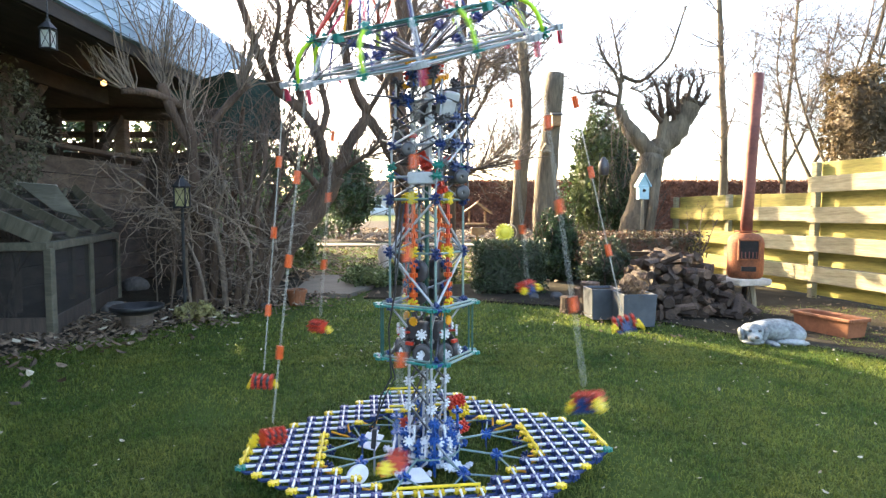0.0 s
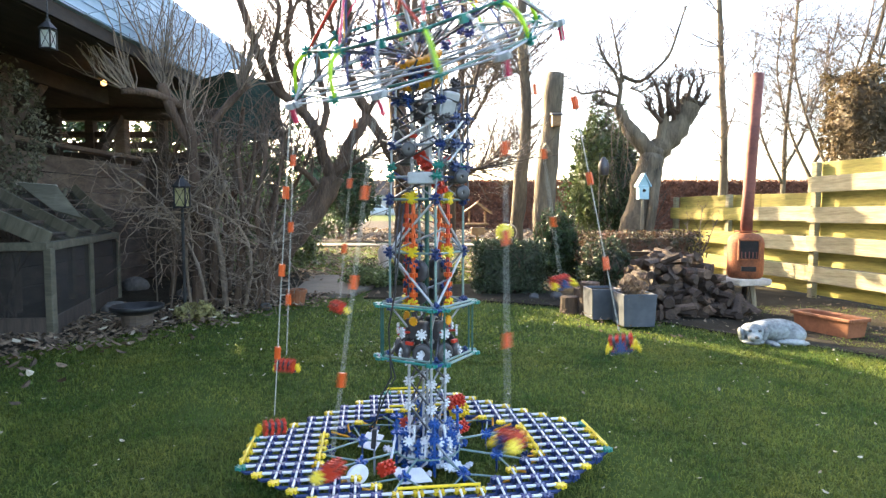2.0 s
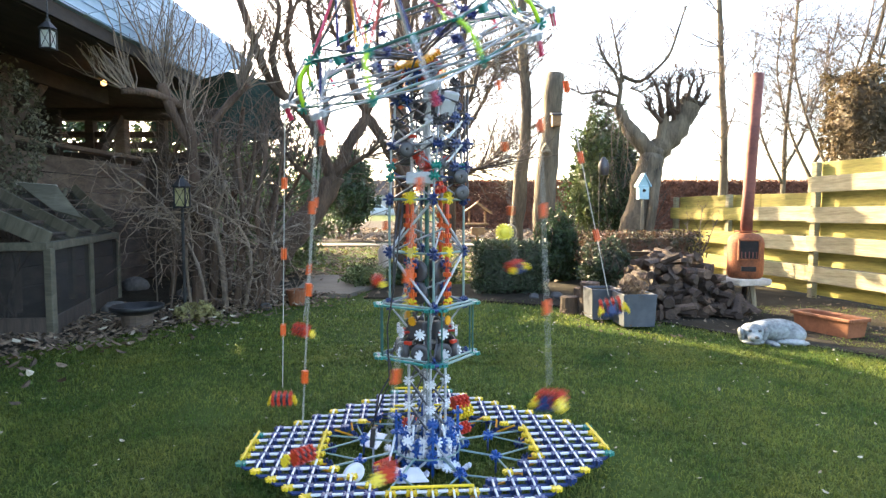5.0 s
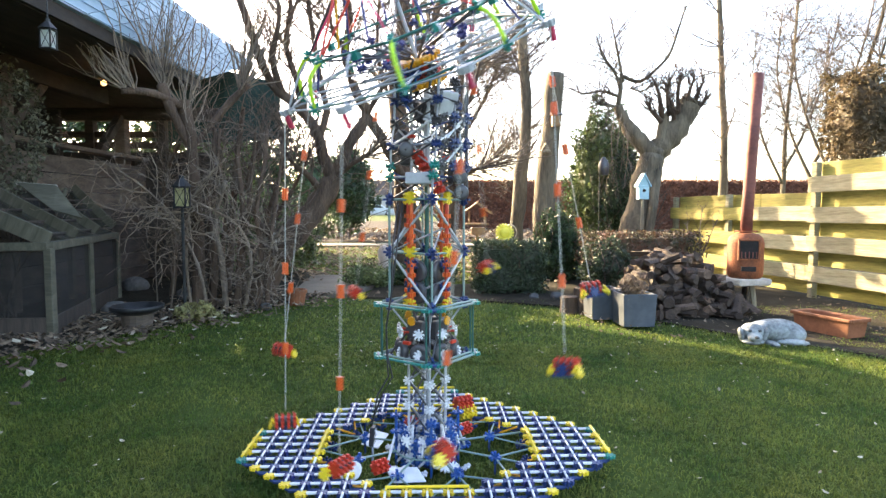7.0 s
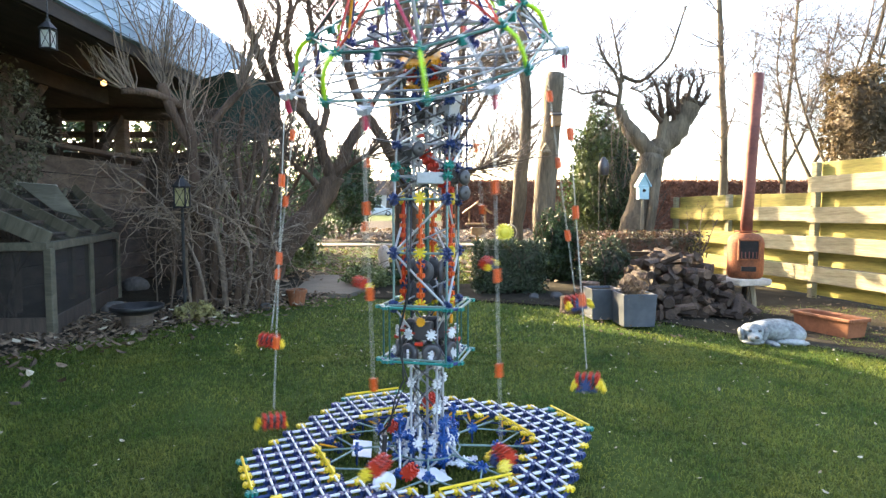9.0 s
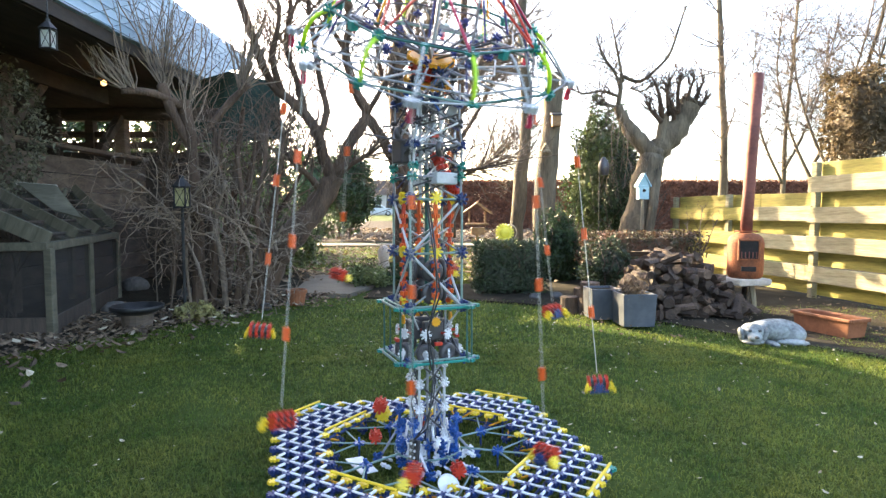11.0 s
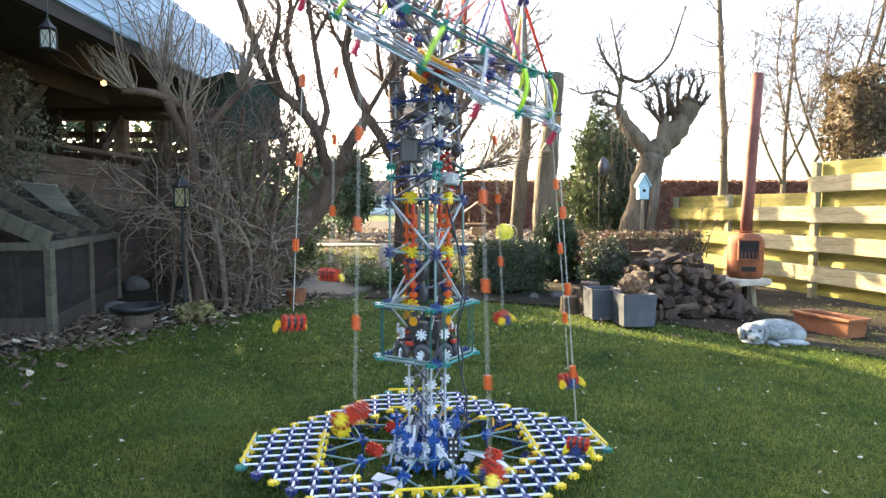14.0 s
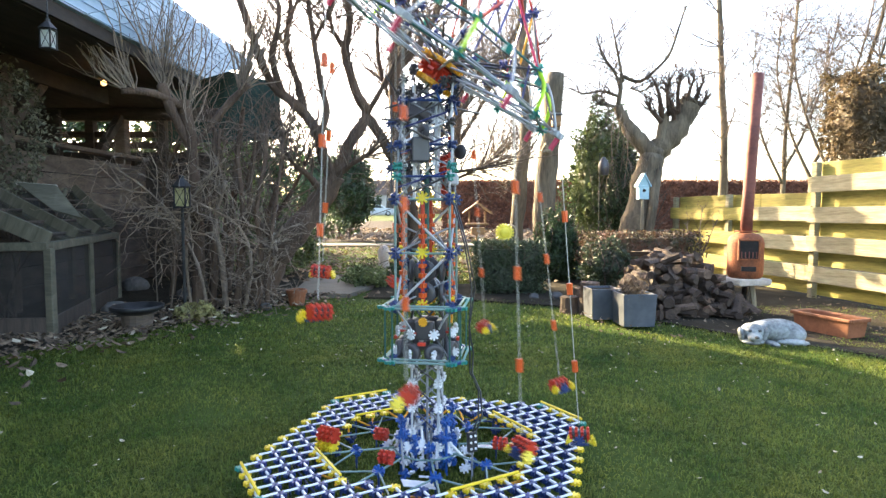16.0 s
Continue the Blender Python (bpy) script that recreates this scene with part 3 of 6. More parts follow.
for k in range(4):
    for off in (0.14, -0.14):
        rod_between("cage_post", corner(k, 0.138, 0.345, off), corner(k, 0.138, 0.5, off), M["dark_green"], cage, 0.0027)
    rod_between("cage_brace", corner(k, 0.11, 0.35), corner(k + 1, 0.05, 0.5), M["char"], cage, 0.003)
    rod_between("cage_brace", corner(k + 1, 0.11, 0.35), corner(k, 0.05, 0.5), M["char"], cage, 0.003)
    rod_between("cage_brace", corner(k, 0.115, 0.5), corner(k, 0.06, 0.43), M["silver"], cage, 0.003)
tyre = Geo().lathe([(0.010, -0.009), (0.024, -0.010), (0.028, -0.006), (0.028, 0.006), (0.024, 0.010), (0.010, 0.009), (0.010, -0.009)], 20)
tyre_me = tyre.mesh("tyre", M["char"], True)
for k in range(8):
    a = TA + math.tau * (k + 0.5) / 8
    part("tyre", tyre_me, None, cage, "dark grey rubber tyre" if k == 0 else "", pose(0.085 * math.cos(a), 0.085 * math.sin(a), 0.365, 90, 0, math.degrees(a) + 90))
for k in range(4):
    a = TA + math.tau * (k + 0.5) / 4
    d = math.degrees(a) + 90
    part("motor", Geo().box((0.06, 0.03, 0.055)), M["char"], cage, "", pose(0.045 * math.cos(a), 0.045 * math.sin(a), 0.425, 0, 0, d), bevel=0.006)
    for s in (-1, 1):
        q = Matrix.Rotation(a, 4, "Z") @ Vector((0.083, 0.034 * s, 0))
        part("snowflake", wstar, None, cage, "", pose(q.x, q.y, 0.42, 90, 0, d + 30 * s))
        part("snowflake", wstar, None, cage, "", pose(q.x * 1.05, q.y * 1.05, 0.36, 90, 0, d + 70 * s))
        rod_between("red_rod", (q.x, q.y, 0.42), (q.x * 0.3, q.y * 0.3, 0.415), M["red"], cage, 0.004)
    part("red_clip", Geo().box((0.024, 0.012, 0.010)), M["red"], cage, "", pose(0.095 * math.cos(a), 0.095 * math.sin(a), 0.395, 0, 0, d), bevel=0.002)
    part("amber_gear", Geo().prism(star_poly(0.014, 0.010, 10), 0.005), M["amber"], cage, "", pose(0.075 * math.cos(a), 0.075 * math.sin(a), 0.455, 90, 0, d))

# main shaft: square frame with blue connectors and orange columns
shaft = part("main_shaft", Geo().tube([(0, 0, 0.5), (0, 0, 0.90)], 0.007, 8), M["dark_green"], ride, "square rod frame with dark blue connectors and orange columns")
LV = (0.5, 0.655, 0.81)
SR = 0.112
for z in LV:
    for k in range(4):
        p = corner(k, SR, z)
        part("corner_connector", node, None, shaft, "", pose(p.x, p.y, p.z, 0, 0, math.degrees(TA) + 45))
        part("corner_connector", star_mesh("corner_connector", M["blue"], 0.02, both=True), None, shaft, "", pose(p.x, p.y, p.z, 0, 0, math.degrees(TA)))
        rod_between("level_rod", p, corner(k + 1, SR, z), M["green_rod"], shaft, 0.0036)
        m_ = (p + corner(k + 1, SR, z)) / 2
        part("yellow_connector", star_mesh("yellow_connector", M["yellow"], 0.019, t=0.012), None, shaft, "", pose(m_.x * 0.97, m_.y * 0.97, z + 0.004, 90, 0, math.degrees(TA) + 90 * k + 135))
for a, b in zip(LV[:-1], LV[1:]):
    for k in range(4):
        rod_between("corner_post", corner(k, SR, a), corner(k, SR, b), M["green_rod"], shaft, 0.0036)
        up = (k % 2 == 0) == (a == LV[0])
        p, q = (corner(k, SR, a), corner(k + 1, SR, b)) if up else (corner(k + 1, SR, a), corner(k, SR, b))
        rod_between("brace", p, q, M["silver"], shaft, 0.0038)
        p, q = (corner(k, SR, a) * 1, (corner(k + 1, SR, a) + corner(k + 2, SR, b)) / 2)
        rod_between("inner_brace", p, q, M["grey"], shaft, 0.003)
ostar = star_mesh("orange_connector", M["orange"], 0.0125, t=0.012)
for k in range(4):
    c0 = (corner(k, SR, 0) + corner(k + 1, SR, 0)) / 2 * 0.92
    for i in range(11):
        z = 0.505 + i * 0.0285
        if i in (5, 10):
            continue
        part("orange_connector", ostar, None, shaft, "", pose(c0.x, c0.y, z, 0, 0, 17 * i))
    rod_between("orange_column", (c0.x, c0.y, 0.5), (c0.x, c0.y, 0.815), M["orange"] if k % 2 else M["red"], shaft, 0.006)
wheel_big = Geo().lathe([(0.006, -0.006), (0.022, -0.008), (0.032, -0.005), (0.034, 0.0), (0.032, 0.005), (0.022, 0.008), (0.006, 0.006)], 22).mesh("roller", M["char"], True)
for z in (0.535, 0.60):
    for k in range(4):
        p = (corner(k, 0.05, z) + corner(k + 1, 0.05, z)) / 2
        part("roller", wheel_big, None, shaft, "", pose(p.x * 1.3, p.y * 1.3, z, 90, 0, math.degrees(TA) + 90 * k + 135))
        part("corner_connector", node, None, shaft, "", pose(p.x * 1.9, p.y * 1.9, z + 0.02, 30, 20, 15 * k))

# upper shaft: lighter rods, motors and a red chain guard
upper = part("upper_shaft", Geo().tube([(0, 0, 0.81), (0, 0, 1.16)], 0.005, 8), M["silver"], ride, "open upper lattice of grey rods with blue and green connectors")
UL = (0.81, 0.875, 0.905, 0.965, 1.03, 1.09, 1.145)
cols = (M["blue"], M["teal"], M["teal"], M["blue"], M["char"], M["blue"], M["char"])
for li, z in enumerate(UL):
    for k in range(4):
        if z > 1.1 and k == 0:
            continue
        rr = 0.108 if li < 4 else 0.098
        p = corner(k, rr, z, 0.04 * li)
        part("joint", star_mesh("joint", cols[li], 0.016, both=True), None, upper, "", pose(p.x, p.y, p.z, 12 * li, 0, 40 * k))
        if li in (0, 1, 3, 5):
            rod_between("level_rod", p, corner(k + 1, rr, z, 0.04 * li), M["grey"] if k % 2 else M["blue"], upper, 0.0034)
        if li < 6:
            rod_between("post", p, corner(k, 0.108 if li < 3 else 0.098, UL[li + 1], 0.04 * (li + 1)), M["silver"] if k % 2 else M["grey"], upper, 0.0034)
            if li in (0, 2, 3, 4):
                rod_between("brace", p, corner(k + 1, 0.1, UL[li + 1]), M["white"] if li % 2 else M["char"], upper, 0.003)
                rod_between("brace", corner(k + 1, rr, z), corner(k, 0.06, UL[li + 1]), M["grey"], upper, 0.003)
for k in range(4):
    rod_between("inner_leg", corner(k, 0.045, 0.81), corner(k, 0.045, 1.14), M["white"] if k % 2 == 0 else M["silver"], upper, 0.005)
    for z in (0.86, 0.92, 0.98, 1.04, 1.10):
        p = corner(k, 0.045, z)
        part("snowflake", wstar, None, upper, "", pose(p.x, p.y, z, 90, 0, math.degrees(TA) + 90 * k + 90))
        rod_between("inner_brace", p, corner(k + 1, 0.045, z + 0.06), M["white"] if z < 1.0 else M["char"], upper, 0.003)
link_me = Geo().prism(star_poly(0.019, 0.011, 8), 0.012).mesh("red_link", M["red"])
for i in range(7):
    part("red_link", link_me, None, upper, "red chain guard link" if i == 0 else "", pose(0.045, -0.075, 0.865, 0, -70, -20) @ pose(0.012 * i - 0.03, 0, 0.016 * i, 20, 60, 10 * i))
for p, s, c in (((-0.02, -0.07, 0.87), (0.08, 0.035, 0.035), "silver"), ((0.085, 0.0, 0.88), (0.035, 0.05, 0.045), "char"), ((0.05, -0.06, 1.075), (0.05, 0.03, 0.045), "silver"),
                ((0.06, -0.05, 1.105), (0.055, 0.035, 0.03), "silver"), ((-0.05, 0.05, 0.95), (0.05, 0.05, 0.07), "char"), ((0.0, 0.03, 1.07), (0.06, 0.05, 0.06), "char")):
    part("motor", Geo().box(s), M[c], upper, "", pose(*p, 20 if p[2] > 1 else 0, 0, 30 if p[2] > 1 else -20), bevel=0.005)
rr = random.Random(5)
for i in range(26):
    a, z = rr.uniform(0, 6.28), rr.uniform(0.84, 1.16)
    p = Vector((0.08 * math.cos(a), 0.08 * math.sin(a), z))
    rod_between("loose_rod", p, p + Vector((rr.gauss(0, 0.05), rr.gauss(0, 0.05), rr.gauss(0, 0.03))), M["char"], upper, 0.003)
head_dark = star_mesh("head_connector", M["char"], 0.0165, both=True)
for i in range(14):
    a, z = rr.uniform(0, 6.28), rr.uniform(1.09, 1.19)
    part("head_connector", head_dark if i % 3 else node, None, upper, "", pose(0.085 * math.cos(a), 0.085 * math.sin(a), z, rr.uniform(0, 90), rr.uniform(0, 90), 0))
    part("head_rod", rod_mesh("head_rod", 0.05, M["bright_blue"] if i % 3 == 0 else M["char"], 0.0034), None, upper, "", pose(0.085 * math.cos(a), 0.085 * math.sin(a), z - 0.015, rr.uniform(-30, 30), rr.uniform(-30, 30), 0))
for y0, y1 in ((-0.075, -0.03), (0.03, 0.06)):
    a_, b_ = Vector((0.035, y0, 0)), Vector((0.118, y1, 0))
    for z in (0.905, 0.972, 1.045):
        rod_between("side_rod", a_ + Vector((0, 0, z)), b_ + Vector((0, 0, z)), M["blue"] if z < 1.0 else M["char"], upper, 0.0034)
        for u in (0.15, 0.55, 1.0):
            q = a_.lerp(b_, u)
            part("joint", node if u > 0.3 else head_dark, None, upper, "", pose(q.x, q.y, z, 0, 0, 60 * u))
    for u, z0, z1 in ((1.0, 0.82, 1.13), (0.55, 0.87, 1.08)):
        q = a_.lerp(b_, u)
        rod_between("side_post", (q.x, q.y, z0), (q.x, q.y, z1), M["char"] if u > 0.9 else M["grey"], upper, 0.0032)
    for z in (0.905, 0.972):
        q, r_ = a_.lerp(b_, 0.15), a_.lerp(b_, 0.8)
        rod_between("side_brace", (q.x, q.y, z), (r_.x, r_.y, z + 0.065), M["white"], upper, 0.0032)
pulley = Geo().lathe([(0.004, -0.006), (0.018, -0.007), (0.022, -0.003), (0.022, 0.003), (0.018, 0.007), (0.004, 0.006)], 18).mesh("pulley", M["char"], True)
for x, y, z in ((0.095, -0.06, 0.875), (0.10, -0.05, 0.83), (-0.06, -0.08, 0.95), (-0.075, 0.05, 1.0)):
    part("pulley", pulley, None, upper, "", pose(x, y, z, 90, 0, 15))
for k in range(4):
    for z in (0.845, 0.94, 1.01, 1.075):
        p, q = corner(k, 0.10, z), corner(k + 1, 0.10, z + 0.045)
        rod_between("cross_brace", p, q, M["char"] if k % 2 else M["purple"], upper, 0.0028)
    p = corner(k, 0.07, 0.93, 0.78)
    part("red_clip", Geo().box((0.022, 0.012, 0.010)), M["red"], upper, "", pose(p.x, p.y, 0.93 + 0.02 * k, 0, 0, 50 * k), bevel=0.002)
# supply cable down the outside, ending at the battery box
cable = Geo()
for off in (0.0, 0.012):
    cable.tube([(-0.07 - off, -0.05, 0.80), (-0.085 - off, -0.08, 0.68), (-0.10, -0.095 - off, 0.55), (-0.118, -0.075, 0.44), (-0.115, -0.08 - off, 0.36), (-0.10 - off, -0.09, 0.30),
                (-0.13 - off, -0.10, 0.25), (-0.155, -0.085 - off, 0.18), (-0.163 - off, -0.06, 0.145)], 0.0026, 5)
part("cable", cable, M["black"], ride, "thin black twin cable", smooth=True)

# ---- wheel (its own space: pivot at the origin, axis along z) ----
HUB = 1.14
RW, ZR = 0.4055, 0.089        # where the swings hang
RV, RU, ZU = 0.362, 0.295, 0.190  # corners of the lower and the upper ring
wheel = new("wheel")
wheel.parent = ride
wheel["label"] = "tilting rod wheel with teal joints, lime bows and red top frames"


def wp(k, r, z, off=0.0):
    a = math.tau * k / 8 + off
    return Vector((r * math.cos(a), r * math.sin(a), z))


for z in (0.018, 0.083):
    g = Geo().lathe([(0.01, -0.007), (0.06, -0.008), (0.064, -0.004), (0.064, 0.004), (0.06, 0.008), (0.01, 0.007), (0.01, -0.007)], 28)
    for k in range(28):
        g.box((0.008, 0.005, 0.013), Matrix.Rotation(math.tau * k / 28, 4, "Z") @ pose(0.066, 0, 0))
    part("gear", g, M["amber"], wheel, "large amber gear", pose(0, 0, z))
hubg = Geo()
for k in range(8):
    hubg.prism(star_poly(0.022, 0.010, 8), 0.02, Matrix.Rotation(math.tau * k / 8, 4, "Z") @ pose(0.04, 0, 0.05, 90, 0, 0))
hubg.lathe([(0.001, 0.025), (0.034, 0.025), (0.034, 0.08), (0.001, 0.08)], 14)
part("hub", hubg, M["red"], wheel, "red connector hub")
rim_star = star_mesh("rim_joint", M["teal"], 0.018, both=True)
grey_star = star_mesh("hanger", M["silver"], 0.022, t=0.016)
hang_red = Geo().tube([(0, 0, -0.010), (0, 0, -0.046)], 0.008, 8).mesh("hanger_stub", M["pink_red"])
clip_me = Geo().box((0.020, 0.018, 0.022)).mesh("clip", M["teal"])
dark_star = star_mesh("spoke_joint", M["purple"], 0.015, both=True)


def bow_path(u, z1, r1, bulge):
    """From the upper ring down to the lower one, bent outwards."""
    out = []
    for i in range(8):
        q = i / 7
        out.append(wp(u, RU + (r1 - RU) * q + bulge * math.sin(math.pi * q), ZU + (z1 - ZU) * q + 0.018 * math.sin(math.pi * q)))
    return out


for k in range(8):
    c, d = k + 0.5, k + 1.5
    a = wp(c, RV, ZR)
    rod_between("rim_rod", a, wp(d, RV, ZR), M["dark_green"] if k % 2 else M["green_rod"], wheel, 0.0036)
    rod_between("rim_rod", wp(c, RV - 0.03, ZR + 0.012), wp(d, RV - 0.03, ZR + 0.012), M["grey"], wheel, 0.0030)
    rod_between("inner_rim_rod", wp(c, 0.20, ZR + 0.004), wp(d, 0.20, ZR + 0.004), M["grey"], wheel, 0.0028)
    rod_between("spoke", wp(c, 0.03, ZR - 0.03), a, M["silver"], wheel, 0.0034)
    rod_between("spoke", wp(k, 0.05, ZR - 0.01), wp(k, RW - 0.012, ZR + 0.004), M["grey"], wheel, 0.0030)
    rod_between("outrigger", a, wp(k + 1, RW - 0.01, ZR), M["grey"], wheel, 0.0028)
    rod_between("outrigger", a, wp(k, RW - 0.01, ZR), M["silver"], wheel, 0.0028)
    part("rim_joint", rim_star, None, wheel, "", pose(*a, 0, 0, 45 * k))
    part("hanger", grey_star, None, wheel, "", pose(*wp(k, RW - 0.008, ZR), 0, 0, 45 * k + 10))
    part("hanger_stub", hang_red, None, wheel, "", pose(*wp(k, RW, ZR)))
    rod_between("top_rod", wp(c, RU, ZU), wp(d, RU, ZU), M["dark_green"], wheel, 0.0038)
    rod_between("top_rod", wp(c, RU - 0.06, ZU - 0.01), wp(d, RU - 0.06, ZU - 0.01), M["char"], wheel, 0.0028)
    part("top_joint", rim_star, None, wheel, "", pose(*wp(c, RU, ZU), 0, 0, 45 * k))
    part("clip", clip_me, None, wheel, "", pose(*wp(k, RU * 0.924, ZU - 0.008), 0, 0, 45 * k))
    part("spoke_joint", dark_star, None, wheel, "", pose(*wp(c, 0.19, ZU - 0.03), 0, 30, 45 * k))
    part("spoke_joint", dark_star, None, wheel, "", pose(*wp(k, 0.16, ZR + 0.03), 20, 0, 45 * k))
    rod_between("top_spoke", wp(c, 0.02, 0.10), wp(c, RU, ZU), M["char"], wheel, 0.0034)
    rod_between("top_spoke", wp(k, 0.02, 0.09), wp(k, 0.16, ZR + 0.07), M["char"], wheel, 0.0034)
    rod_between("stay", wp(c, RU - 0.03, ZU), wp(c, RV - 0.05, ZR), M["purple"] if k % 2 else M["grey"], wheel, 0.0030)
    rod_between("stay", wp(c, RU, ZU), wp(k, RW - 0.01, ZR), M["char"], wheel, 0.0028)
    part("bow", Geo().tube(bow_path(c, ZR, RV, 0.014), 0.0060, 6), M["lime"], wheel, "bent lime-green ribbon rod" if k == 0 else "", smooth=True)
    part("hanger_bow", Geo().tube(bow_path(k, ZR, RW - 0.01, -0.01), 0.0034, 6), M["silver"], wheel, "bent pale grey rod" if k == 0 else "", smooth=True)
    rod_between("frame_rod", wp(c, RU, ZU), wp(k, 0.15, 0.33), M["pink_red"] if k % 2 else M["red"], wheel, 0.0036)
    rod_between("frame_rod", wp(c, RU, ZU), wp(k + 1, 0.15, 0.33), M["char"] if k % 2 else M["red"], wheel, 0.0036)
    rod_between("frame_brace", wp(k, 0.2, ZU), wp(k, 0.15, 0.33), M["amber"] if k % 4 == 0 else M["purple"], wheel, 0.0034)
    part("frame_joint", node_p, None, wheel, "", pose(*wp(k, 0.15, 0.33)))
    rod_between("crown_rod", wp(k, 0.15, 0.33), (0, 0, 0.46), M["red"], wheel, 0.004)
rod_between("axle", (0, 0, -0.02), (0, 0, 0.46), M["silver"], wheel, 0.006)

# ---- swings ----
L_CH = 0.8575
SEAT = {}


def seat_parts(sw):
    if not SEAT:
        SEAT["chain"] = Geo().tube([(0, 0, 0), (0, 0, -L_CH + 0.03)], 0.0014, 5).mesh("chain", M["cord"])
        SEAT["tag"] = Geo().prism(star_poly(0.0085, 0.006, 6), 0.032).mesh("tag", M["orange"])
        g = Geo()
        for k in range(4):
            g.prism(star_poly(0.025, 0.012, 8), 0.009, pose(0.019 * k - 0.0285, 0.008, 0, 0, 90, 0))
        SEAT["seat_back"] = g.mesh("seat_back", M["red"])
        g = Geo()
        for k in range(3):
            g.lathe([(0.001, -0.005), (0.017, -0.005), (0.017, 0.005), (0.001, 0.005)], 10, pose(0.019 * k - 0.019, 0.008, 0, 0, 90, 0))
        SEAT["spacer"] = g.mesh("spacer", M["black"])
        g = Geo().prism(star_poly(0.019, 0.009, 8), 0.009, pose(0.045, -0.014, -0.012, 0, 70, 0))
        g.tube([(0.03, -0.02, -0.012), (0.05, -0.03, -0.018)], 0.006, 6)
        SEAT["arm_rest"] = g.mesh("arm_rest", M["yellow"])
        g = Geo().prism(star_poly(0.018, 0.008, 8), 0.008, pose(0, -0.022, -0.01, 90, 0, 0))
        g.tube([(-0.03, -0.018, -0.024), (0.03, -0.018, -0.024)], 0.005, 6)
        SEAT["lap_piece"] = g.mesh("lap_piece", M["blue"])
    part("chain", SEAT["chain"], None, sw)
    for i, d in enumerate((0.227, 0.433, 0.656)):
        part("tag", SEAT["tag"], None, sw, "", pose(0, 0, -d, 0, 0, 20 * i))
    small = Matrix.Diagonal((0.86, 0.86, 0.86, 1))
    for n in ("seat_back", "spacer", "arm_rest", "lap_piece"):
        part(n, SEAT[n], None, sw, "", pose(0, 0, -L_CH) @ small)
    part("arm_rest", SEAT["arm_rest"], None, sw, "", pose(0, 0, -L_CH) @ Matrix.Diagonal((-0.74, 0.74, 0.74, 1)))


swings = []
for k in range(8):
    sw = new("swing")
    sw.parent = ride
    sw["label"] = "hanging swing with pale cord, orange tags and red-yellow seat"
    seat_parts(sw)
    swings.append(sw)


# ---- fence with boards set before and behind its posts in turn ----
F0, F1, F2, F3 = Vector((2.90, 5.55, 0)), Vector((3.07, 4.55, 0)), Vector((3.28, 3.42, 0)), Vector((3.66, 1.30, 0))
fence = part("fence", Geo().box((0.05, 0.05, 0.1), pose(F2.x, F2.y, 0.05)), M["post_wood"], None)
tagged(fence, "weathered yellow wooden board fence stepping up in height", "fence", kind="")
for i, (p, h) in enumerate(((F0, 0.93), (F1, 0.94), (F2, 1.19), (F3, 1.20))):
    part("post", Geo().box((0.06, 0.05, h)), M["fence_grey"], fence, "", pose(p.x, p.y, h / 2, 0, 0, -80), bevel=0.006)
rb = random.Random(11)
for a, b, rows in ((F0, F1, 7), (F1, F2, 7), (F2, F3, 9)):
    d = (b - a)
    ang = math.degrees(math.atan2(d.y, d.x))
    nrm = Vector((d.y, -d.x, 0)).normalized()
    r_short = d.length < 1.05
    cuts = [0.0, 1.0] if r_short else [0.0, 0.36, 1.0]
    for r in range(rows):
        z = 0.10 + 0.128 * r
        off = 0.052 if r % 2 else -0.06
        for u0, u1 in zip(cuts[:-1], cuts[1:]):
            q = a + d * (u0 + u1) / 2 + nrm * off
            ln = d.length * (u1 - u0) - 0.004 + (0.05 if r % 2 else 0)
            part("board", Geo().box((ln, 0.022, 0.134)), M["fence_grey"] if r % 2 and (b is F3 or u1 > 0.5 and a is F1) else M["fence_wood"], fence, "", pose(q.x, q.y, z + rb.uniform(-0.004, 0.004), rb.uniform(-1, 1), rb.uniform(-0.5, 0.5), ang), bevel=0.004)

# ---- stove made from a gas bottle, on a low slab table ----
SX, SY = 2.33, 2.66
table = thing("slab_table", "pale stone slab on two dark wooden legs beside the fence", "table", pose(SX, SY, 0, 0, 0, 12))
part("top", Geo().box((0.27, 0.24, 0.05)), M["slab"], table, "", pose(-0.03, 0, 0.25), bevel=0.012)
for x, y in ((0.02, -0.06), (0.03, 0.08), (-0.10, 0.05)):
    part("leg", Geo().tube([(x, y, 0), (x - 0.02, y * 0.6, 0.228)], [0.017, 0.022], 7), M["post_wood"] if y < 0 else M["soot"], table)
stove = thing("garden_stove", "rusted garden stove with tall brown flue pipe and sooty opening", "stove", pose(SX - 0.03, SY, 0.275, 0, 0, 8))
body = Geo().lathe([(0.001, 0.0), (0.105, 0.0), (0.122, 0.02), (0.125, 0.06), (0.125, 0.26), (0.115, 0.30), (0.085, 0.325), (0.045, 0.335), (0.001, 0.336)], 28)
part("body", body, M["rust"], stove, "rust-orange bottle body", smooth=True)
dr = part("fire_opening", Geo().box((0.125, 0.03, 0.13)), M["soot"], stove, "black square fire opening", pose(-0.045, -0.102, 0.215, 0, 0, -20), bevel=0.004)
fr = Geo()
for x in (-0.068, 0.068):
    fr.box((0.010, 0.02, 0.15), pose(x, -0.01, 0))
for z in (-0.07, 0.07):
    fr.box((0.146, 0.02, 0.010), pose(0, -0.01, z))
part("door_frame", fr, M["rust"], dr)
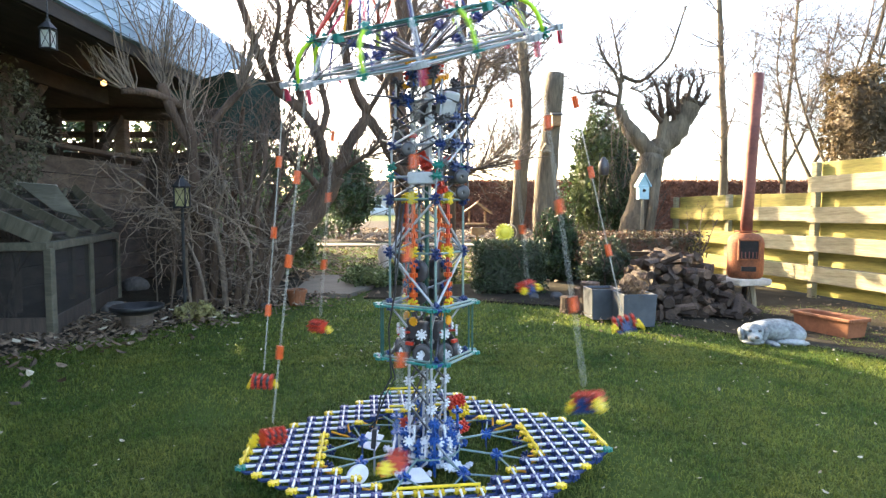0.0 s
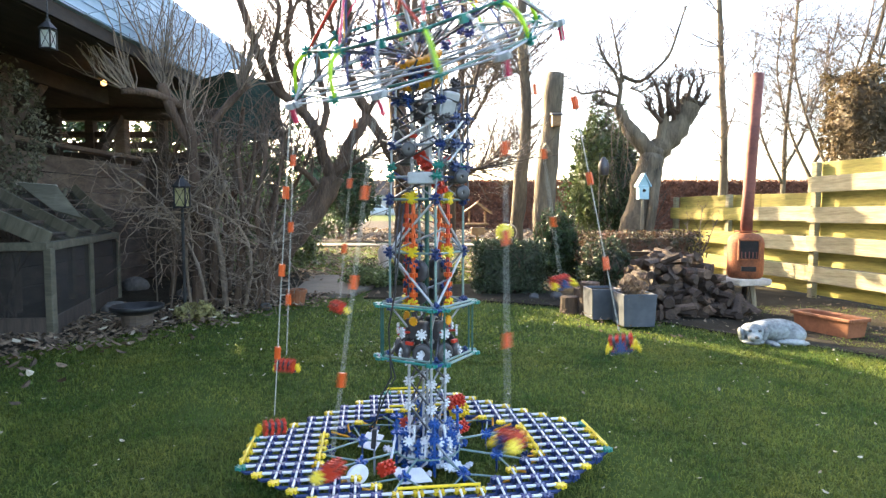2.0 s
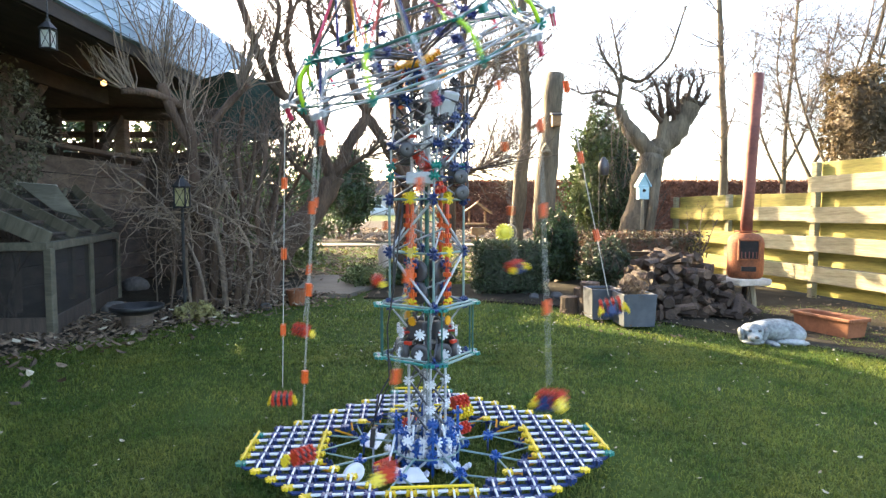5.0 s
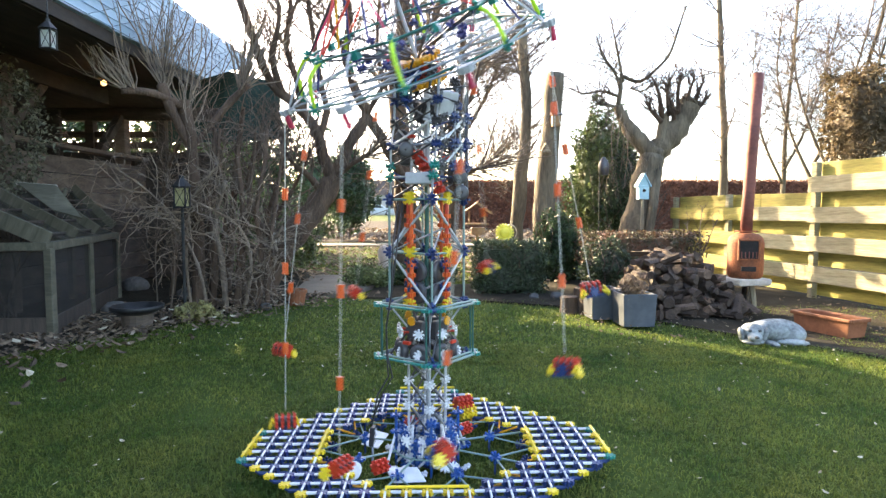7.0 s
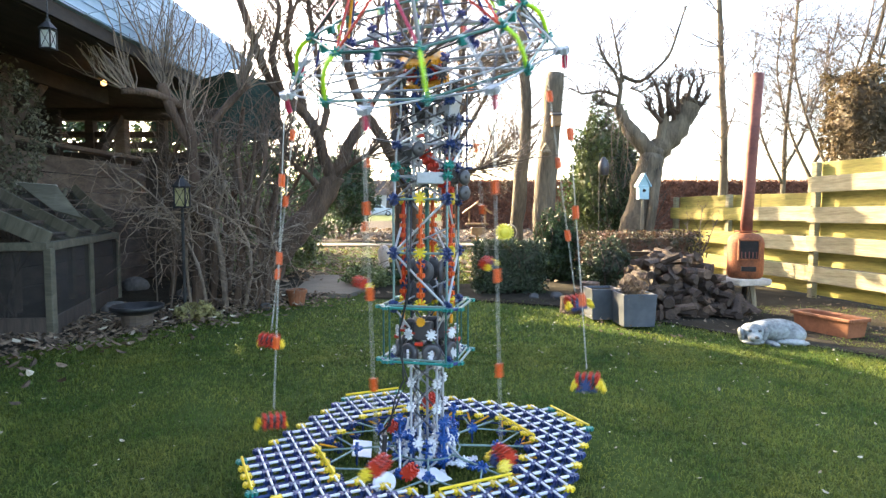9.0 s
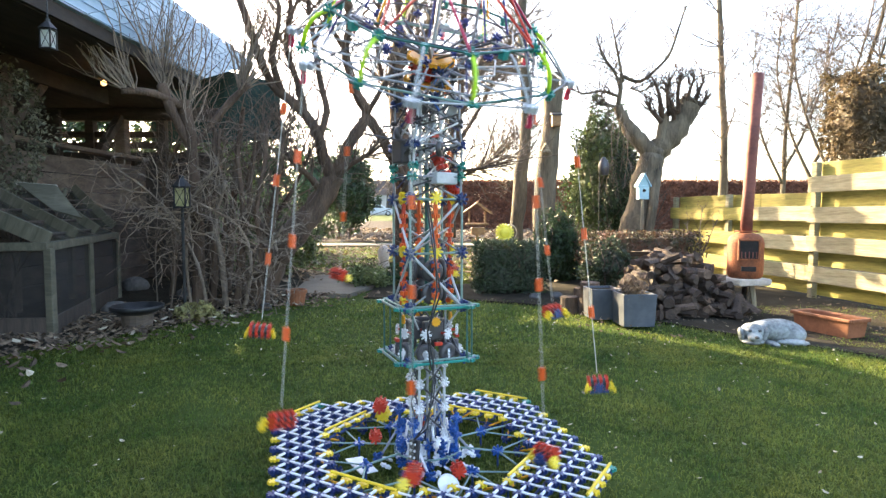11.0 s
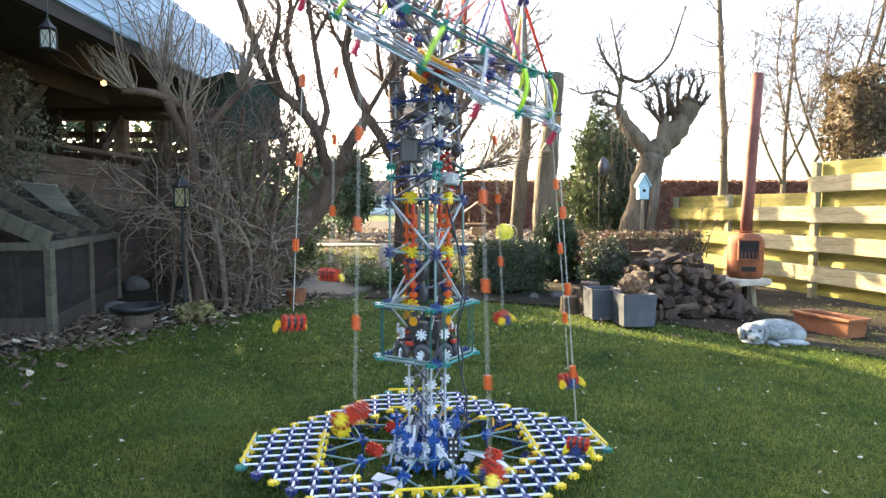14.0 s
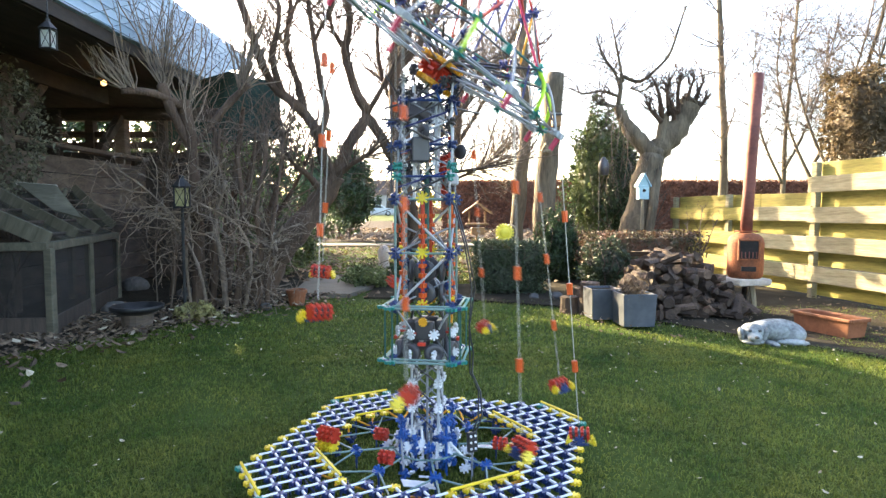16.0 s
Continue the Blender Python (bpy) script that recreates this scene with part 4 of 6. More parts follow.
for k in range(5):
    part("grate_bar", Geo().tube([(-0.05 + 0.025 * k, -0.018, -0.06), (-0.05 + 0.025 * k, -0.018, -0.015)], 0.004, 5), M["rust_dark"], dr)
part("ash_slot", Geo().box((0.10, 0.03, 0.035)), M["soot"], stove, "", pose(-0.045, -0.106, 0.075, 0, 0, -20), bevel=0.003)
part("collar", Geo().tube([(0.075 * math.cos(k * 0.3927), 0.075 * math.sin(k * 0.3927), 0.345) for k in range(17)], 0.005, 5), M["rust"], stove)
part("flue_pipe", Geo().tube([(0.0, 0, 0.32), (0.012, 0, 0.62), (0.03, 0, 1.0), (0.055, 0, 1.50)], [0.042, 0.041, 0.040, 0.042], 16), M["rust_dark"], stove, "tall leaning brown pipe", smooth=True)

# ---- wood pile ----
WX, WY, _ = (1.81, 2.56, 0.00)
pile = thing("wood_pile", "untidy heap of split firewood on bare earth", "firewood", pose(WX, WY + 0.12, 0))
rl = random.Random(21)
def log_mesh(kind):
    r, ln, n = rl.uniform(0.024, 0.046), rl.uniform(0.14, 0.24), 7
    cut = rl.choice((2.2, 3.2, 6.3))
    poly = [(r * math.cos(cut * k / n) * rl.uniform(0.88, 1.1), r * math.sin(cut * k / n) * rl.uniform(0.88, 1.1)) for k in range(n)]
    if cut < 6:
        poly.append((0.1 * r, -0.05 * r))
    g = Geo().prism(poly, ln)
    return g.mesh("log", M["log_bark"] if kind else M["split_wood"])
logs = [log_mesh(i % 3) for i in range(22)]
count = 0
for layer in range(9):
    half = 0.47 - 0.036 * layer
    for row in range(3):
        n = int(half * 2 / 0.066)
        for k in range(n):
            x = -half + (k + 0.5) * 2 * half / n + rl.uniform(-0.025, 0.025)
            z = 0.035 + layer * 0.048 + rl.uniform(-0.012, 0.015) - 0.05 * abs(x) * layer / 3
            y = -0.24 + 0.2 * row + 0.03 * layer + rl.uniform(-0.05, 0.05)
            part("log", logs[rl.randrange(22)], None, pile, "", pose(x, y, max(z, 0.04), 90 + rl.gauss(0, 22), rl.uniform(0, 360), rl.gauss(0, 40)))

# ---- planters, stumps, statue, trough ----
def planter(x, y, s, h, rot, label, dry):
    t = thing("planter", label, "planter", pose(x, y, 0.012, 0, 0, rot), "square planters")
    b = s / 2
    g = Geo()
    o, i, fl = [(-b * 0.92, -b * 0.92), (b * 0.92, -b * 0.92), (b * 0.92, b * 0.92), (-b * 0.92, b * 0.92)], b - 0.016, h - 0.035
    v = [(p[0], p[1], 0) for p in o] + [(p[0] / 0.92, p[1] / 0.92, h) for p in o]
    v += [(-i, -i, h), (i, -i, h), (i, i, h), (-i, i, h), (-i, -i, fl), (i, -i, fl), (i, i, fl), (-i, i, fl)]
    f = [(3, 2, 1, 0)]
    for k in range(4):
        j = (k + 1) % 4
        f += [(k, j, 4 + j, 4 + k), (4 + k, 4 + j, 8 + j, 8 + k), (8 + k, 8 + j, 12 + j, 12 + k)]
    f.append((12, 13, 14, 15))
    part("pot", g.add(v, f), M["slate_pot"], t, "", bevel=0.003)
    part("earth", Geo().box((i * 1.98, i * 1.98, 0.03)), M["bed"], t, "", pose(0, 0, fl + 0.005))
    if dry:
        rp = random.Random(int(x * 100))
        tw = Geo()
        for _ in range(60):
            grow(tw, rp, (rp.uniform(-i, i) * 0.7, rp.uniform(-i, i) * 0.7, fl), (rp.gauss(0, 0.5), rp.gauss(0, 0.5), 1), rp.uniform(0.06, 0.16), 0.002, 1, 0.5, 0.1, (2, 3), 0.4)
        leaf_cloud(tw, rp, 160, 0.009, in_blob((0, 0, fl + 0.09), (s * 0.9, s * 0.9, 0.16)))
        part("dry_plant", tw, M["litter"], t, "withered brown flowers")
    return t


PX, PY, _ = (1.31, 2.07, 0.00)
planter(PX + 0.02, PY + 0.13, 0.225, 0.215, 4, "slate-grey square planter with withered brown plants", True)
planter(PX - 0.13, PY + 0.38, 0.21, 0.215, 4, "slate-grey square planter standing behind another", False)
for (x, y, r, h) in ((*(1.14, 2.56, 0.00)[:2], 0.075, 0.24), (*(1.01, 2.66, 0.00)[:2], 0.07, 0.12), (*(1.16, 2.95, 0.00)[:2], 0.06, 0.15)):
    st = tagged(part("stump", Geo().lathe([(0.001, 0), (r * 1.1, 0), (r, h * 0.3), (r * 0.96, h), (r * 0.8, h + 0.006), (0.001, h + 0.004)], 14), M["bark"], None, "", pose(x, y + r, 0.0), smooth=False),
                "short dark sawn log stood upright by the bed", "log", "upright logs")

DX, DY, _ = (1.97, 1.61, 0.00)
dog = Geo()
def blob(g, c, s, rot=0, n=14, k=9):
    v, f = [], []
    for i in range(k + 1):
        th_ = math.pi * i / k
        for j in range(n):
            a = math.tau * j / n
            v.append((s[0] * math.sin(th_) * math.cos(a), s[1] * math.sin(th_) * math.sin(a), s[2] * math.cos(th_)))
    for i in range(k):
        f += [(i * n + j, (i + 1) * n + j, (i + 1) * n + (j + 1) % n, i * n + (j + 1) % n) for j in range(n)]
    g.add(v, f, pose(*c, 0, rot, 0) if not isinstance(rot, tuple) else pose(*c, *rot))
blob(dog, (0.045, 0.03, 0.078), (0.15, 0.085, 0.078))
blob(dog, (0.13, 0.005, 0.062), (0.068, 0.075, 0.066))
blob(dog, (-0.03, 0.0, 0.085), (0.085, 0.075, 0.062), (0, 12, 0))
blob(dog, (-0.115, -0.045, 0.082), (0.066, 0.062, 0.058), (15, 0, 0))
blob(dog, (-0.118, -0.095, 0.055), (0.042, 0.045, 0.036), (12, 0, 0))
blob(dog, (-0.118, -0.075, 0.022), (0.062, 0.05, 0.020))
blob(dog, (-0.052, -0.062, 0.062), (0.016, 0.030, 0.055), (10, 12, 0))
blob(dog, (-0.178, -0.055, 0.062), (0.016, 0.030, 0.052), (10, -12, 0))
blob(dog, (-0.025, -0.098, 0.018), (0.026, 0.07, 0.019), (0, 0, 12))
blob(dog, (0.10, -0.075, 0.022), (0.085, 0.03, 0.023), (0, 0, -10))
blob(dog, (-0.119, -0.138, 0.062), (0.014, 0.010, 0.010), 0, 8, 6)
for e in ((-0.144, -0.098, 0.098), (-0.092, -0.098, 0.098)):
    blob(dog, e, (0.012, 0.009, 0.009), 0, 8, 6)
dme = dog.mesh("dog_statue", M["stone_dog"], True)
dme.materials.append(M["grey_stone"])
for poly in dme.polygons[-(8 * 6) * 3:]:
    poly.material_index = 1
dob = new("dog_statue", dme)
dob.matrix_basis = pose(DX, DY + 0.08, 0.0, 0, 0, -8) @ Matrix.Diagonal((1, 1, 0.88, 1))
tagged(dob, "white weathered stone statue of a lying dog", "statue")

trough = thing("flower_trough", "empty terracotta flower trough on the ground", "flower trough", pose(2.47, 1.93, 0, 0, 0, -70))
def open_box(l, w, h, t, flare):
    g = Geo()
    o = [(-1, -1), (1, -1), (1, 1), (-1, 1)]
    v = [(a * l / 2 * flare, b * w / 2 * flare, 0) for a, b in o] + [(a * l / 2, b * w / 2, h) for a, b in o]
    v += [(a * (l / 2 - t), b * (w / 2 - t), h) for a, b in o] + [(a * (l / 2 - t) * flare, b * (w / 2 - t) * flare, t) for a, b in o]
    f = [(3, 2, 1, 0), (12, 13, 14, 15)]
    for k in range(4):
        j = (k + 1) % 4
        f += [(k, j, 4 + j, 4 + k), (4 + k, 4 + j, 8 + j, 8 + k), (8 + k, 8 + j, 12 + j, 12 + k)]
    return g.add(v, f)
part("body", open_box(0.38, 0.16, 0.125, 0.014, 0.92), M["terracotta"], trough, "", bevel=0.004)
rim = Geo()
for a, b, l, w in ((0, -0.082, 0.40, 0.02), (0, 0.082, 0.40, 0.02), (-0.193, 0, 0.02, 0.144), (0.193, 0, 0.02, 0.144)):
    rim.box((l, w, 0.022), pose(a, b, 0.118))
part("rim", rim, M["terracotta"], trough, "thick rolled rim", bevel=0.005)

# ---- clipped hedges and shrubs ----
def shrub(name, c, s, n, leaf, material, label, category="shrub", boxy=False, core=0.7, seed=1, kind=""):
    r = random.Random(seed)
    t = thing(name, label, category, pose(c[0], c[1], 0), kind=kind)
    stems = Geo()
    for _ in range(10):
        grow(stems, r, (r.uniform(-0.15, 0.15) * s[0], r.uniform(-0.15, 0.15) * s[1], 0), (r.gauss(0, 0.4), r.gauss(0, 0.4), 1), s[2] * 0.75, 0.012, 2, 0.5, 0.2, (2, 3))
    part("stem_cluster", stems, M["twig"], t)
    g = Geo()
    zc = c[2]
    leaf_cloud(g, r, n, leaf, in_box((0, 0, zc), s) if boxy else in_blob((0, 0, zc), s, 0.35, seed))
    part("foliage", g, material, t)
    inner = Geo()
    if boxy:
        inner.box((s[0] * 0.72, s[1] * 0.7, s[2] * 0.74), pose(0, 0, zc - 0.02))
    else:
        blob(inner, (0, 0, zc), (s[0] * 0.5 * core, s[1] * 0.5 * core, s[2] * 0.5 * core), 0, 10, 8)
    part("inner_growth", inner, material, t)
    return t


BX, BY, _ = (0.67, 3.60, 0.00)
shrub("box_hedge", (BX, BY + 0.25, 0.25), (0.68, 0.48, 0.50), 9500, 0.016, M["boxwood"], "small clipped boxwood hedge block beside the lawn", "hedge", True, seed=2)
shrub("conifer_bush", (1.30, 4.81, 0.26), (0.50, 0.5, 0.95), 5000, 0.028, M["evergreen"], "dark green bushy dwarf conifer behind the hedge", seed=3)
shrub("red_tipped_shrub", (2.01, 4.21, 0.39), (1.15, 0.6, 0.36), 6500, 0.02, M["euonymus"], "low clipped shrub with reddish leaf tips", "hedge", True, seed=4)
shrub("red_tipped_shrub", (1.59, 3.81, 0.23), (0.5, 0.4, 0.5), 2600, 0.02, M["boxwood"], "low green shrub behind the logs", "shrub", seed=5)
shrub("ground_cover", (-0.71, 4.21, 0.11), (0.45, 0.5, 0.22), 1200, 0.022, M["ivy"], "low leafy ground cover at the slab's edge", "plant", seed=6)
shrub("ground_cover", (-0.21, 4.41, 0.11), (0.8, 0.4, 0.3), 1800, 0.022, M["evergreen"], "low dark leafy plants behind the tower", "plant", seed=7)
shrub("dead_foliage", (-1.69, 2.40, 0.05), (0.28, 0.22, 0.15), 420, 0.026, M["pale_leaf"], "yellowing leafy clump on the bed", "plant", seed=8)
shrub("column_evergreen", (2.34, 6.81, 1.14), (0.98, 0.95, 2.0), 11000, 0.035, M["ivy"], "tall column of ivy-clad evergreen", "tree", seed=9, core=0.8)
shrub("column_evergreen", (2.50, 6.41, 0.86), (0.66, 0.6, 1.5), 4500, 0.03, M["evergreen"], "dark evergreen in front of an ivy column", "tree", seed=10, core=0.8)
shrub("yew_tree", (-2.29, 13.21, 1.29), (1.25, 1.4, 2.0), 5000, 0.055, M["evergreen"], "dark rounded yew by the yard", "tree", seed=12, core=0.8)
shrub("yew_tree", (-3.88, 18.21, 1.56), (2.4, 1.6, 2.2), 4000, 0.07, M["evergreen"], "dark evergreen beside the yard", "tree", seed=13, core=0.8)
shrub("conifer", (6.01, 6.81, 2.03), (1.0, 1.0, 1.7), 4500, 0.04, M["rusty_conifer"], "rusty brown conifer behind the fence", "tree", seed=14, core=0.7)
shrub("climber_shrub", (-3.0, 2.40, 1.34), (0.60, 0.5, 0.95), 2400, 0.018, M["dry_climber"], "grey-green climber against the veranda post", "shrub", seed=15, core=0.02)
shrub("ivy_bank", (-3.36, 6.21, 1.09), (2.0, 0.9, 1.9), 3600, 0.045, M["ivy"], "ragged ivy-grown bank behind the vines", "shrub", seed=16, core=0.05)
shrub("yew_tree", (-3.75, 9.6, 0.95), (1.7, 1.7, 2.0), 4200, 0.05, M["evergreen"], "dark loose evergreen behind the old tree", "tree", seed=19, core=0.4)
shrub("ivy_bank", (-2.03, 5.21, 0.49), (1.5, 0.8, 0.95), 4500, 0.035, M["ivy"], "low ivy-grown bank behind the old tree", "shrub", seed=18, core=0.25)
shrub("ivy_bank", (-4.53, 7.71, 1.50), (4.5, 1.0, 2.3), 9500, 0.06, M["evergreen"], "dark evergreen hedge behind the veranda", "hedge", seed=17, core=0.12)

# withered beech hedge closing the garden
hd = thing("beech_hedge", "long clipped beech hedge with withered brown leaves", "hedge", pose(12, 22, 0))
core = Geo().box((24, 0.8, 1.85), pose(0, 0, 0.93))
part("inner_growth", core, M["beech"], hd)
hg = Geo()
leaf_cloud(hg, random.Random(31), 26000, 0.06, lambda r: (r.uniform(-12, 12), -0.42 + abs(r.gauss(0, 0.06)) * r.choice((-1, 1)), r.uniform(0, 1.92)))
leaf_cloud(hg, random.Random(32), 5000, 0.06, lambda r: (r.uniform(-12, 12), r.uniform(-0.4, 0.4), 1.86 + r.gauss(0, 0.05)))
part("foliage", hg, M["beech"], hd)
part("stems", Geo().tube([(-11, 0, 0), (-11, 0, 1.5)], 0.03, 6), M["bark"], hd)

# sun and moon ornament, bird table, bird boxes
OX, OY, OZ = (0.64, 3.96, 0.56)
orn = thing("sun_ornament", "yellow sun face with pale crescent moon on a stick", "garden ornament", pose(OX, OY, 0))
part("stick", Geo().tube([(0, 0, 0), (0, 0, OZ - 0.05)], 0.006, 6), M["iron"], orn)
part("sun_disc", Geo().prism(star_poly(0.092, 0.066, 18), 0.016, pose(0, 0, OZ, 90, 0, 0)), M["sun_yellow"], orn, "toothed yellow disc", bevel=0.003)
fc = Geo()
blob(fc, (0, -0.008, OZ), (0.05, 0.014, 0.05))
part("sun_face", fc, M["sun_yellow"], orn, "", smooth=True)
moon = [(0.085 * math.cos(a) , 0.085 * math.sin(a)) for a in [radians(d) for d in range(-80, 81, 16)]] + [(0.02 + 0.062 * math.cos(a), 0.066 * math.sin(a)) for a in [radians(d) for d in range(80, -81, -16)]]
part("moon", Geo().prism(moon, 0.012, pose(0.035, 0.014, OZ + 0.005, 90, 0, 0)), M["slab"], orn, "pale crescent")

def bird_table(c, label):
    t = thing("bird_table", label, "bird table", pose(c[0], c[1], 0))
    z = c[2]
    part("pole", Geo().tube([(0, 0, 0), (0, 0, z - 0.22)], 0.02, 8), M["honey_wood"], t)
    part("tray", Geo().box((0.28, 0.22, 0.025)), M["honey_wood"], t, "", pose(0, 0, z - 0.13), bevel=0.004)
    part("base_box", Geo().box((0.17, 0.15, 0.09)), M["honey_wood"], t, "", pose(0.01, 0, z - 0.22), bevel=0.004)
    for x in (-0.10, 0.10):
        for y in (-0.08, 0.08):
            part("upright", Geo().box((0.018, 0.018, 0.16)), M["honey_wood"], t, "", pose(x, y, z - 0.045))
    for s in (-1, 1):
        part("roof_panel", Geo().box((0.23, 0.30, 0.018)), M["honey_wood"], t, "", pose(0.088 * s, 0, z + 0.075, 0, 36 * s, 0), bevel=0.003)
bird_table((0.48, 5.81, 0.73), "honey-brown wooden bird table with pitched roof")
HX, HY, HZ = (2.24, 4.81, 0.99)
bb = thing("bird_box", "pale blue bird box with pointed roof on a post", "bird box", pose(HX, HY, 0))
part("post", Geo().tube([(0, 0, 0), (0, 0, HZ - 0.09)], 0.017, 7), M["post_wood"], bb)
part("box", Geo().box((0.11, 0.10, 0.15)), M["sky_blue"], bb, "", pose(0, 0, HZ - 0.02), bevel=0.004)
for s in (-1, 1):
    part("roof_panel", Geo().box((0.014, 0.13, 0.165)), M["sky_blue"], bb, "", pose(0.036 * s, 0, HZ + 0.112, 0, -28 * s, 0), bevel=0.003)
part("gable", Geo().prism([(-0.055, 0), (0.055, 0), (0, 0.115)], 0.09, pose(0, 0, HZ + 0.055, 90, 0, 0)), M["sky_blue"], bb)
part("entry_hole", Geo().lathe([(0.001, 0.0), (0.018, 0.0), (0.018, 0.004), (0.001, 0.004)], 14, pose(0, -0.0515, HZ, 90, 0, 0)), M["soot"], bb, "round dark hole")
fd = (2.02, 5.61, 1.30)
feeder = thing("bird_feeder", "dark hanging feeder on a thin pole", "bird feeder", pose(fd[0], fd[1], 0))
part("pole", Geo().tube([(-0.05, 0, 0), (-0.05, 0, fd[2] + 0.16), (-0.02, 0, fd[2] + 0.19), (0, 0, fd[2] + 0.15)], 0.006, 6), M["iron"], feeder)
part("container", Geo().lathe([(0.001, -0.10), (0.06, -0.09), (0.065, 0.02), (0.05, 0.08), (0.02, 0.12), (0.001, 0.13)], 14, pose(0, 0, fd[2])), M["char"], feeder, smooth=True)

# ---- trees ----
def tree(name, label, limbs, twigs, seed, bark, twig_mat, twig_len=0.5, twig_r=0.006, levels=1, upness=0.2, n_twigs=40, spread=0.5, kids=(2, 4), group="", start=0.35, wig=0.2):
    """limbs: polylines with a radius at each end; twigs spring from their upper parts."""
    r = random.Random(seed)
    base = limbs[0][0][0]
    t = thing(name, label, "tree", pose(base[0], base[1], 0), group)
    o = Vector((base[0], base[1], 0))
    tw = Geo()
    for i, (pts, r0, r1) in enumerate(limbs):
        g = Geo()
        fine, rad = [], []
        pts = [Vector(p) - o for p in pts]
        for k in range(len(pts) - 1):
            for s in range(4):
                u = (k + s / 4) / (len(pts) - 1)
                a, b, c, d = pts[max(k - 1, 0)], pts[k], pts[k + 1], pts[min(k + 2, len(pts) - 1)]
                x = s / 4
                q = 0.5 * ((2 * b) + (c - a) * x + (2 * a - 5 * b + 4 * c - d) * x * x + (3 * b - a - 3 * c + d) * x ** 3)
                jit = 0.06 * (r0 + (r1 - r0) * u)
                fine.append(q + Vector((r.gauss(0, jit), r.gauss(0, jit), 0)))
                rad.append((r0 + (r1 - r0) * u) * r.uniform(0.9, 1.12))
        fine.append(pts[-1])
        rad.append(r1)
        g.tube(fine, rad, 10 if r0 > 0.04 else 6)
        part("trunk" if i == 0 else "limb", g, bark, t, smooth=True)
        for _ in range(twigs if i else twigs // 2):
            k = int(len(fine) * r.uniform(start, 1.0)) - 1
            d = (fine[k] - fine[max(k - 1, 0)]).normalized()
            side = Vector((r.gauss(0, 1), r.gauss(0, 0.7), r.gauss(0, 0.7))).normalized()
            grow(tw, r, fine[k], d * (1 - spread) + side * spread + Vector((0, 0, upness)), twig_len * r.uniform(0.4, 1.2), min(twig_r, rad[k] * 0.6) * r.uniform(0.7, 1.2), levels, 0.5, upness * 0.5, kids, wig)
    if tw.v:
        part("crown", tw, twig_mat, t)
    return t


tree("old_fruit_tree", "gnarled bare many-stemmed tree beside the lawn",
     [([(-1.61, 3.41, -0.14), (-1.49, 3.41, 0.20), (-1.35, 3.41, 0.47), (-1.16, 3.46, 0.68), (-1.00, 3.51, 0.91), (-0.89, 3.51, 1.08)], 0.15, 0.085),
      ([(-0.92, 3.51, 1.04), (-0.99, 3.46, 1.22), (-1.03, 3.41, 1.43), (-1.14, 3.41, 1.60), (-1.29, 3.31, 1.74), (-1.42, 3.31, 1.89), (-1.50, 3.21, 2.16), (-1.65, 3.21, 2.63)], 0.055, 0.03),
      ([(-1.02, 3.41, 1.40), (-0.95, 3.41, 1.62), (-1.00, 3.41, 1.87), (-1.05, 3.41, 2.21), (-1.09, 3.41, 2.50), (-1.12, 3.41, 2.75)], 0.035, 0.018),
      ([(-0.89, 3.51, 1.08), (-0.78, 3.61, 1.38), (-0.65, 3.71, 1.64), (-0.74, 3.71, 1.85), (-0.83, 3.71, 2.19), (-0.79, 3.71, 2.50), (-0.85, 3.71, 2.86)], 0.06, 0.026),
      ([(-0.65, 3.71, 1.63), (-0.55, 3.91, 1.49), (-0.42, 4.11, 1.23), (-0.31, 4.31, 0.96), (-0.24, 4.41, 0.61), (-0.22, 4.41, 0.32)], 0.045, 0.06),
      ([(-0.90, 3.51, 1.06), (-0.73, 3.41, 1.18), (-0.60, 3.41, 1.25), (-0.44, 3.41, 1.37)], 0.028, 0.012),
      ([(-0.65, 3.71, 1.64), (-0.54, 3.61, 1.78), (-0.38, 3.61, 2.06), (-0.23, 3.51, 2.34), (-0.20, 3.51, 2.74)], 0.03, 0.014),
      ([(-1.14, 3.41, 1.60), (-1.22, 3.51, 1.89), (-1.31, 3.51, 2.19), (-1.27, 3.51, 2.54), (-1.29, 3.51, 2.79)], 0.035, 0.016),
      ([(-1.29, 3.31, 1.74), (-1.35, 3.21, 2.01), (-1.29, 3.21, 2.34), (-1.33, 3.21, 2.67)], 0.03, 0.014),
      ([(-0.83, 3.71, 2.19), (-0.96, 3.71, 2.45), (-0.98, 3.71, 2.81)], 0.022, 0.012),
      ([(-1.05, 3.41, 2.21), (-0.91, 3.31, 2.42), (-0.84, 3.31, 2.69)], 0.018, 0.01),
      ([(-1.00, 3.51, 0.91), (-1.12, 3.41, 1.08), (-1.22, 3.31, 1.17), (-1.32, 3.31, 1.34)], 0.035, 0.014),
      ([(-1.35, 3.41, 0.47), (-1.57, 3.51, 0.64), (-1.67, 3.51, 0.99), (-1.60, 3.51, 1.29), (-1.47, 3.51, 1.54)], 0.035, 0.014)],
     30, 41, M["bark"], M["twig"], 0.5, 0.0075, 2, 0.2, kids=(2, 3))
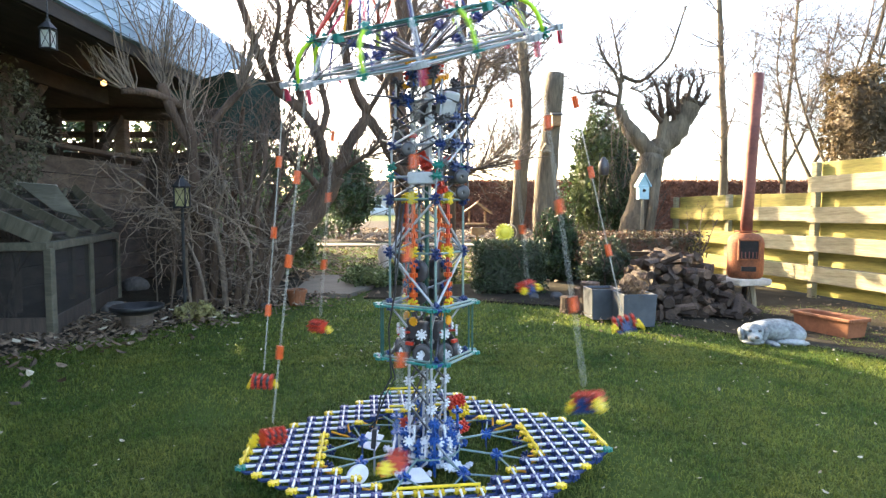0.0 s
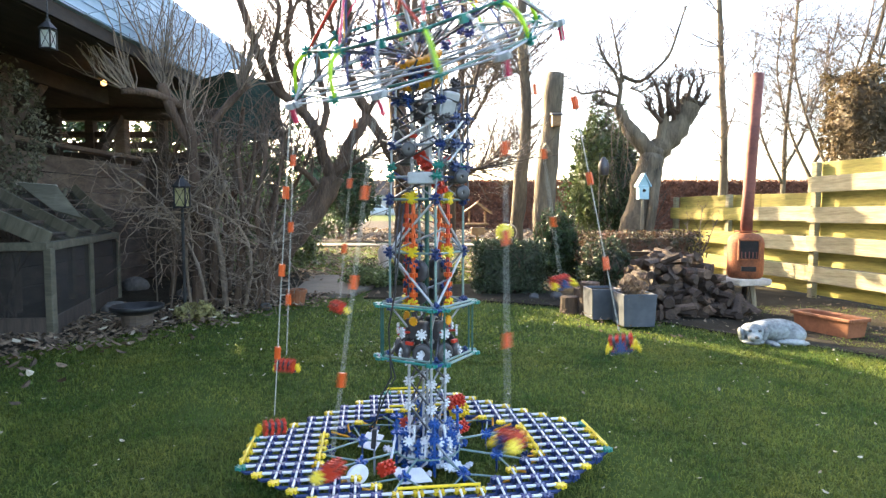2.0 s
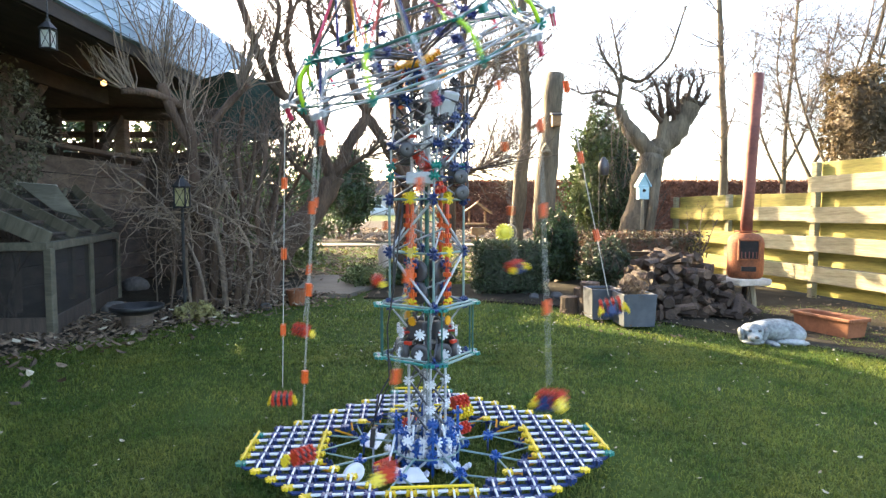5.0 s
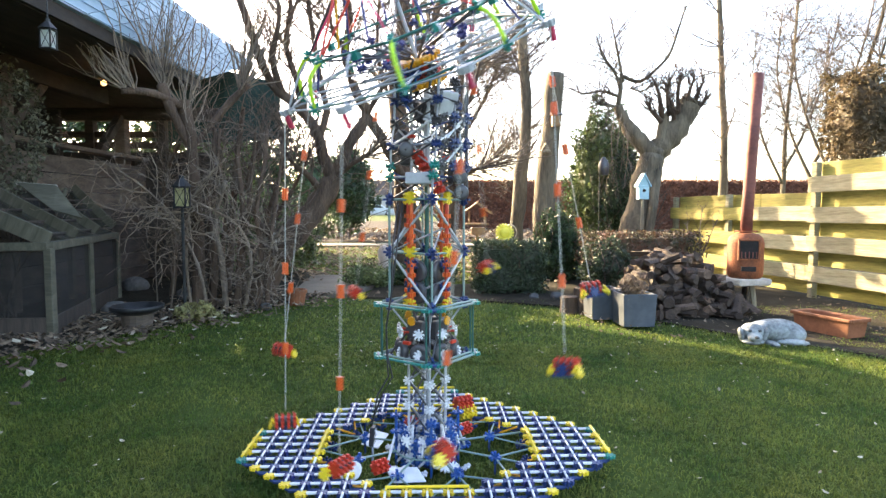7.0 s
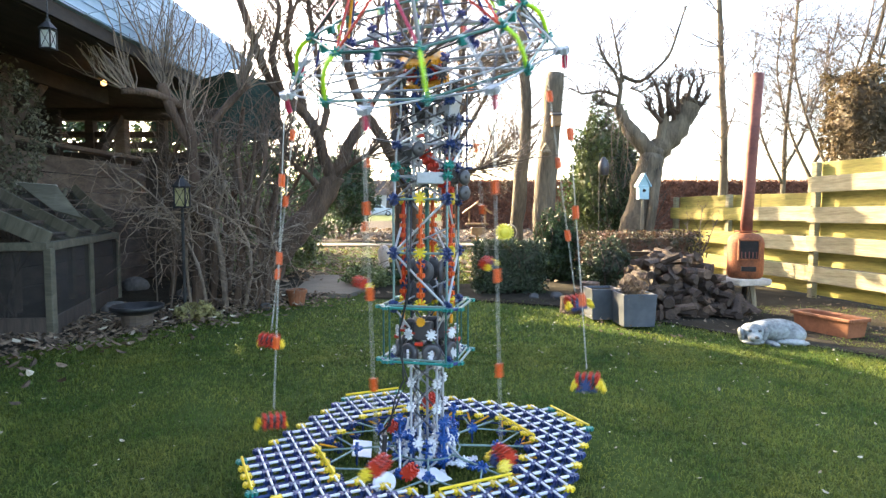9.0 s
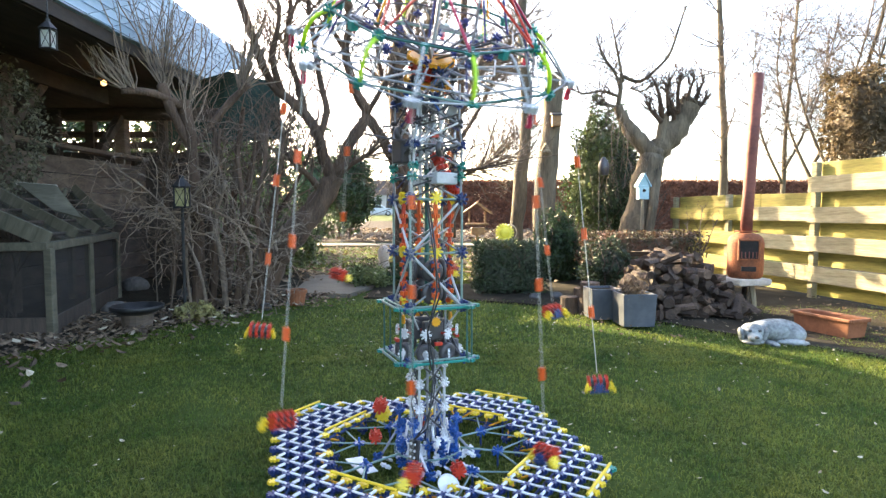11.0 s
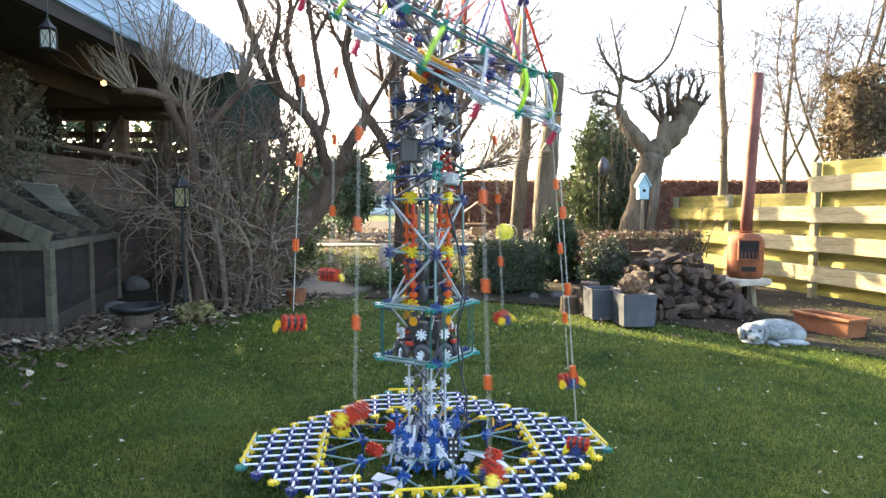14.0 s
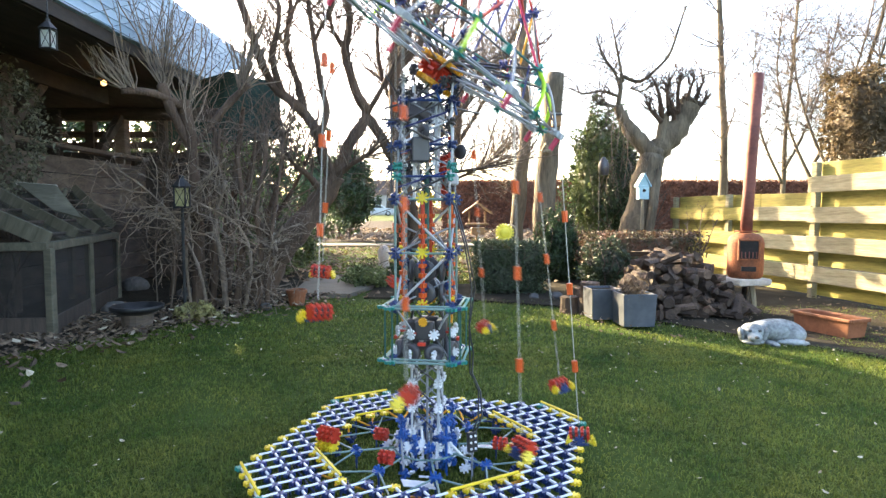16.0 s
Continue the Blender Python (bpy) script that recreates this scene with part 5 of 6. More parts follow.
tree("bare_tree", "dark bare tree standing behind the tower",
     [([(-0.36, 4.51, 0.19), (-0.37, 4.51, 0.73), (-0.38, 4.51, 1.26), (-0.42, 4.51, 1.80), (-0.44, 4.51, 2.28), (-0.36, 4.51, 2.63), (-0.40, 4.51, 3.17)], 0.105, 0.075),
      ([(-0.43, 4.51, 2.22), (-0.24, 4.51, 2.42), (-0.04, 4.51, 2.75), (0.08, 4.51, 3.11)], 0.04, 0.025),
      ([(-0.38, 4.51, 1.26), (-0.18, 4.41, 1.37), (0.08, 4.41, 1.61), (0.32, 4.41, 1.90), (0.43, 4.41, 2.31)], 0.035, 0.014),
      ([(-0.37, 4.51, 1.03), (0.02, 4.51, 1.15), (0.44, 4.51, 1.21), (0.77, 4.51, 1.29)], 0.028, 0.01),
      ([(-0.42, 4.51, 1.80), (-0.58, 4.61, 2.12), (-0.64, 4.61, 2.54), (-0.60, 4.61, 3.14)], 0.032, 0.015)],
     34, 54, M["bark"], M["twig"], 0.6, 0.009, 2, 0.15, kids=(2, 3))
tree("pollard_shrub", "pollarded shrub with a sheaf of upright bare shoots",
     [([(-1.89, 2.91, -0.06), (-1.88, 2.91, 0.65), (-1.91, 2.91, 1.27), (-1.96, 2.91, 1.62)], 0.05, 0.045),
      ([(-1.93, 2.91, 1.27), (-2.02, 2.81, 1.56), (-2.08, 2.81, 1.72)], 0.032, 0.042),
      ([(-1.93, 2.91, 1.23), (-1.67, 3.01, 1.59), (-1.49, 3.01, 1.77)], 0.022, 0.03),
      ([(-1.96, 2.91, 1.57), (-2.10, 2.71, 1.64), (-2.28, 2.61, 1.64)], 0.03, 0.03)],
     36, 42, M["bark"], M["pale_vine"], 0.80, 0.0068, 1, 0.6, spread=0.5, kids=(1, 3), start=0.78)
tree("vine_tangle", "matted tangle of pale leafless vine stems",
     [([(-1.63, 2.81, -0.04), (-1.65, 2.81, 0.35), (-1.70, 2.81, 0.70), (-1.61, 2.81, 1.00)], 0.028, 0.015),
      ([(-1.73, 2.71, -0.03), (-1.80, 2.71, 0.36), (-2.00, 2.71, 0.74), (-2.21, 2.71, 0.96), (-2.44, 2.61, 1.14)], 0.014, 0.005),
      ([(-1.54, 2.91, -0.06), (-1.43, 2.81, 0.35), (-1.53, 2.81, 0.66), (-1.87, 2.71, 0.87)], 0.018, 0.007),
      ([(-1.43, 3.01, -0.08), (-1.35, 2.91, 0.39), (-1.21, 2.91, 0.65)], 0.02, 0.01),
      ([(-1.90, 2.81, 0.00), (-1.93, 2.81, 0.44), (-1.87, 2.81, 0.87), (-1.61, 2.81, 1.17)], 0.014, 0.006)],
     40, 43, M["pale_vine"], M["pale_vine"], 0.55, 0.0058, 1, -0.05, spread=0.75, kids=(2, 3), wig=0.5)
tree("thicket", "dense dark thicket of bare stems by the barn",
     [([(-2.07, 4.01, -0.26), (-2.00, 4.01, 0.62), (-1.93, 4.01, 1.28), (-1.86, 4.01, 1.76)], 0.04, 0.02), ([(-1.83, 4.11, -0.28), (-1.70, 4.11, 0.62), (-1.52, 4.11, 1.23), (-1.57, 4.11, 1.72)], 0.035, 0.015),
      ([(-2.11, 3.81, -0.22), (-2.14, 3.81, 0.63), (-2.02, 3.81, 1.26), (-2.11, 3.81, 1.67)], 0.03, 0.015), ([(-1.87, 3.91, -0.24), (-1.75, 3.91, 0.36), (-1.36, 3.91, 1.00), (-1.15, 3.91, 1.43)], 0.03, 0.012),
      ([(-2.44, 3.61, -0.19), (-2.37, 3.61, 0.48), (-2.46, 3.61, 0.99), (-2.24, 3.61, 1.49)], 0.03, 0.012)],
     34, 53, M["bark"], M["twig"], 0.5, 0.008, 2, 0.1, spread=0.65, kids=(2, 3))
tree("woody_climber", "dark woody climber stems standing close together",
     [([(-1.78, 2.91, -0.06), (-1.75, 2.91, 0.39), (-1.79, 2.91, 0.79), (-1.76, 2.96, 1.19), (-1.76, 3.01, 1.42)], 0.03, 0.0135),
      ([(-1.66, 2.91, -0.06), (-1.69, 2.91, 0.39), (-1.65, 2.91, 0.79), (-1.72, 2.96, 1.19), (-1.72, 3.01, 1.42)], 0.024, 0.0108),
      ([(-1.58, 2.91, -0.06), (-1.55, 2.91, 0.39), (-1.52, 2.91, 0.79), (-1.57, 2.96, 1.19), (-1.56, 3.01, 1.42)], 0.032, 0.0144),
      ([(-1.50, 2.91, -0.06), (-1.53, 2.91, 0.39), (-1.48, 2.91, 0.79), (-1.44, 2.96, 1.19), (-1.44, 3.01, 1.42)], 0.022, 0.0099),
      ([(-1.42, 2.91, -0.06), (-1.38, 2.91, 0.39), (-1.41, 2.91, 0.79), (-1.35, 2.96, 1.19), (-1.35, 3.01, 1.42)], 0.028, 0.0126),
      ([(-1.34, 2.91, -0.06), (-1.33, 2.91, 0.39), (-1.27, 2.91, 0.79), (-1.22, 2.96, 1.19), (-1.22, 3.01, 1.42)], 0.022, 0.0099)],
     16, 56, M["bark"], M["twig"], 0.4, 0.006, 2, 0.05, spread=0.65, kids=(1, 3), start=0.15, wig=0.4)
tree("bramble", "thin brown upright canes in the bed",
     [([(-2.11, 2.71, -0.03), (-2.12, 2.71, 0.45), (-2.07, 2.71, 0.74)], 0.007, 0.003), ([(-2.07, 2.81, -0.04), (-2.02, 2.81, 0.35), (-2.05, 2.81, 0.66)], 0.007, 0.003),
      ([(-1.37, 2.81, -0.04), (-1.42, 2.71, 0.15), (-1.55, 2.71, 0.23)], 0.006, 0.003)],
     22, 44, M["twig"], M["twig"], 0.3, 0.004, 1, 0.3, kids=(1, 3))
tree("topped_trunk", "tall topped bare trunk with pale bark",
     [([(1.25, 5.41, 0.31), (1.26, 5.41, 0.93), (1.33, 5.41, 1.73), (1.38, 5.41, 2.38)], 0.135, 0.105)], 0, 45, M["pale_bark"], M["twig"])
tree("slim_tree", "slim bare tree with grey trunk",
     [([(1.02, 6.21, 0.26), (1.07, 6.21, 1.02), (1.15, 6.21, 2.06), (1.09, 6.21, 2.93), (1.08, 6.21, 3.94)], 0.10, 0.05)], 70, 46, M["pale_bark"], M["twig"], 0.9, 0.012, 2, 0.1)
tree("bare_tree", "bare branching tree behind the tower",
     [([(0.20, 8.21, 0.32), (0.20, 8.21, 1.45), (0.31, 8.21, 2.37), (0.38, 8.21, 3.65), (0.40, 8.21, 4.73)], 0.07, 0.05),
      ([(0.25, 8.21, 1.82), (0.66, 8.21, 2.47), (1.08, 8.21, 3.38), (1.39, 8.21, 4.01)], 0.04, 0.015), ([(0.25, 8.21, 1.91), (-0.08, 8.21, 2.74), (-0.36, 8.21, 3.65), (-0.40, 8.21, 4.55)], 0.04, 0.015),
      ([(0.34, 8.21, 2.37), (0.66, 8.21, 3.11), (1.12, 8.21, 3.02)], 0.03, 0.01), ([(0.20, 8.21, 1.26), (0.76, 8.21, 1.54), (1.32, 8.21, 2.01)], 0.03, 0.01)],
     105, 47, M["bark"], M["pale_vine"], 0.9, 0.010, 2, 0.1, kids=(2, 4))
tree("pollard_tree", "knobbly old pollard with two cut heads",
     [([(2.44, 5.81, 0.29), (2.50, 5.81, 0.65), (2.60, 5.81, 1.08), (2.67, 5.81, 1.40), (2.73, 5.81, 1.57)], 0.19, 0.15),
      ([(2.69, 5.81, 1.47), (2.54, 5.81, 1.62), (2.40, 5.81, 1.78), (2.31, 5.81, 1.91), (2.24, 5.81, 2.08)], 0.12, 0.06),
      ([(2.73, 5.81, 1.51), (2.87, 5.81, 1.65), (3.02, 5.81, 1.85), (3.12, 5.81, 2.05), (3.16, 5.81, 2.15)], 0.14, 0.13),
      ([(2.58, 5.61, 0.37), (2.63, 5.61, 0.79), (2.71, 5.71, 1.22), (2.77, 5.76, 1.68), (2.83, 5.81, 1.97)], 0.055, 0.06)], 0, 48, M["pale_bark"], M["twig"])
tree("pollard_shoots", "dense stubby shoots sprouting from a pollard head",
     [([(2.78, 5.76, 1.92), (2.71, 5.71, 2.21), (2.65, 5.71, 2.36)], 0.035, 0.012),
      ([(2.87, 5.76, 1.95), (2.82, 5.71, 2.21), (2.85, 5.71, 2.40)], 0.035, 0.012),
      ([(2.98, 5.76, 1.97), (2.95, 5.71, 2.24), (2.99, 5.71, 2.43)], 0.035, 0.012),
      ([(3.07, 5.76, 2.00), (3.09, 5.71, 2.24), (3.15, 5.71, 2.40)], 0.035, 0.012),
      ([(3.14, 5.76, 2.04), (3.20, 5.71, 2.24), (3.26, 5.71, 2.35)], 0.035, 0.012),
      ([(3.17, 5.76, 2.00), (3.25, 5.71, 2.08), (3.30, 5.71, 2.15)], 0.035, 0.012),
      ([(2.77, 5.76, 1.87), (2.64, 5.71, 1.99), (2.57, 5.71, 2.08)], 0.035, 0.012),
      ([(2.93, 5.76, 1.90), (2.88, 5.71, 2.08), (2.78, 5.71, 2.28)], 0.035, 0.012)],
     24, 50, M["bark"], M["bark"], 0.20, 0.009, 1, 0.3, kids=(2, 3), start=0.1)
tree("pollard_branches", "few long bare branches on a pollard",
     [([(2.24, 5.81, 2.08), (2.27, 5.81, 2.30), (2.28, 5.81, 2.44), (2.51, 5.81, 2.38), (2.78, 5.81, 2.60), (2.89, 5.81, 2.76), (2.97, 5.81, 3.01), (3.06, 5.81, 3.30)], 0.032, 0.010),
      ([(2.27, 5.81, 2.30), (2.18, 5.81, 2.51), (2.04, 5.81, 2.69), (1.96, 5.81, 2.94)], 0.025, 0.008),
      ([(2.26, 5.81, 2.19), (2.03, 5.81, 2.26), (1.80, 5.81, 2.23), (1.63, 5.81, 2.30)], 0.022, 0.007),
      ([(2.30, 5.81, 2.37), (2.21, 5.81, 2.80), (2.13, 5.81, 3.16)], 0.02, 0.007),
      ([(2.24, 5.81, 2.08), (2.07, 5.71, 2.06), (1.89, 5.71, 2.14)], 0.02, 0.008),
      ([(2.39, 5.81, 2.30), (2.50, 5.71, 2.24), (2.64, 5.71, 2.33)], 0.014, 0.006)],
     26, 51, M["pale_bark"], M["twig"], 0.45, 0.007, 2, 0.1, start=0.15, kids=(2, 4))
tree("hanging_vine", "dry vine strands hanging from a pollard",
     [([(2.24, 5.66, 1.95), (2.20, 5.63, 1.70), (2.18, 5.61, 1.38)], 0.006, 0.003),
      ([(2.27, 5.66, 1.85), (2.31, 5.61, 1.59), (2.30, 5.61, 1.28)], 0.006, 0.003),
      ([(2.16, 5.66, 1.99), (2.11, 5.61, 1.63), (2.14, 5.61, 1.28)], 0.006, 0.003)],
     22, 55, M["pale_vine"], M["pale_vine"], 0.25, 0.005, 1, -0.3, start=0.0, kids=(1, 3))
tree("birch", "slender bare tree with fine side twigs",
     [([(6.56, 12.21, 0.40), (6.56, 12.21, 2.37), (6.45, 12.21, 3.91), (6.31, 12.21, 6.31)], 0.10, 0.05)], 70, 52, M["pale_bark"], M["twig"], 1.1, 0.015, 2, 0.0)
for i, (x, lean, dep) in enumerate(((1375, 10, 12.5), (1425, 45, 11.0), (1460, 60, 10.0), (1505, 40, 12.0))):
    tree("bare_tree", "bare spreading tree beyond the fence",
         [(((lambda b: [b, b + Vector((0.1, 0, 1.2)), b + Vector((lean / 60, 0.1, 2.4)), b + Vector((lean / 35, 0.1, 4.2)), b + Vector((lean / 30, 0.1, 5.6))])(Vector((0.048 + (x - 784) / 1060 * dep, dep - 1.79, 0)))), 0.06, 0.022),
          (((lambda b: [b + Vector((0.1, 0, 1.6)), b + Vector((0.5, 0, 2.4)), b + Vector((0.95, 0.1, 3.6)), b + Vector((1.2, 0.1, 4.8))])(Vector((0.048 + (x - 784) / 1060 * dep, dep - 1.79, 0)))), 0.032, 0.012),
          (((lambda b: [b + Vector((0.1, 0, 1.3)), b + Vector((-0.3, 0, 2.1)), b + Vector((-0.55, 0.1, 3.2)), b + Vector((-0.5, 0.1, 4.4))])(Vector((0.048 + (x - 784) / 1060 * dep, dep - 1.79, 0)))), 0.03, 0.010)],
         84, 60 + i, M["pale_bark"], M["twig"], 0.95, 0.008, 2, -0.05, kids=(2, 4), group="bare trees beyond the fence")

# shoots in front of the fence
tree("young_shrub", "thin bare shrub with a few twigs before the fence",
     [([(2.64, 4.21, 0.22), (2.62, 4.21, 0.56), (2.65, 4.21, 0.82)], 0.008, 0.003), ([(2.61, 4.21, 0.22), (2.72, 4.21, 0.51), (2.80, 4.21, 0.70)], 0.007, 0.003), ([(2.63, 4.21, 0.22), (2.52, 4.21, 0.45), (2.49, 4.21, 0.65)], 0.007, 0.003)],
     14, 70, M["twig"], M["twig"], 0.16, 0.0035, 1, 0.3, kids=(1, 2))
# small lantern and nest box on the topped trunk
LX, LY, LZ = (1.36, 5.23, 1.81)
nb = thing("nest_box", "small wooden nest box fixed to a trunk", "bird box", pose(LX, LY, LZ))
part("box", Geo().box((0.10, 0.09, 0.13)), M["honey_wood"], nb, "", bevel=0.004)
part("roof_panel", Geo().box((0.13, 0.12, 0.02)), M["char"], nb, "", pose(0, -0.01, 0.075, 15, 0, 0), bevel=0.003)
nb2 = thing("nest_box", "small dark triangular nest box on a trunk", "bird box", pose(*(1.24, 5.24, 1.50)))
part("box", Geo().prism([(-0.06, -0.05), (0.06, -0.05), (0.0, 0.06)], 0.09, pose(0, 0, 0, 90, 0, 0)), M["post_wood"], nb2, "", bevel=0.004)


# ---- barn with an open veranda under a steep hipped roof ----
EX, EZ, RX, RZ = -2.24, 2.0, -2.446, 2.68
barn = thing("barn", "dark timber barn with open veranda and blue-grey roof", "barn", pose(0, 0, 0))
Y0, YE, YR, BX2 = -3.0, 3.95, 6.2, -5.4
# steep front slope in sheets, side by side
slope = Vector((RX - EX, 0, RZ - EZ))
n_sheet = 26
for i in range(n_sheet):
    u0, u1 = i / n_sheet, (i + 1) / n_sheet - 0.0015
    ya0, ya1 = Y0 + (YE - Y0) * u0, Y0 + (YE - Y0) * u1
    yb0, yb1 = Y0 + (YR - Y0) * u0, Y0 + (YR - Y0) * u1
    g = Geo()
    zz = 0.006 * (i % 2)
    v = [(EX, ya0, EZ), (EX, ya1, EZ), (RX, yb1, RZ), (RX, yb0, RZ)]
    nrm = Vector((RZ - EZ, 0, EX - RX)).normalized() * (0.03 + zz)
    g.add([tuple(Vector(p) + nrm) for p in v] + v, [(0, 1, 2, 3), (7, 6, 5, 4), (0, 4, 5, 1), (1, 5, 6, 2), (2, 6, 7, 3), (3, 7, 4, 0)])
    part("roof_sheet", g, M["roofing"], barn, "blue-grey weathered roof sheet" if i == 0 else "")
for k in range(9):
    u = k / 9
    a = Vector((EX, YE, EZ)).lerp(Vector((RX, YR, RZ)), u) + Vector((0.035, 0, 0.02))
    b = Vector((EX, Y0, EZ)).lerp(Vector((RX, Y0, RZ)), u) + Vector((0.035, 0, 0.02))
    part("roof_lap", Geo().tube([a, b], 0.004, 4), M["roofing"], barn)
g = Geo().add([(RX, Y0, RZ), (RX, YR, RZ), (BX2, YR, RZ + 0.1), (BX2, Y0, RZ + 0.1), (RX, Y0, RZ - 0.08), (RX, YR, RZ - 0.08), (BX2, YR, RZ), (BX2, Y0, RZ)],
              [(0, 3, 2, 1), (4, 5, 6, 7), (0, 1, 5, 4), (1, 2, 6, 5), (2, 3, 7, 6), (3, 0, 4, 7)])
part("roof_deck", g, M["roofing"], barn)
# ceiling, beam and fascia carry the eave's shade in their dark colour
part("veranda_ceiling", Geo().box((3.18, 6.95, 0.05)), M["shaded_wood"], barn, "dark boarded ceiling", pose(-3.86, 0.475, EZ - 0.065))
part("hip_ceiling", Geo().box((2.6, 1.15, 0.05)), M["shaded_wood"], barn, "", pose(-4.1, 4.53, EZ - 0.065))
part("eave_beam", Geo().box((0.12, 6.9, 0.14)), M["shaded_wood"], barn, "", pose(-3.17, 0.5, EZ - 0.16), bevel=0.01)
part("fascia", Geo().box((0.03, 6.95, 0.10)), M["shaded_wood"], barn, "", pose(EX - 0.012, 0.475, EZ - 0.035))
for y in (1.50, 5.0):
    part("veranda_post", Geo().box((0.12, 0.12, EZ - 0.23)), M["brown_wood"], barn, "square brown timber post" if y < 2 else "", pose(-3.17 if y < 2 else -3.5, y + (1.12 if y < 2 else -0.1), (EZ - 0.23) / 2), bevel=0.01)
    part("knee_brace", Geo().box((0.08, 0.08, 0.6)), M["dark_wood"], barn, "", pose(-3.17 if y < 2 else -3.5, y + (1.37 if y < 2 else -0.35), EZ - 0.42, -45, 0, 0), bevel=0.006)
    part("tie_beam", Geo().box((2.7, 0.10, 0.14)), M["dark_wood"], barn, "", pose(-3.8, y, EZ - 0.16), bevel=0.008)
# half-high plank wall
for i in range(8):
    z = 0.09 + 0.155 * i
    part("wall_plank", Geo().box((0.035, 3.5, 0.148)), M["brown_wood"] if i > 4 else M["dark_wood"], barn, "", pose(-3.3 + 0.004 * (i % 2), 3.2, z), bevel=0.004)
part("wall_cap", Geo().box((0.12, 3.5, 0.04)), M["brown_wood"], barn, "", pose(-3.29, 3.2, 1.335), bevel=0.008)
# back wall of boards with gaps that let the hedge and sky show
rbk = random.Random(81)
y = Y0 + 0.1
while y < 4.7:
    w = rbk.uniform(0.35, 0.7)
    top = rbk.uniform(1.5, 1.9) if 0.8 < y else 1.92
    part("back_board", Geo().box((0.04, w - 0.02, top)), M["dark_wood"], barn, "", pose(-5.0, y + w / 2, top / 2))
    y += w
for z in (1.55, 1.78):
    part("back_rail", Geo().box((0.05, 4.2, 0.05)), M["dark_wood"], barn, "", pose(-5.0, 2.9, z))
for y in (1.2, 2.2, 3.1, 4.0, 4.9):
    part("back_stud", Geo().box((0.09, 0.09, 0.6)), M["dark_wood"], barn, "", pose(-5.0, y, 1.63))
part("end_wall", Geo().box((2.5, 0.08, 1.40)), M["dark_wood"], barn, "", pose(-3.75, 5.0, 0.72))
for z in (1.50, 1.62, 1.86):
    part("end_slat", Geo().box((1.9, 0.03, 0.07)), M["dark_wood"], barn, "", pose(-4.05, 5.0, z))
part("end_board", Geo().box((0.85, 0.05, 1.86)), M["dark_wood"], barn, "", pose(-4.62, 4.93, 0.95))
for x in (-4.7, -3.9, -3.1):
    part("end_stud", Geo().box((0.09, 0.09, 0.75)), M["dark_wood"], barn, "", pose(x, 5.0, 1.53))
part("near_wall", Geo().box((2.6, 0.08, 1.92)), M["dark_wood"], barn, "", pose(-3.75, -2.8, 0.96))
part("floor_boards", Geo().box((1.75, 7.9, 0.05)), M["dark_wood"], barn, "", pose(-4.2, 1.05, 0.035))
cloth = Geo()
for i in range(13):
    u = i / 12
    sag = 0.08 * math.sin(math.pi * u)
    x, y = -3.45 + 1.55 * u, 5.45 + 0.05 * math.sin(9 * u)
    cloth.v += [(x, y, 2.66 - 0.36 * u - sag * 0.3), (x, y + 0.03, 1.60 + 0.04 * u - sag * 0.4)]
    if i:
        k = 2 * i
        cloth.f.append((k - 2, k, k + 1, k - 1))
sail = part("shade_cloth", cloth, M["shade_cloth"])
tagged(sail, "dark green cloth hung between the barn and a tree", "cloth")
sd = sail.modifiers.new("thickness", "SOLIDIFY")
sd.thickness = 0.006

def wall_lamp(c, label):
    t = thing("ceiling_lamp", label, "lamp", pose(*c))
    bulb = Geo()
    blob(bulb, (0, 0, 0), (0.024, 0.024, 0.024), 0, 12, 8)
    part("bulb", bulb, M["lamp_glow"], t, "glowing warm bulb", smooth=True)
    part("stem", Geo().tube([(0, 0, 0.04), (0, 0, EZ - 0.085 - c[2])], 0.012, 6), M["iron"], t)
    part("shade", Geo().lathe([(0.02, 0.05), (0.05, 0.035), (0.052, 0.03), (0.02, 0.042)], 16), M["brown_wood"], t, smooth=True)
wall_lamp((-2.74, 3.21, 1.82), "small lit lamp hanging under the veranda ceiling")
bp = new("lamp_light", bpy.data.lights.new("lamp_light", "POINT"))
bp.location = (-2.67, 3.11, 1.74)
bp.data.energy, bp.data.color, bp.data.shadow_soft_size = 0.04, (1.0, 0.6, 0.28), 0.05

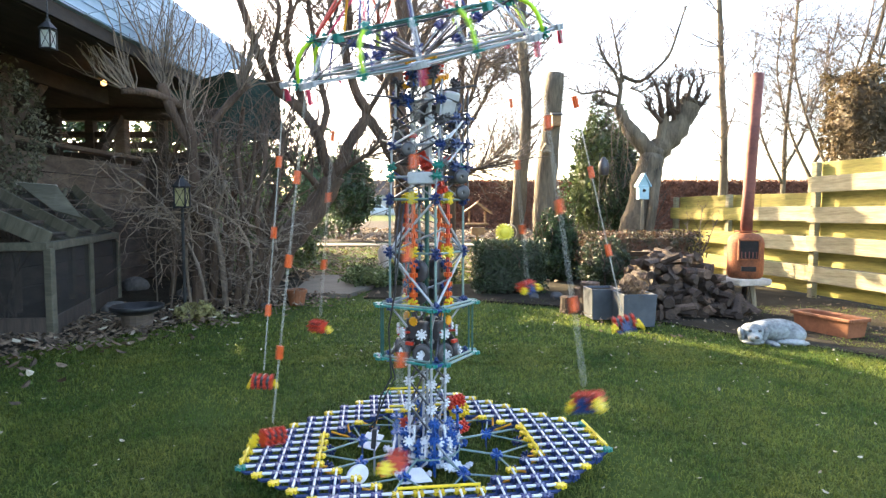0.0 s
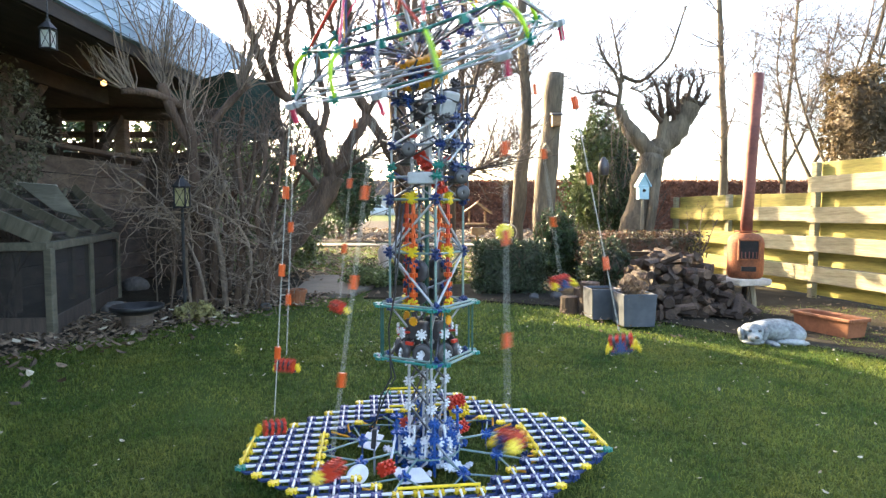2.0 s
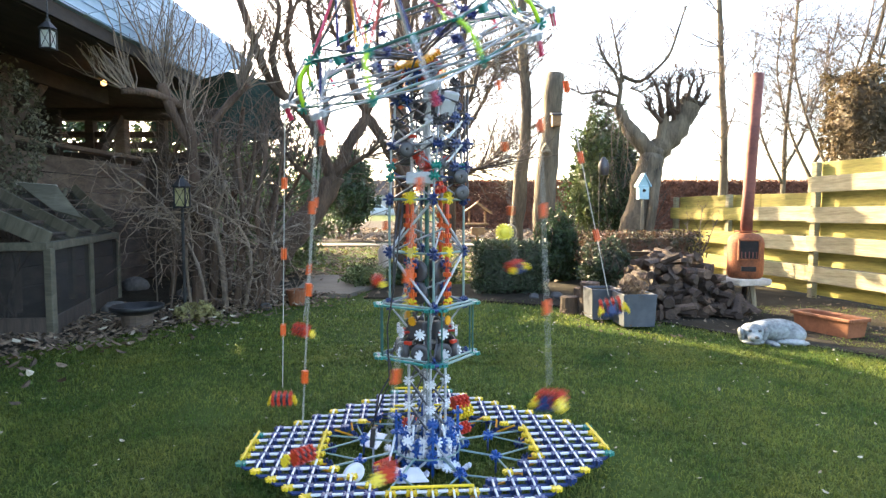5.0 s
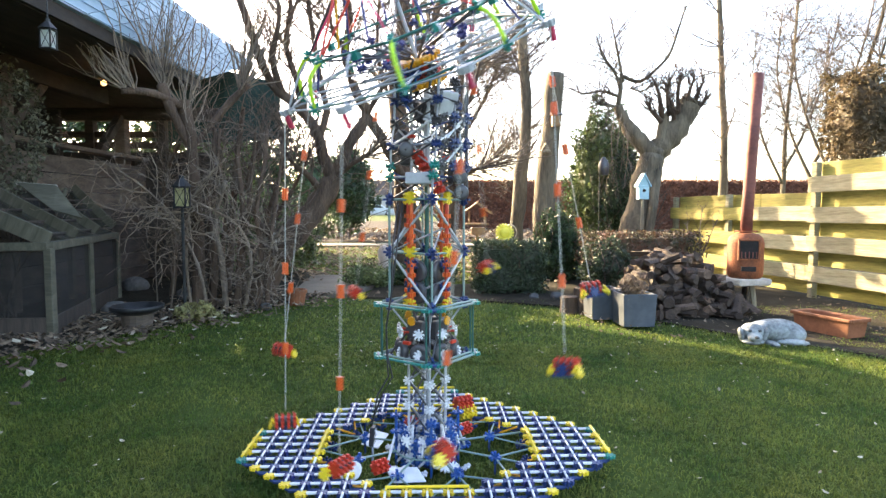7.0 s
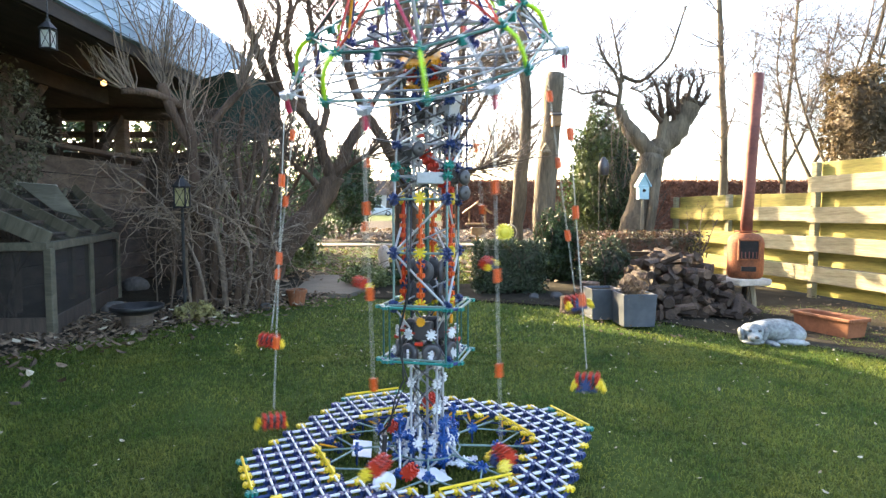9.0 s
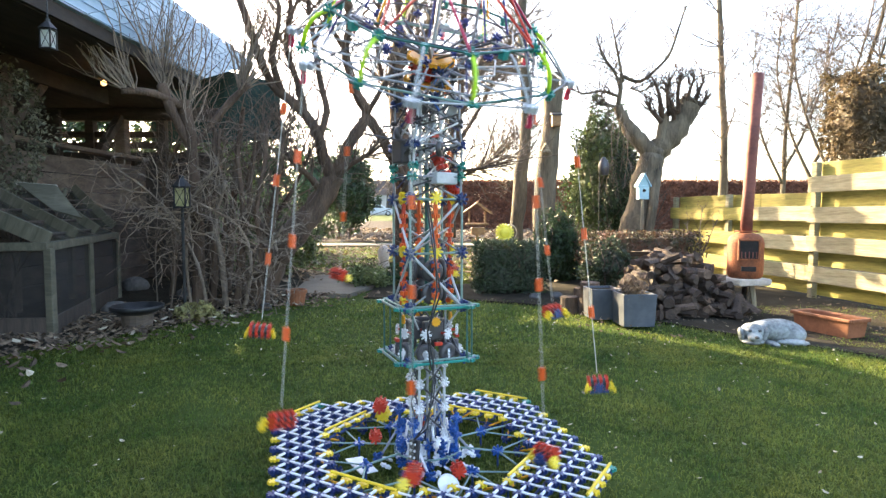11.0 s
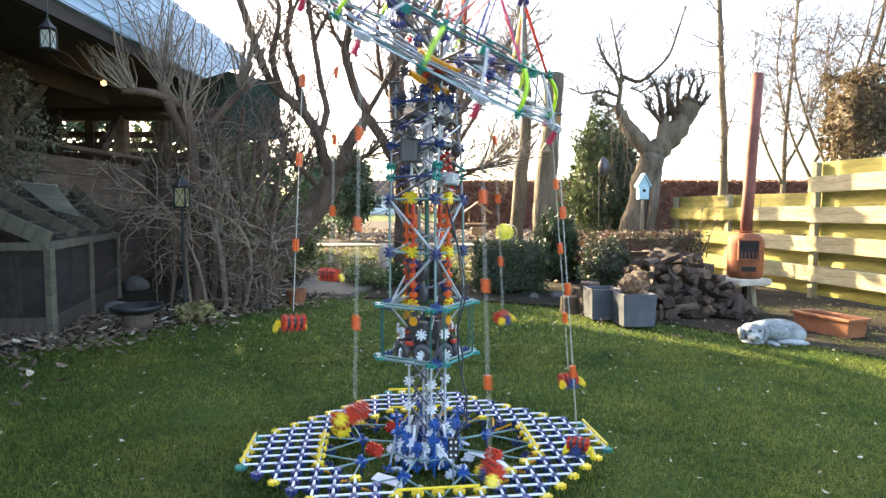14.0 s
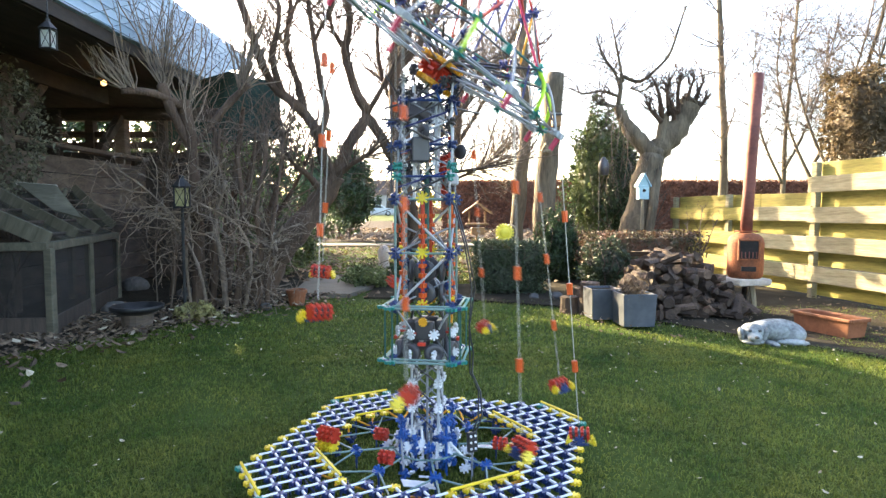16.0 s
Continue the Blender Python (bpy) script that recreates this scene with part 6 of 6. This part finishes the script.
def lantern(c, s, label, glass, hang):
    t = thing("lantern", label, "lantern", pose(*c))
    part("pane_box", Geo().box((0.085 * s, 0.085 * s, 0.15 * s)), M[glass], t, "pale glass")
    fr_ = Geo()
    for a in (-1, 1):
        for b in (-1, 1):
            fr_.box((0.010 * s, 0.010 * s, 0.17 * s), pose(a * 0.046 * s, b * 0.046 * s, 0))
    part("frame", fr_, M["iron"], t)
    for z in (-0.085, 0.085):
        part("plate", Geo().box((0.105 * s, 0.105 * s, 0.012 * s)), M["iron"], t, "", pose(0, 0, z * s))
    part("cap", Geo().lathe([(0.085 * s, 0.09 * s), (0.05 * s, 0.13 * s), (0.022 * s, 0.16 * s), (0.022 * s, 0.18 * s), (0.001, 0.185 * s)], 8), M["iron"], t)
    for k in range(4):
        a = math.tau * k / 4
        m_ = Matrix.Rotation(a, 4, "Z")
        for q in (-1, 1):
            part("cross_bar", Geo().tube([m_ @ Vector((-0.04 * s * q, -0.0455 * s, -0.075 * s)), m_ @ Vector((0.04 * s * q, -0.0455 * s, 0.075 * s))], 0.003 * s, 4), M["iron"], t)
    if hang:
        part("hanger", Geo().tube([(0, 0, 0.18 * s), (0, 0, hang)], 0.004, 5), M["iron"], t)
    else:
        part("post", Geo().tube([(0, 0, -c[2]), (0, 0, -0.085 * s)], [0.011, 0.010], 8), M["iron"], t)
lc = (-2.18, 1.66, 1.74)
lantern(lc, 0.62, "black lantern with milky crossed panes under the eave", "candle_glass", 0.22)
lantern((-1.82, 2.51, 0.87), 0.85, "black garden lantern with yellowed glass on a post", "lantern_glass", 0)

# ---- cold frame lean-to before the barn ----
A, B, C_, D_ = Vector((-2.32, 1.80, 0)), Vector((-2.80, 3.42, 0)), Vector((-3.16, 3.36, 0)), Vector((-3.16, 1.72, 0))
cf = thing("cold_frame", "mossy old wooden cold frame with sloping glazed lid", "cold frame")
def beam(name, p, q, w, mat_, parent):
    p, q = Vector(p), Vector(q)
    return part(name, Geo().box((w, w, (q - p).length)), mat_, parent, "", aim(p.lerp(q, 0.5), q), bevel=0.005)
for p, h in ((A, 0.55), (B, 0.55), (A.lerp(B, 0.5), 0.55), (A.lerp(D_, 0.5), 0.70), (D_, 0.92), (C_, 0.92)):
    beam("corner_post", (p.x, p.y, 0), (p.x, p.y, h), 0.046, M["old_wood"], cf)
up = lambda p, z: (p.x, p.y, z)
beam("rail", up(A, 0.56), up(B, 0.56), 0.05, M["old_wood"], cf)
beam("rail", up(D_, 0.94), up(C_, 0.94), 0.05, M["old_wood"], cf)
beam("rail", up(A, 0.56), up(D_, 0.56), 0.05, M["old_wood"], cf)
for k in range(7):
    u = k / 6
    lo, hi = A.lerp(B, u), D_.lerp(C_, u)
    if k % 2 == 0:
        part("lid_bar", Geo().box((0.10, 0.022, (hi - lo).length + 0.1)), M["old_wood"], cf, "", aim(Vector(up(lo, 0.6)).lerp(Vector(up(hi, 0.99)), 0.5), up(hi, 0.99)) @ pose(0, 0, 0, 0, 0, 90), bevel=0.004)
    if k < 6:
        l2, h2 = A.lerp(B, u + 1 / 6), D_.lerp(C_, u + 1 / 6)
        g = Geo().add([up(lo, 0.575), up(l2, 0.575), up(h2, 0.965), up(hi, 0.965)], [(0, 1, 2, 3)])
        part("lid_pane", g, M["pane"], cf, "dusty glass pane" if k == 0 else "")
    for i in range(5):
        s = (i + 0.5) / 5
        p1, p2 = lo.lerp(hi, s), A.lerp(B, min(1, u + 1 / 6)).lerp(D_.lerp(C_, min(1, u + 1 / 6)), s)
        if k < 6:
            beam("glazing_lath", up(p1, 0.585 + 0.39 * s), up(p2, 0.585 + 0.39 * s), 0.014, M["dark_wood"], cf)
for i in range(1):
    z = 0.07 + 0.125 * i
    p, q = A.lerp(B, 0.02), A.lerp(B, 0.98)
    m_ = aim(p.lerp(q, 0.5), q)
    part("side_board", Geo().box((0.118, 0.018, (q - p).length)), M["dark_wood"], cf, "", Matrix.Translation((0, 0, z)) @ m_ @ pose(0, 0, 0, 0, 0, 90 if abs(m_.to_3x3().col[0].z) < 0.5 else 0))
    p, q = A.lerp(D_, 0.02), A.lerp(D_, 0.98)
    m_ = aim(p.lerp(q, 0.5), q)
    part("end_board", Geo().box((0.118, 0.018, (q - p).length)), M["dark_wood"], cf, "", Matrix.Translation((0, 0, z)) @ m_ @ pose(0, 0, 0, 0, 0, 90 if abs(m_.to_3x3().col[0].z) < 0.5 else 0))
for p, q in ((A, A.lerp(B, 0.5)), (A.lerp(B, 0.5), B), (A, A.lerp(D_, 0.5)), (A.lerp(D_, 0.5), D_)):
    p, q = p.lerp(q, 0.03), p.lerp(q, 0.97)
    n_ = Vector(((q - p).y, -(q - p).x, 0)).normalized() * 0.004
    part("netting", Geo().add([up(p, 0.03), up(q, 0.03), up(q, 0.53), up(p, 0.53), up(p + n_, 0.03), up(q + n_, 0.03), up(q + n_, 0.53), up(p + n_, 0.53)],
                              [(0, 1, 2, 3), (7, 6, 5, 4), (0, 4, 5, 1), (1, 5, 6, 2), (2, 6, 7, 3), (3, 7, 4, 0)]), M["netting"], cf, "dark fine netting")
# a pale panel propped on the frame
pn = thing("propped_panel", "pale wooden panel propped on the cold frame", "panel")
q0, q1, q2, q3 = (Vector(v) for v in ((-2.72, 2.11, 0.96), (-2.46, 2.11, 0.94), (-2.21, 1.96, 0.73), (-2.39, 1.96, 0.78)))
th_n = (q1 - q0).cross(q3 - q0).normalized() * 0.012
part("board", Geo().add([q0, q1, q2, q3, q0 + th_n, q1 + th_n, q2 + th_n, q3 + th_n], [(3, 2, 1, 0), (4, 5, 6, 7), (0, 1, 5, 4), (1, 2, 6, 5), (2, 3, 7, 6), (3, 0, 4, 7)]), M["old_wood"], pn)
part("edge_strip", Geo().tube([q0 + th_n, q1 + th_n], 0.010, 5), M["slab"], pn, "pale top edge")
part("prop_stick", Geo().tube([q1 + Vector((0, 0.1, -0.02)), (q1.x - 0.05, q1.y + 0.1, 0.78)], 0.012, 6), M["old_wood"], pn)

# ---- small things along the bed ----
bx, by, _ = (-1.93, 1.93, 0.00)
bath = thing("bird_bath", "shallow dark stone dish on a low pot", "bird bath", pose(bx, by + 0.12, 0.0))
part("pot", Geo().lathe([(0.001, 0.0), (0.085, 0.0), (0.10, 0.11), (0.001, 0.11)], 16), M["brown_wood"], bath, "", smooth=False)
part("dish", Geo().lathe([(0.02, 0.105), (0.10, 0.11), (0.158, 0.140), (0.164, 0.165), (0.150, 0.165), (0.135, 0.135), (0.001, 0.122)], 26), M["iron"], bath, smooth=True)
px_, py_, _ = (-1.15, 3.00, 0.00)
pot = thing("flower_pot", "terracotta flower pot by the tree", "flower pot", pose(px_, py_ + 0.08, 0))
part("pot", Geo().lathe([(0.001, 0.0), (0.06, 0.0), (0.076, 0.10), (0.084, 0.10), (0.086, 0.13), (0.075, 0.13), (0.07, 0.10), (0.001, 0.10)], 18), M["terracotta"], pot)
part("earth", Geo().lathe([(0.001, 0.108), (0.071, 0.106)], 14), M["bed"], pot)
rs_ = random.Random(91)
for (x, y, s) in ((*(-2.42, 2.68, 0.00)[:2], 0.09), (*(-2.92, 3.95, 0.00)[:2], 0.13), (*(-2.19, 3.40, 0.00)[:2], 0.10), (*(-1.34, 2.86, 0.00)[:2], 0.05), (*(1.04, 3.40, 0.00)[:2], 0.06), (*(0.84, 3.40, 0.00)[:2], 0.05)):
    g = Geo()
    blob(g, (0, 0, 0), (s, s * 0.8, s * 0.7), 0, 9, 6)
    g.v = [tuple(Vector(v) * (1 + 0.18 * noise.noise(Vector(v) * 14 + Vector((x, y, 0))))) for v in g.v]
    tagged(part("garden_stone", g, M["grey_stone"], None, "", pose(x, y, s * 0.35, 0, 0, rs_.uniform(0, 180)), smooth=True), "rough grey stone on the garden bed", "stone", "garden stones")
wx, wy, wz = (-1.34, 3.16, 0.55)
dc = thing("hanging_disc", "small round pale ornament hung on the tree", "ornament", pose(wx, wy, wz))
part("disc", Geo().lathe([(0.001, 0.004), (0.05, 0.004), (0.055, 0.0), (0.05, -0.004), (0.001, -0.004)], 20, pose(0, 0, 0, 90, 0, 20)), M["slab"], dc)
part("ring", Geo().tube([(0.055 * math.cos(k * 0.3927), -0.004, 0.055 * math.sin(k * 0.3927)) for k in range(17)], 0.007, 5), M["soot"], dc)
part("string", Geo().tube([(0, 0, 0.055), (0.01, 0, 0.25)], 0.0025, 4), M["cord"], dc)
# pale garden figures and stones behind the tower
gx, gy, _ = (-0.66, 5.35, 0.00)
gf = Geo()
gf.lathe([(0.001, 0), (0.05, 0), (0.055, 0.03), (0.04, 0.10), (0.05, 0.17), (0.03, 0.21), (0.001, 0.22)], 12)
gf.v = [(1.5 * v_[0], 1.5 * v_[1], 1.65 * v_[2]) for v_ in gf.v]
tagged(part("stone_ornament", gf, M["slab"], None, "", pose(gx, gy, 0.0), smooth=True), "weathered grey stone garden ornament", "ornament")

for (x, y, w_) in ((-0.86, 4.95, 0.05), (-0.77, 5.0, 0.07), (-0.70, 4.9, 0.045), (-0.56, 4.95, 0.06)):
    g = Geo()
    blob(g, (0, 0, 0), (w_, w_ * 0.7, w_ * 0.8), 0, 9, 6)
    g.v = [tuple(Vector(v) * (1 + 0.2 * noise.noise(Vector(v) * 16 + Vector((x, y, 0))))) for v in g.v]
    tagged(part("garden_stone", g, M["slab"], None, "", pose(x, y, w_ * 0.5, 0, 0, 40 * x), smooth=True), "small pale stone edging the low plants", "stone", "garden stones")

# ---- far away: car, house, woods ----
cx_, cy_, _ = (-8.4, 76.0, 0)
car = thing("parked_car", "silver-blue hatchback parked far beyond the yard", "car", pose(cx_, cy_, 0, 0, 0, 4))
bd = [(-2.05, 0.35), (2.05, 0.35), (2.08, 0.75), (1.9, 0.95), (1.0, 1.02), (0.45, 1.44), (-1.25, 1.46), (-1.85, 1.02), (-2.05, 0.9)]
part("body", Geo().prism(bd, 1.7, pose(0, 0, 0, 90, 0, 0)), M["car_paint"], car, "", bevel=0.06)
for a, b in ((-1.55, -0.45), (-0.38, 0.72)):
    part("window", Geo().prism([(a + 0.12, 1.02), (b, 1.02), (b - (0.35 if b > 0 else 0), 1.38), (a + 0.35, 1.38)] if a < -1 else [(a, 1.02), (b, 1.02), (b - 0.42, 1.36), (a, 1.38)], 1.73, pose(0, 0, 0, 90, 0, 0)), M["window_dark"], car)
for x in (-1.3, 1.35):
    for y in (-0.78, 0.78):
        wh = part("wheel", Geo().lathe([(0.10, -0.1), (0.30, -0.1), (0.32, 0.0), (0.30, 0.1), (0.10, 0.1)], 18), M["soot"], car, "", pose(x, y, 0.32, 90, 0, 0))
        part("rim", Geo().lathe([(0.001, -0.11), (0.19, -0.105), (0.19, 0.105), (0.001, 0.11)], 14), M["silver"], wh)
for x in (-2.0, 2.02):
    for y in (-0.6, 0.6):
        part("light", Geo().box((0.08, 0.3, 0.12)), M["slab"] if x > 0 else M["red"], car, "", pose(x, y, 0.78))
hs = thing("far_house", "pale low house far behind the garden", "house", pose(-11, 92, 0))
part("wall", Geo().box((9, 6, 3.0)), M["far_wall"], hs, "", pose(0, 0, 1.5))
part("roof", Geo().prism([(-3.4, 0), (3.4, 0), (0, 2.4)], 9.6, pose(0, 0, 3.0, 90, 0, 90)), M["dark_wood"], hs, "dark pitched roof")
for x in (-3, -1, 1.2, 3.2):
    wi = part("window", Geo().box((1.1, 0.1, 1.2)), M["window_dark"], hs, "", pose(x, -3.02, 1.6))
    part("frame", Geo().box((1.3, 0.06, 0.1)), M["slab"], wi, "", pose(0, -0.06, -0.62))
wd = Geo()
rw_ = random.Random(99)
for i in range(150):
    x = rw_.uniform(-75, 90)
    y = 80 + rw_.uniform(0, 30)
    h = rw_.uniform(2.0, 5.5) if x > 0 else rw_.uniform(3, 6)
    grow(wd, rw_, (x, y, 0), (rw_.gauss(0, 0.1), 0, 1), h, 0.12, 3, 0.45, 0.2, (3, 5), 0.12, 0.55)
tagged(part("far_woods", wd, M["twig"]), "distant line of bare winter woods", "trees", kind="stuff")
hb = Geo()
leaf_cloud(hb, random.Random(100), 9000, 0.35, lambda r: (r.uniform(-80, 95), 110 + r.uniform(0, 4), abs(r.gauss(0, 1.1))))
tagged(part("far_scrub", hb, M["beech"]), "distant brown scrub along the horizon", "scrub", kind="stuff")


# ---- movement ----
TURN = ((0, 7), (4.2, 7), (5.2, 3), (6.3, -1), (6.6, -0.4), (7, 1.5), (7.5, 6.8), (8, 12.3), (8.5, 18.6), (9, 25.0), (9.2, 27.9), (11.5, 67.2), (12, 73), (12.5, 79.2),
        (13, 85.2), (13.5, 91), (14, 96.6), (14.5, 102.3), (15, 108.3), (15.5, 114.6), (16, 120))
SPIN = ((0, -6.8), (1, -104.9), (2, -202.0), (3, -294.7), (4, -390.0), (5.2, -517.2), (6.5, -655.4), (7.8, -784.2), (9, -900.9), (10.5, -1048.3), (12, -1195.2), (13, -1289.4), (14, -1381.5), (15, -1477.5), (16, -1573.6))
TILT = ((0, 20.5), (2, 27.4), (4, 30.7), (6.5, 30.1), (9, 30.7), (12, 30.9), (14, 32.8), (16, 34.0))
LOW = 228.9
# how far a seat is flung, at each time: outwards, steady push (two), and the swing at twice the turn (four)
FLING = {"out": ((0, 0.106), (2, 0.097), (4, 0.098), (6.5, 0.092), (9, 0.075), (12, 0.084), (14, 0.052), (16, 0.066)),
         "along": ((0, 0.073), (2, 0.038), (4, 0.032), (6.5, 0.017), (9, 0.008), (12, 0.014), (14, 0.025), (16, 0.018)),
         "across": ((0, 0.062), (2, 0.021), (4, 0.009), (6.5, 0.019), (9, 0.024), (12, -0.012), (14, -0.016), (16, -0.007)),
         "c1": ((0, -0.046), (2, -0.043), (4, -0.058), (6.5, -0.077), (9, -0.109), (12, -0.047), (14, -0.002), (16, -0.007)),
         "s1": ((0, 0.049), (2, 0.074), (4, 0.087), (6.5, 0.046), (9, 0.007), (12, 0.016), (14, 0.007), (16, 0.032)),
         "c2": ((0, -0.069), (2, -0.080), (4, -0.078), (6.5, -0.015), (9, -0.002), (12, 0.018), (14, 0.003), (16, 0.002)),
         "s2": ((0, -0.008), (2, -0.021), (4, -0.047), (6.5, -0.067), (9, -0.037), (12, -0.014), (14, -0.005), (16, -0.044))}
LEAD = radians(-6)


def curve(rows, t):
    ts = [r[0] for r in rows]
    i = max(0, min(len(ts) - 2, sum(1 for s in ts if s <= t) - 1))

    def slope(j):
        if j == 0:
            return (rows[1][1] - rows[0][1]) / (ts[1] - ts[0])
        if j == len(ts) - 1:
            return (rows[-1][1] - rows[-2][1]) / (ts[-1] - ts[-2])
        a = (rows[j][1] - rows[j - 1][1]) / (ts[j] - ts[j - 1])
        b = (rows[j + 1][1] - rows[j][1]) / (ts[j + 1] - ts[j])
        return 0.0 if a * b <= 0 else 2 * a * b / (a + b)

    h = ts[i + 1] - ts[i]
    u = (t - ts[i]) / h
    return ((2 * u ** 3 - 3 * u * u + 1) * rows[i][1] + (u ** 3 - 2 * u * u + u) * h * slope(i)
            + (3 * u * u - 2 * u ** 3) * rows[i + 1][1] + (u ** 3 - u * u) * h * slope(i + 1))


def wheel_pose(t):
    low, tilt = radians(LOW), radians(curve(TILT, t))
    axis = Vector((-math.sin(low), math.cos(low), 0))
    return Matrix.Translation((0, 0, HUB)) @ Matrix.Rotation(tilt, 4, axis) @ Matrix.Rotation(radians(curve(SPIN, t)), 4, "Z")


def swing_pose(t, k):
    """Hangs from its corner of the wheel, flung outwards, its seat facing along the way."""
    w = wheel_pose(t)
    p = w @ wp(k, RW, ZR)
    a = math.atan2(p.y, p.x)
    f = {n: curve(r, t) for n, r in FLING.items()}
    b, low = a + LEAD - radians(LOW), radians(LOW)
    dr = f["out"] * math.cos(b) + f["along"] + f["c1"] * math.cos(2 * b) + f["s1"] * math.sin(2 * b)
    dq = f["out"] * math.sin(b) + f["across"] + f["c2"] * math.cos(2 * b) + f["s2"] * math.sin(2 * b)
    push = Vector((dr * math.cos(low) - dq * math.sin(low), dr * math.sin(low) + dq * math.cos(low), 0))
    down = (push - Vector((0, 0, math.sqrt(L_CH ** 2 - push.length_squared)))).normalized()
    z = -down
    x = Vector((math.cos(a), math.sin(a), 0))
    y = z.cross(x).normalized()
    x = y.cross(z)
    return Matrix.Translation(p) @ Matrix((x, y, z)).transposed().to_4x4()


def motions():
    steps = [i / 10 for i in range(161)]
    walk(ride, [(t, pose(0, 0, 0, 0, 0, curve(TURN, t))) for t in steps])
    walk(wheel, [(t, wheel_pose(t)) for t in steps])
    for k, sw in enumerate(swings):
        walk(sw, [(t, swing_pose(t, k)) for t in steps])


motions()
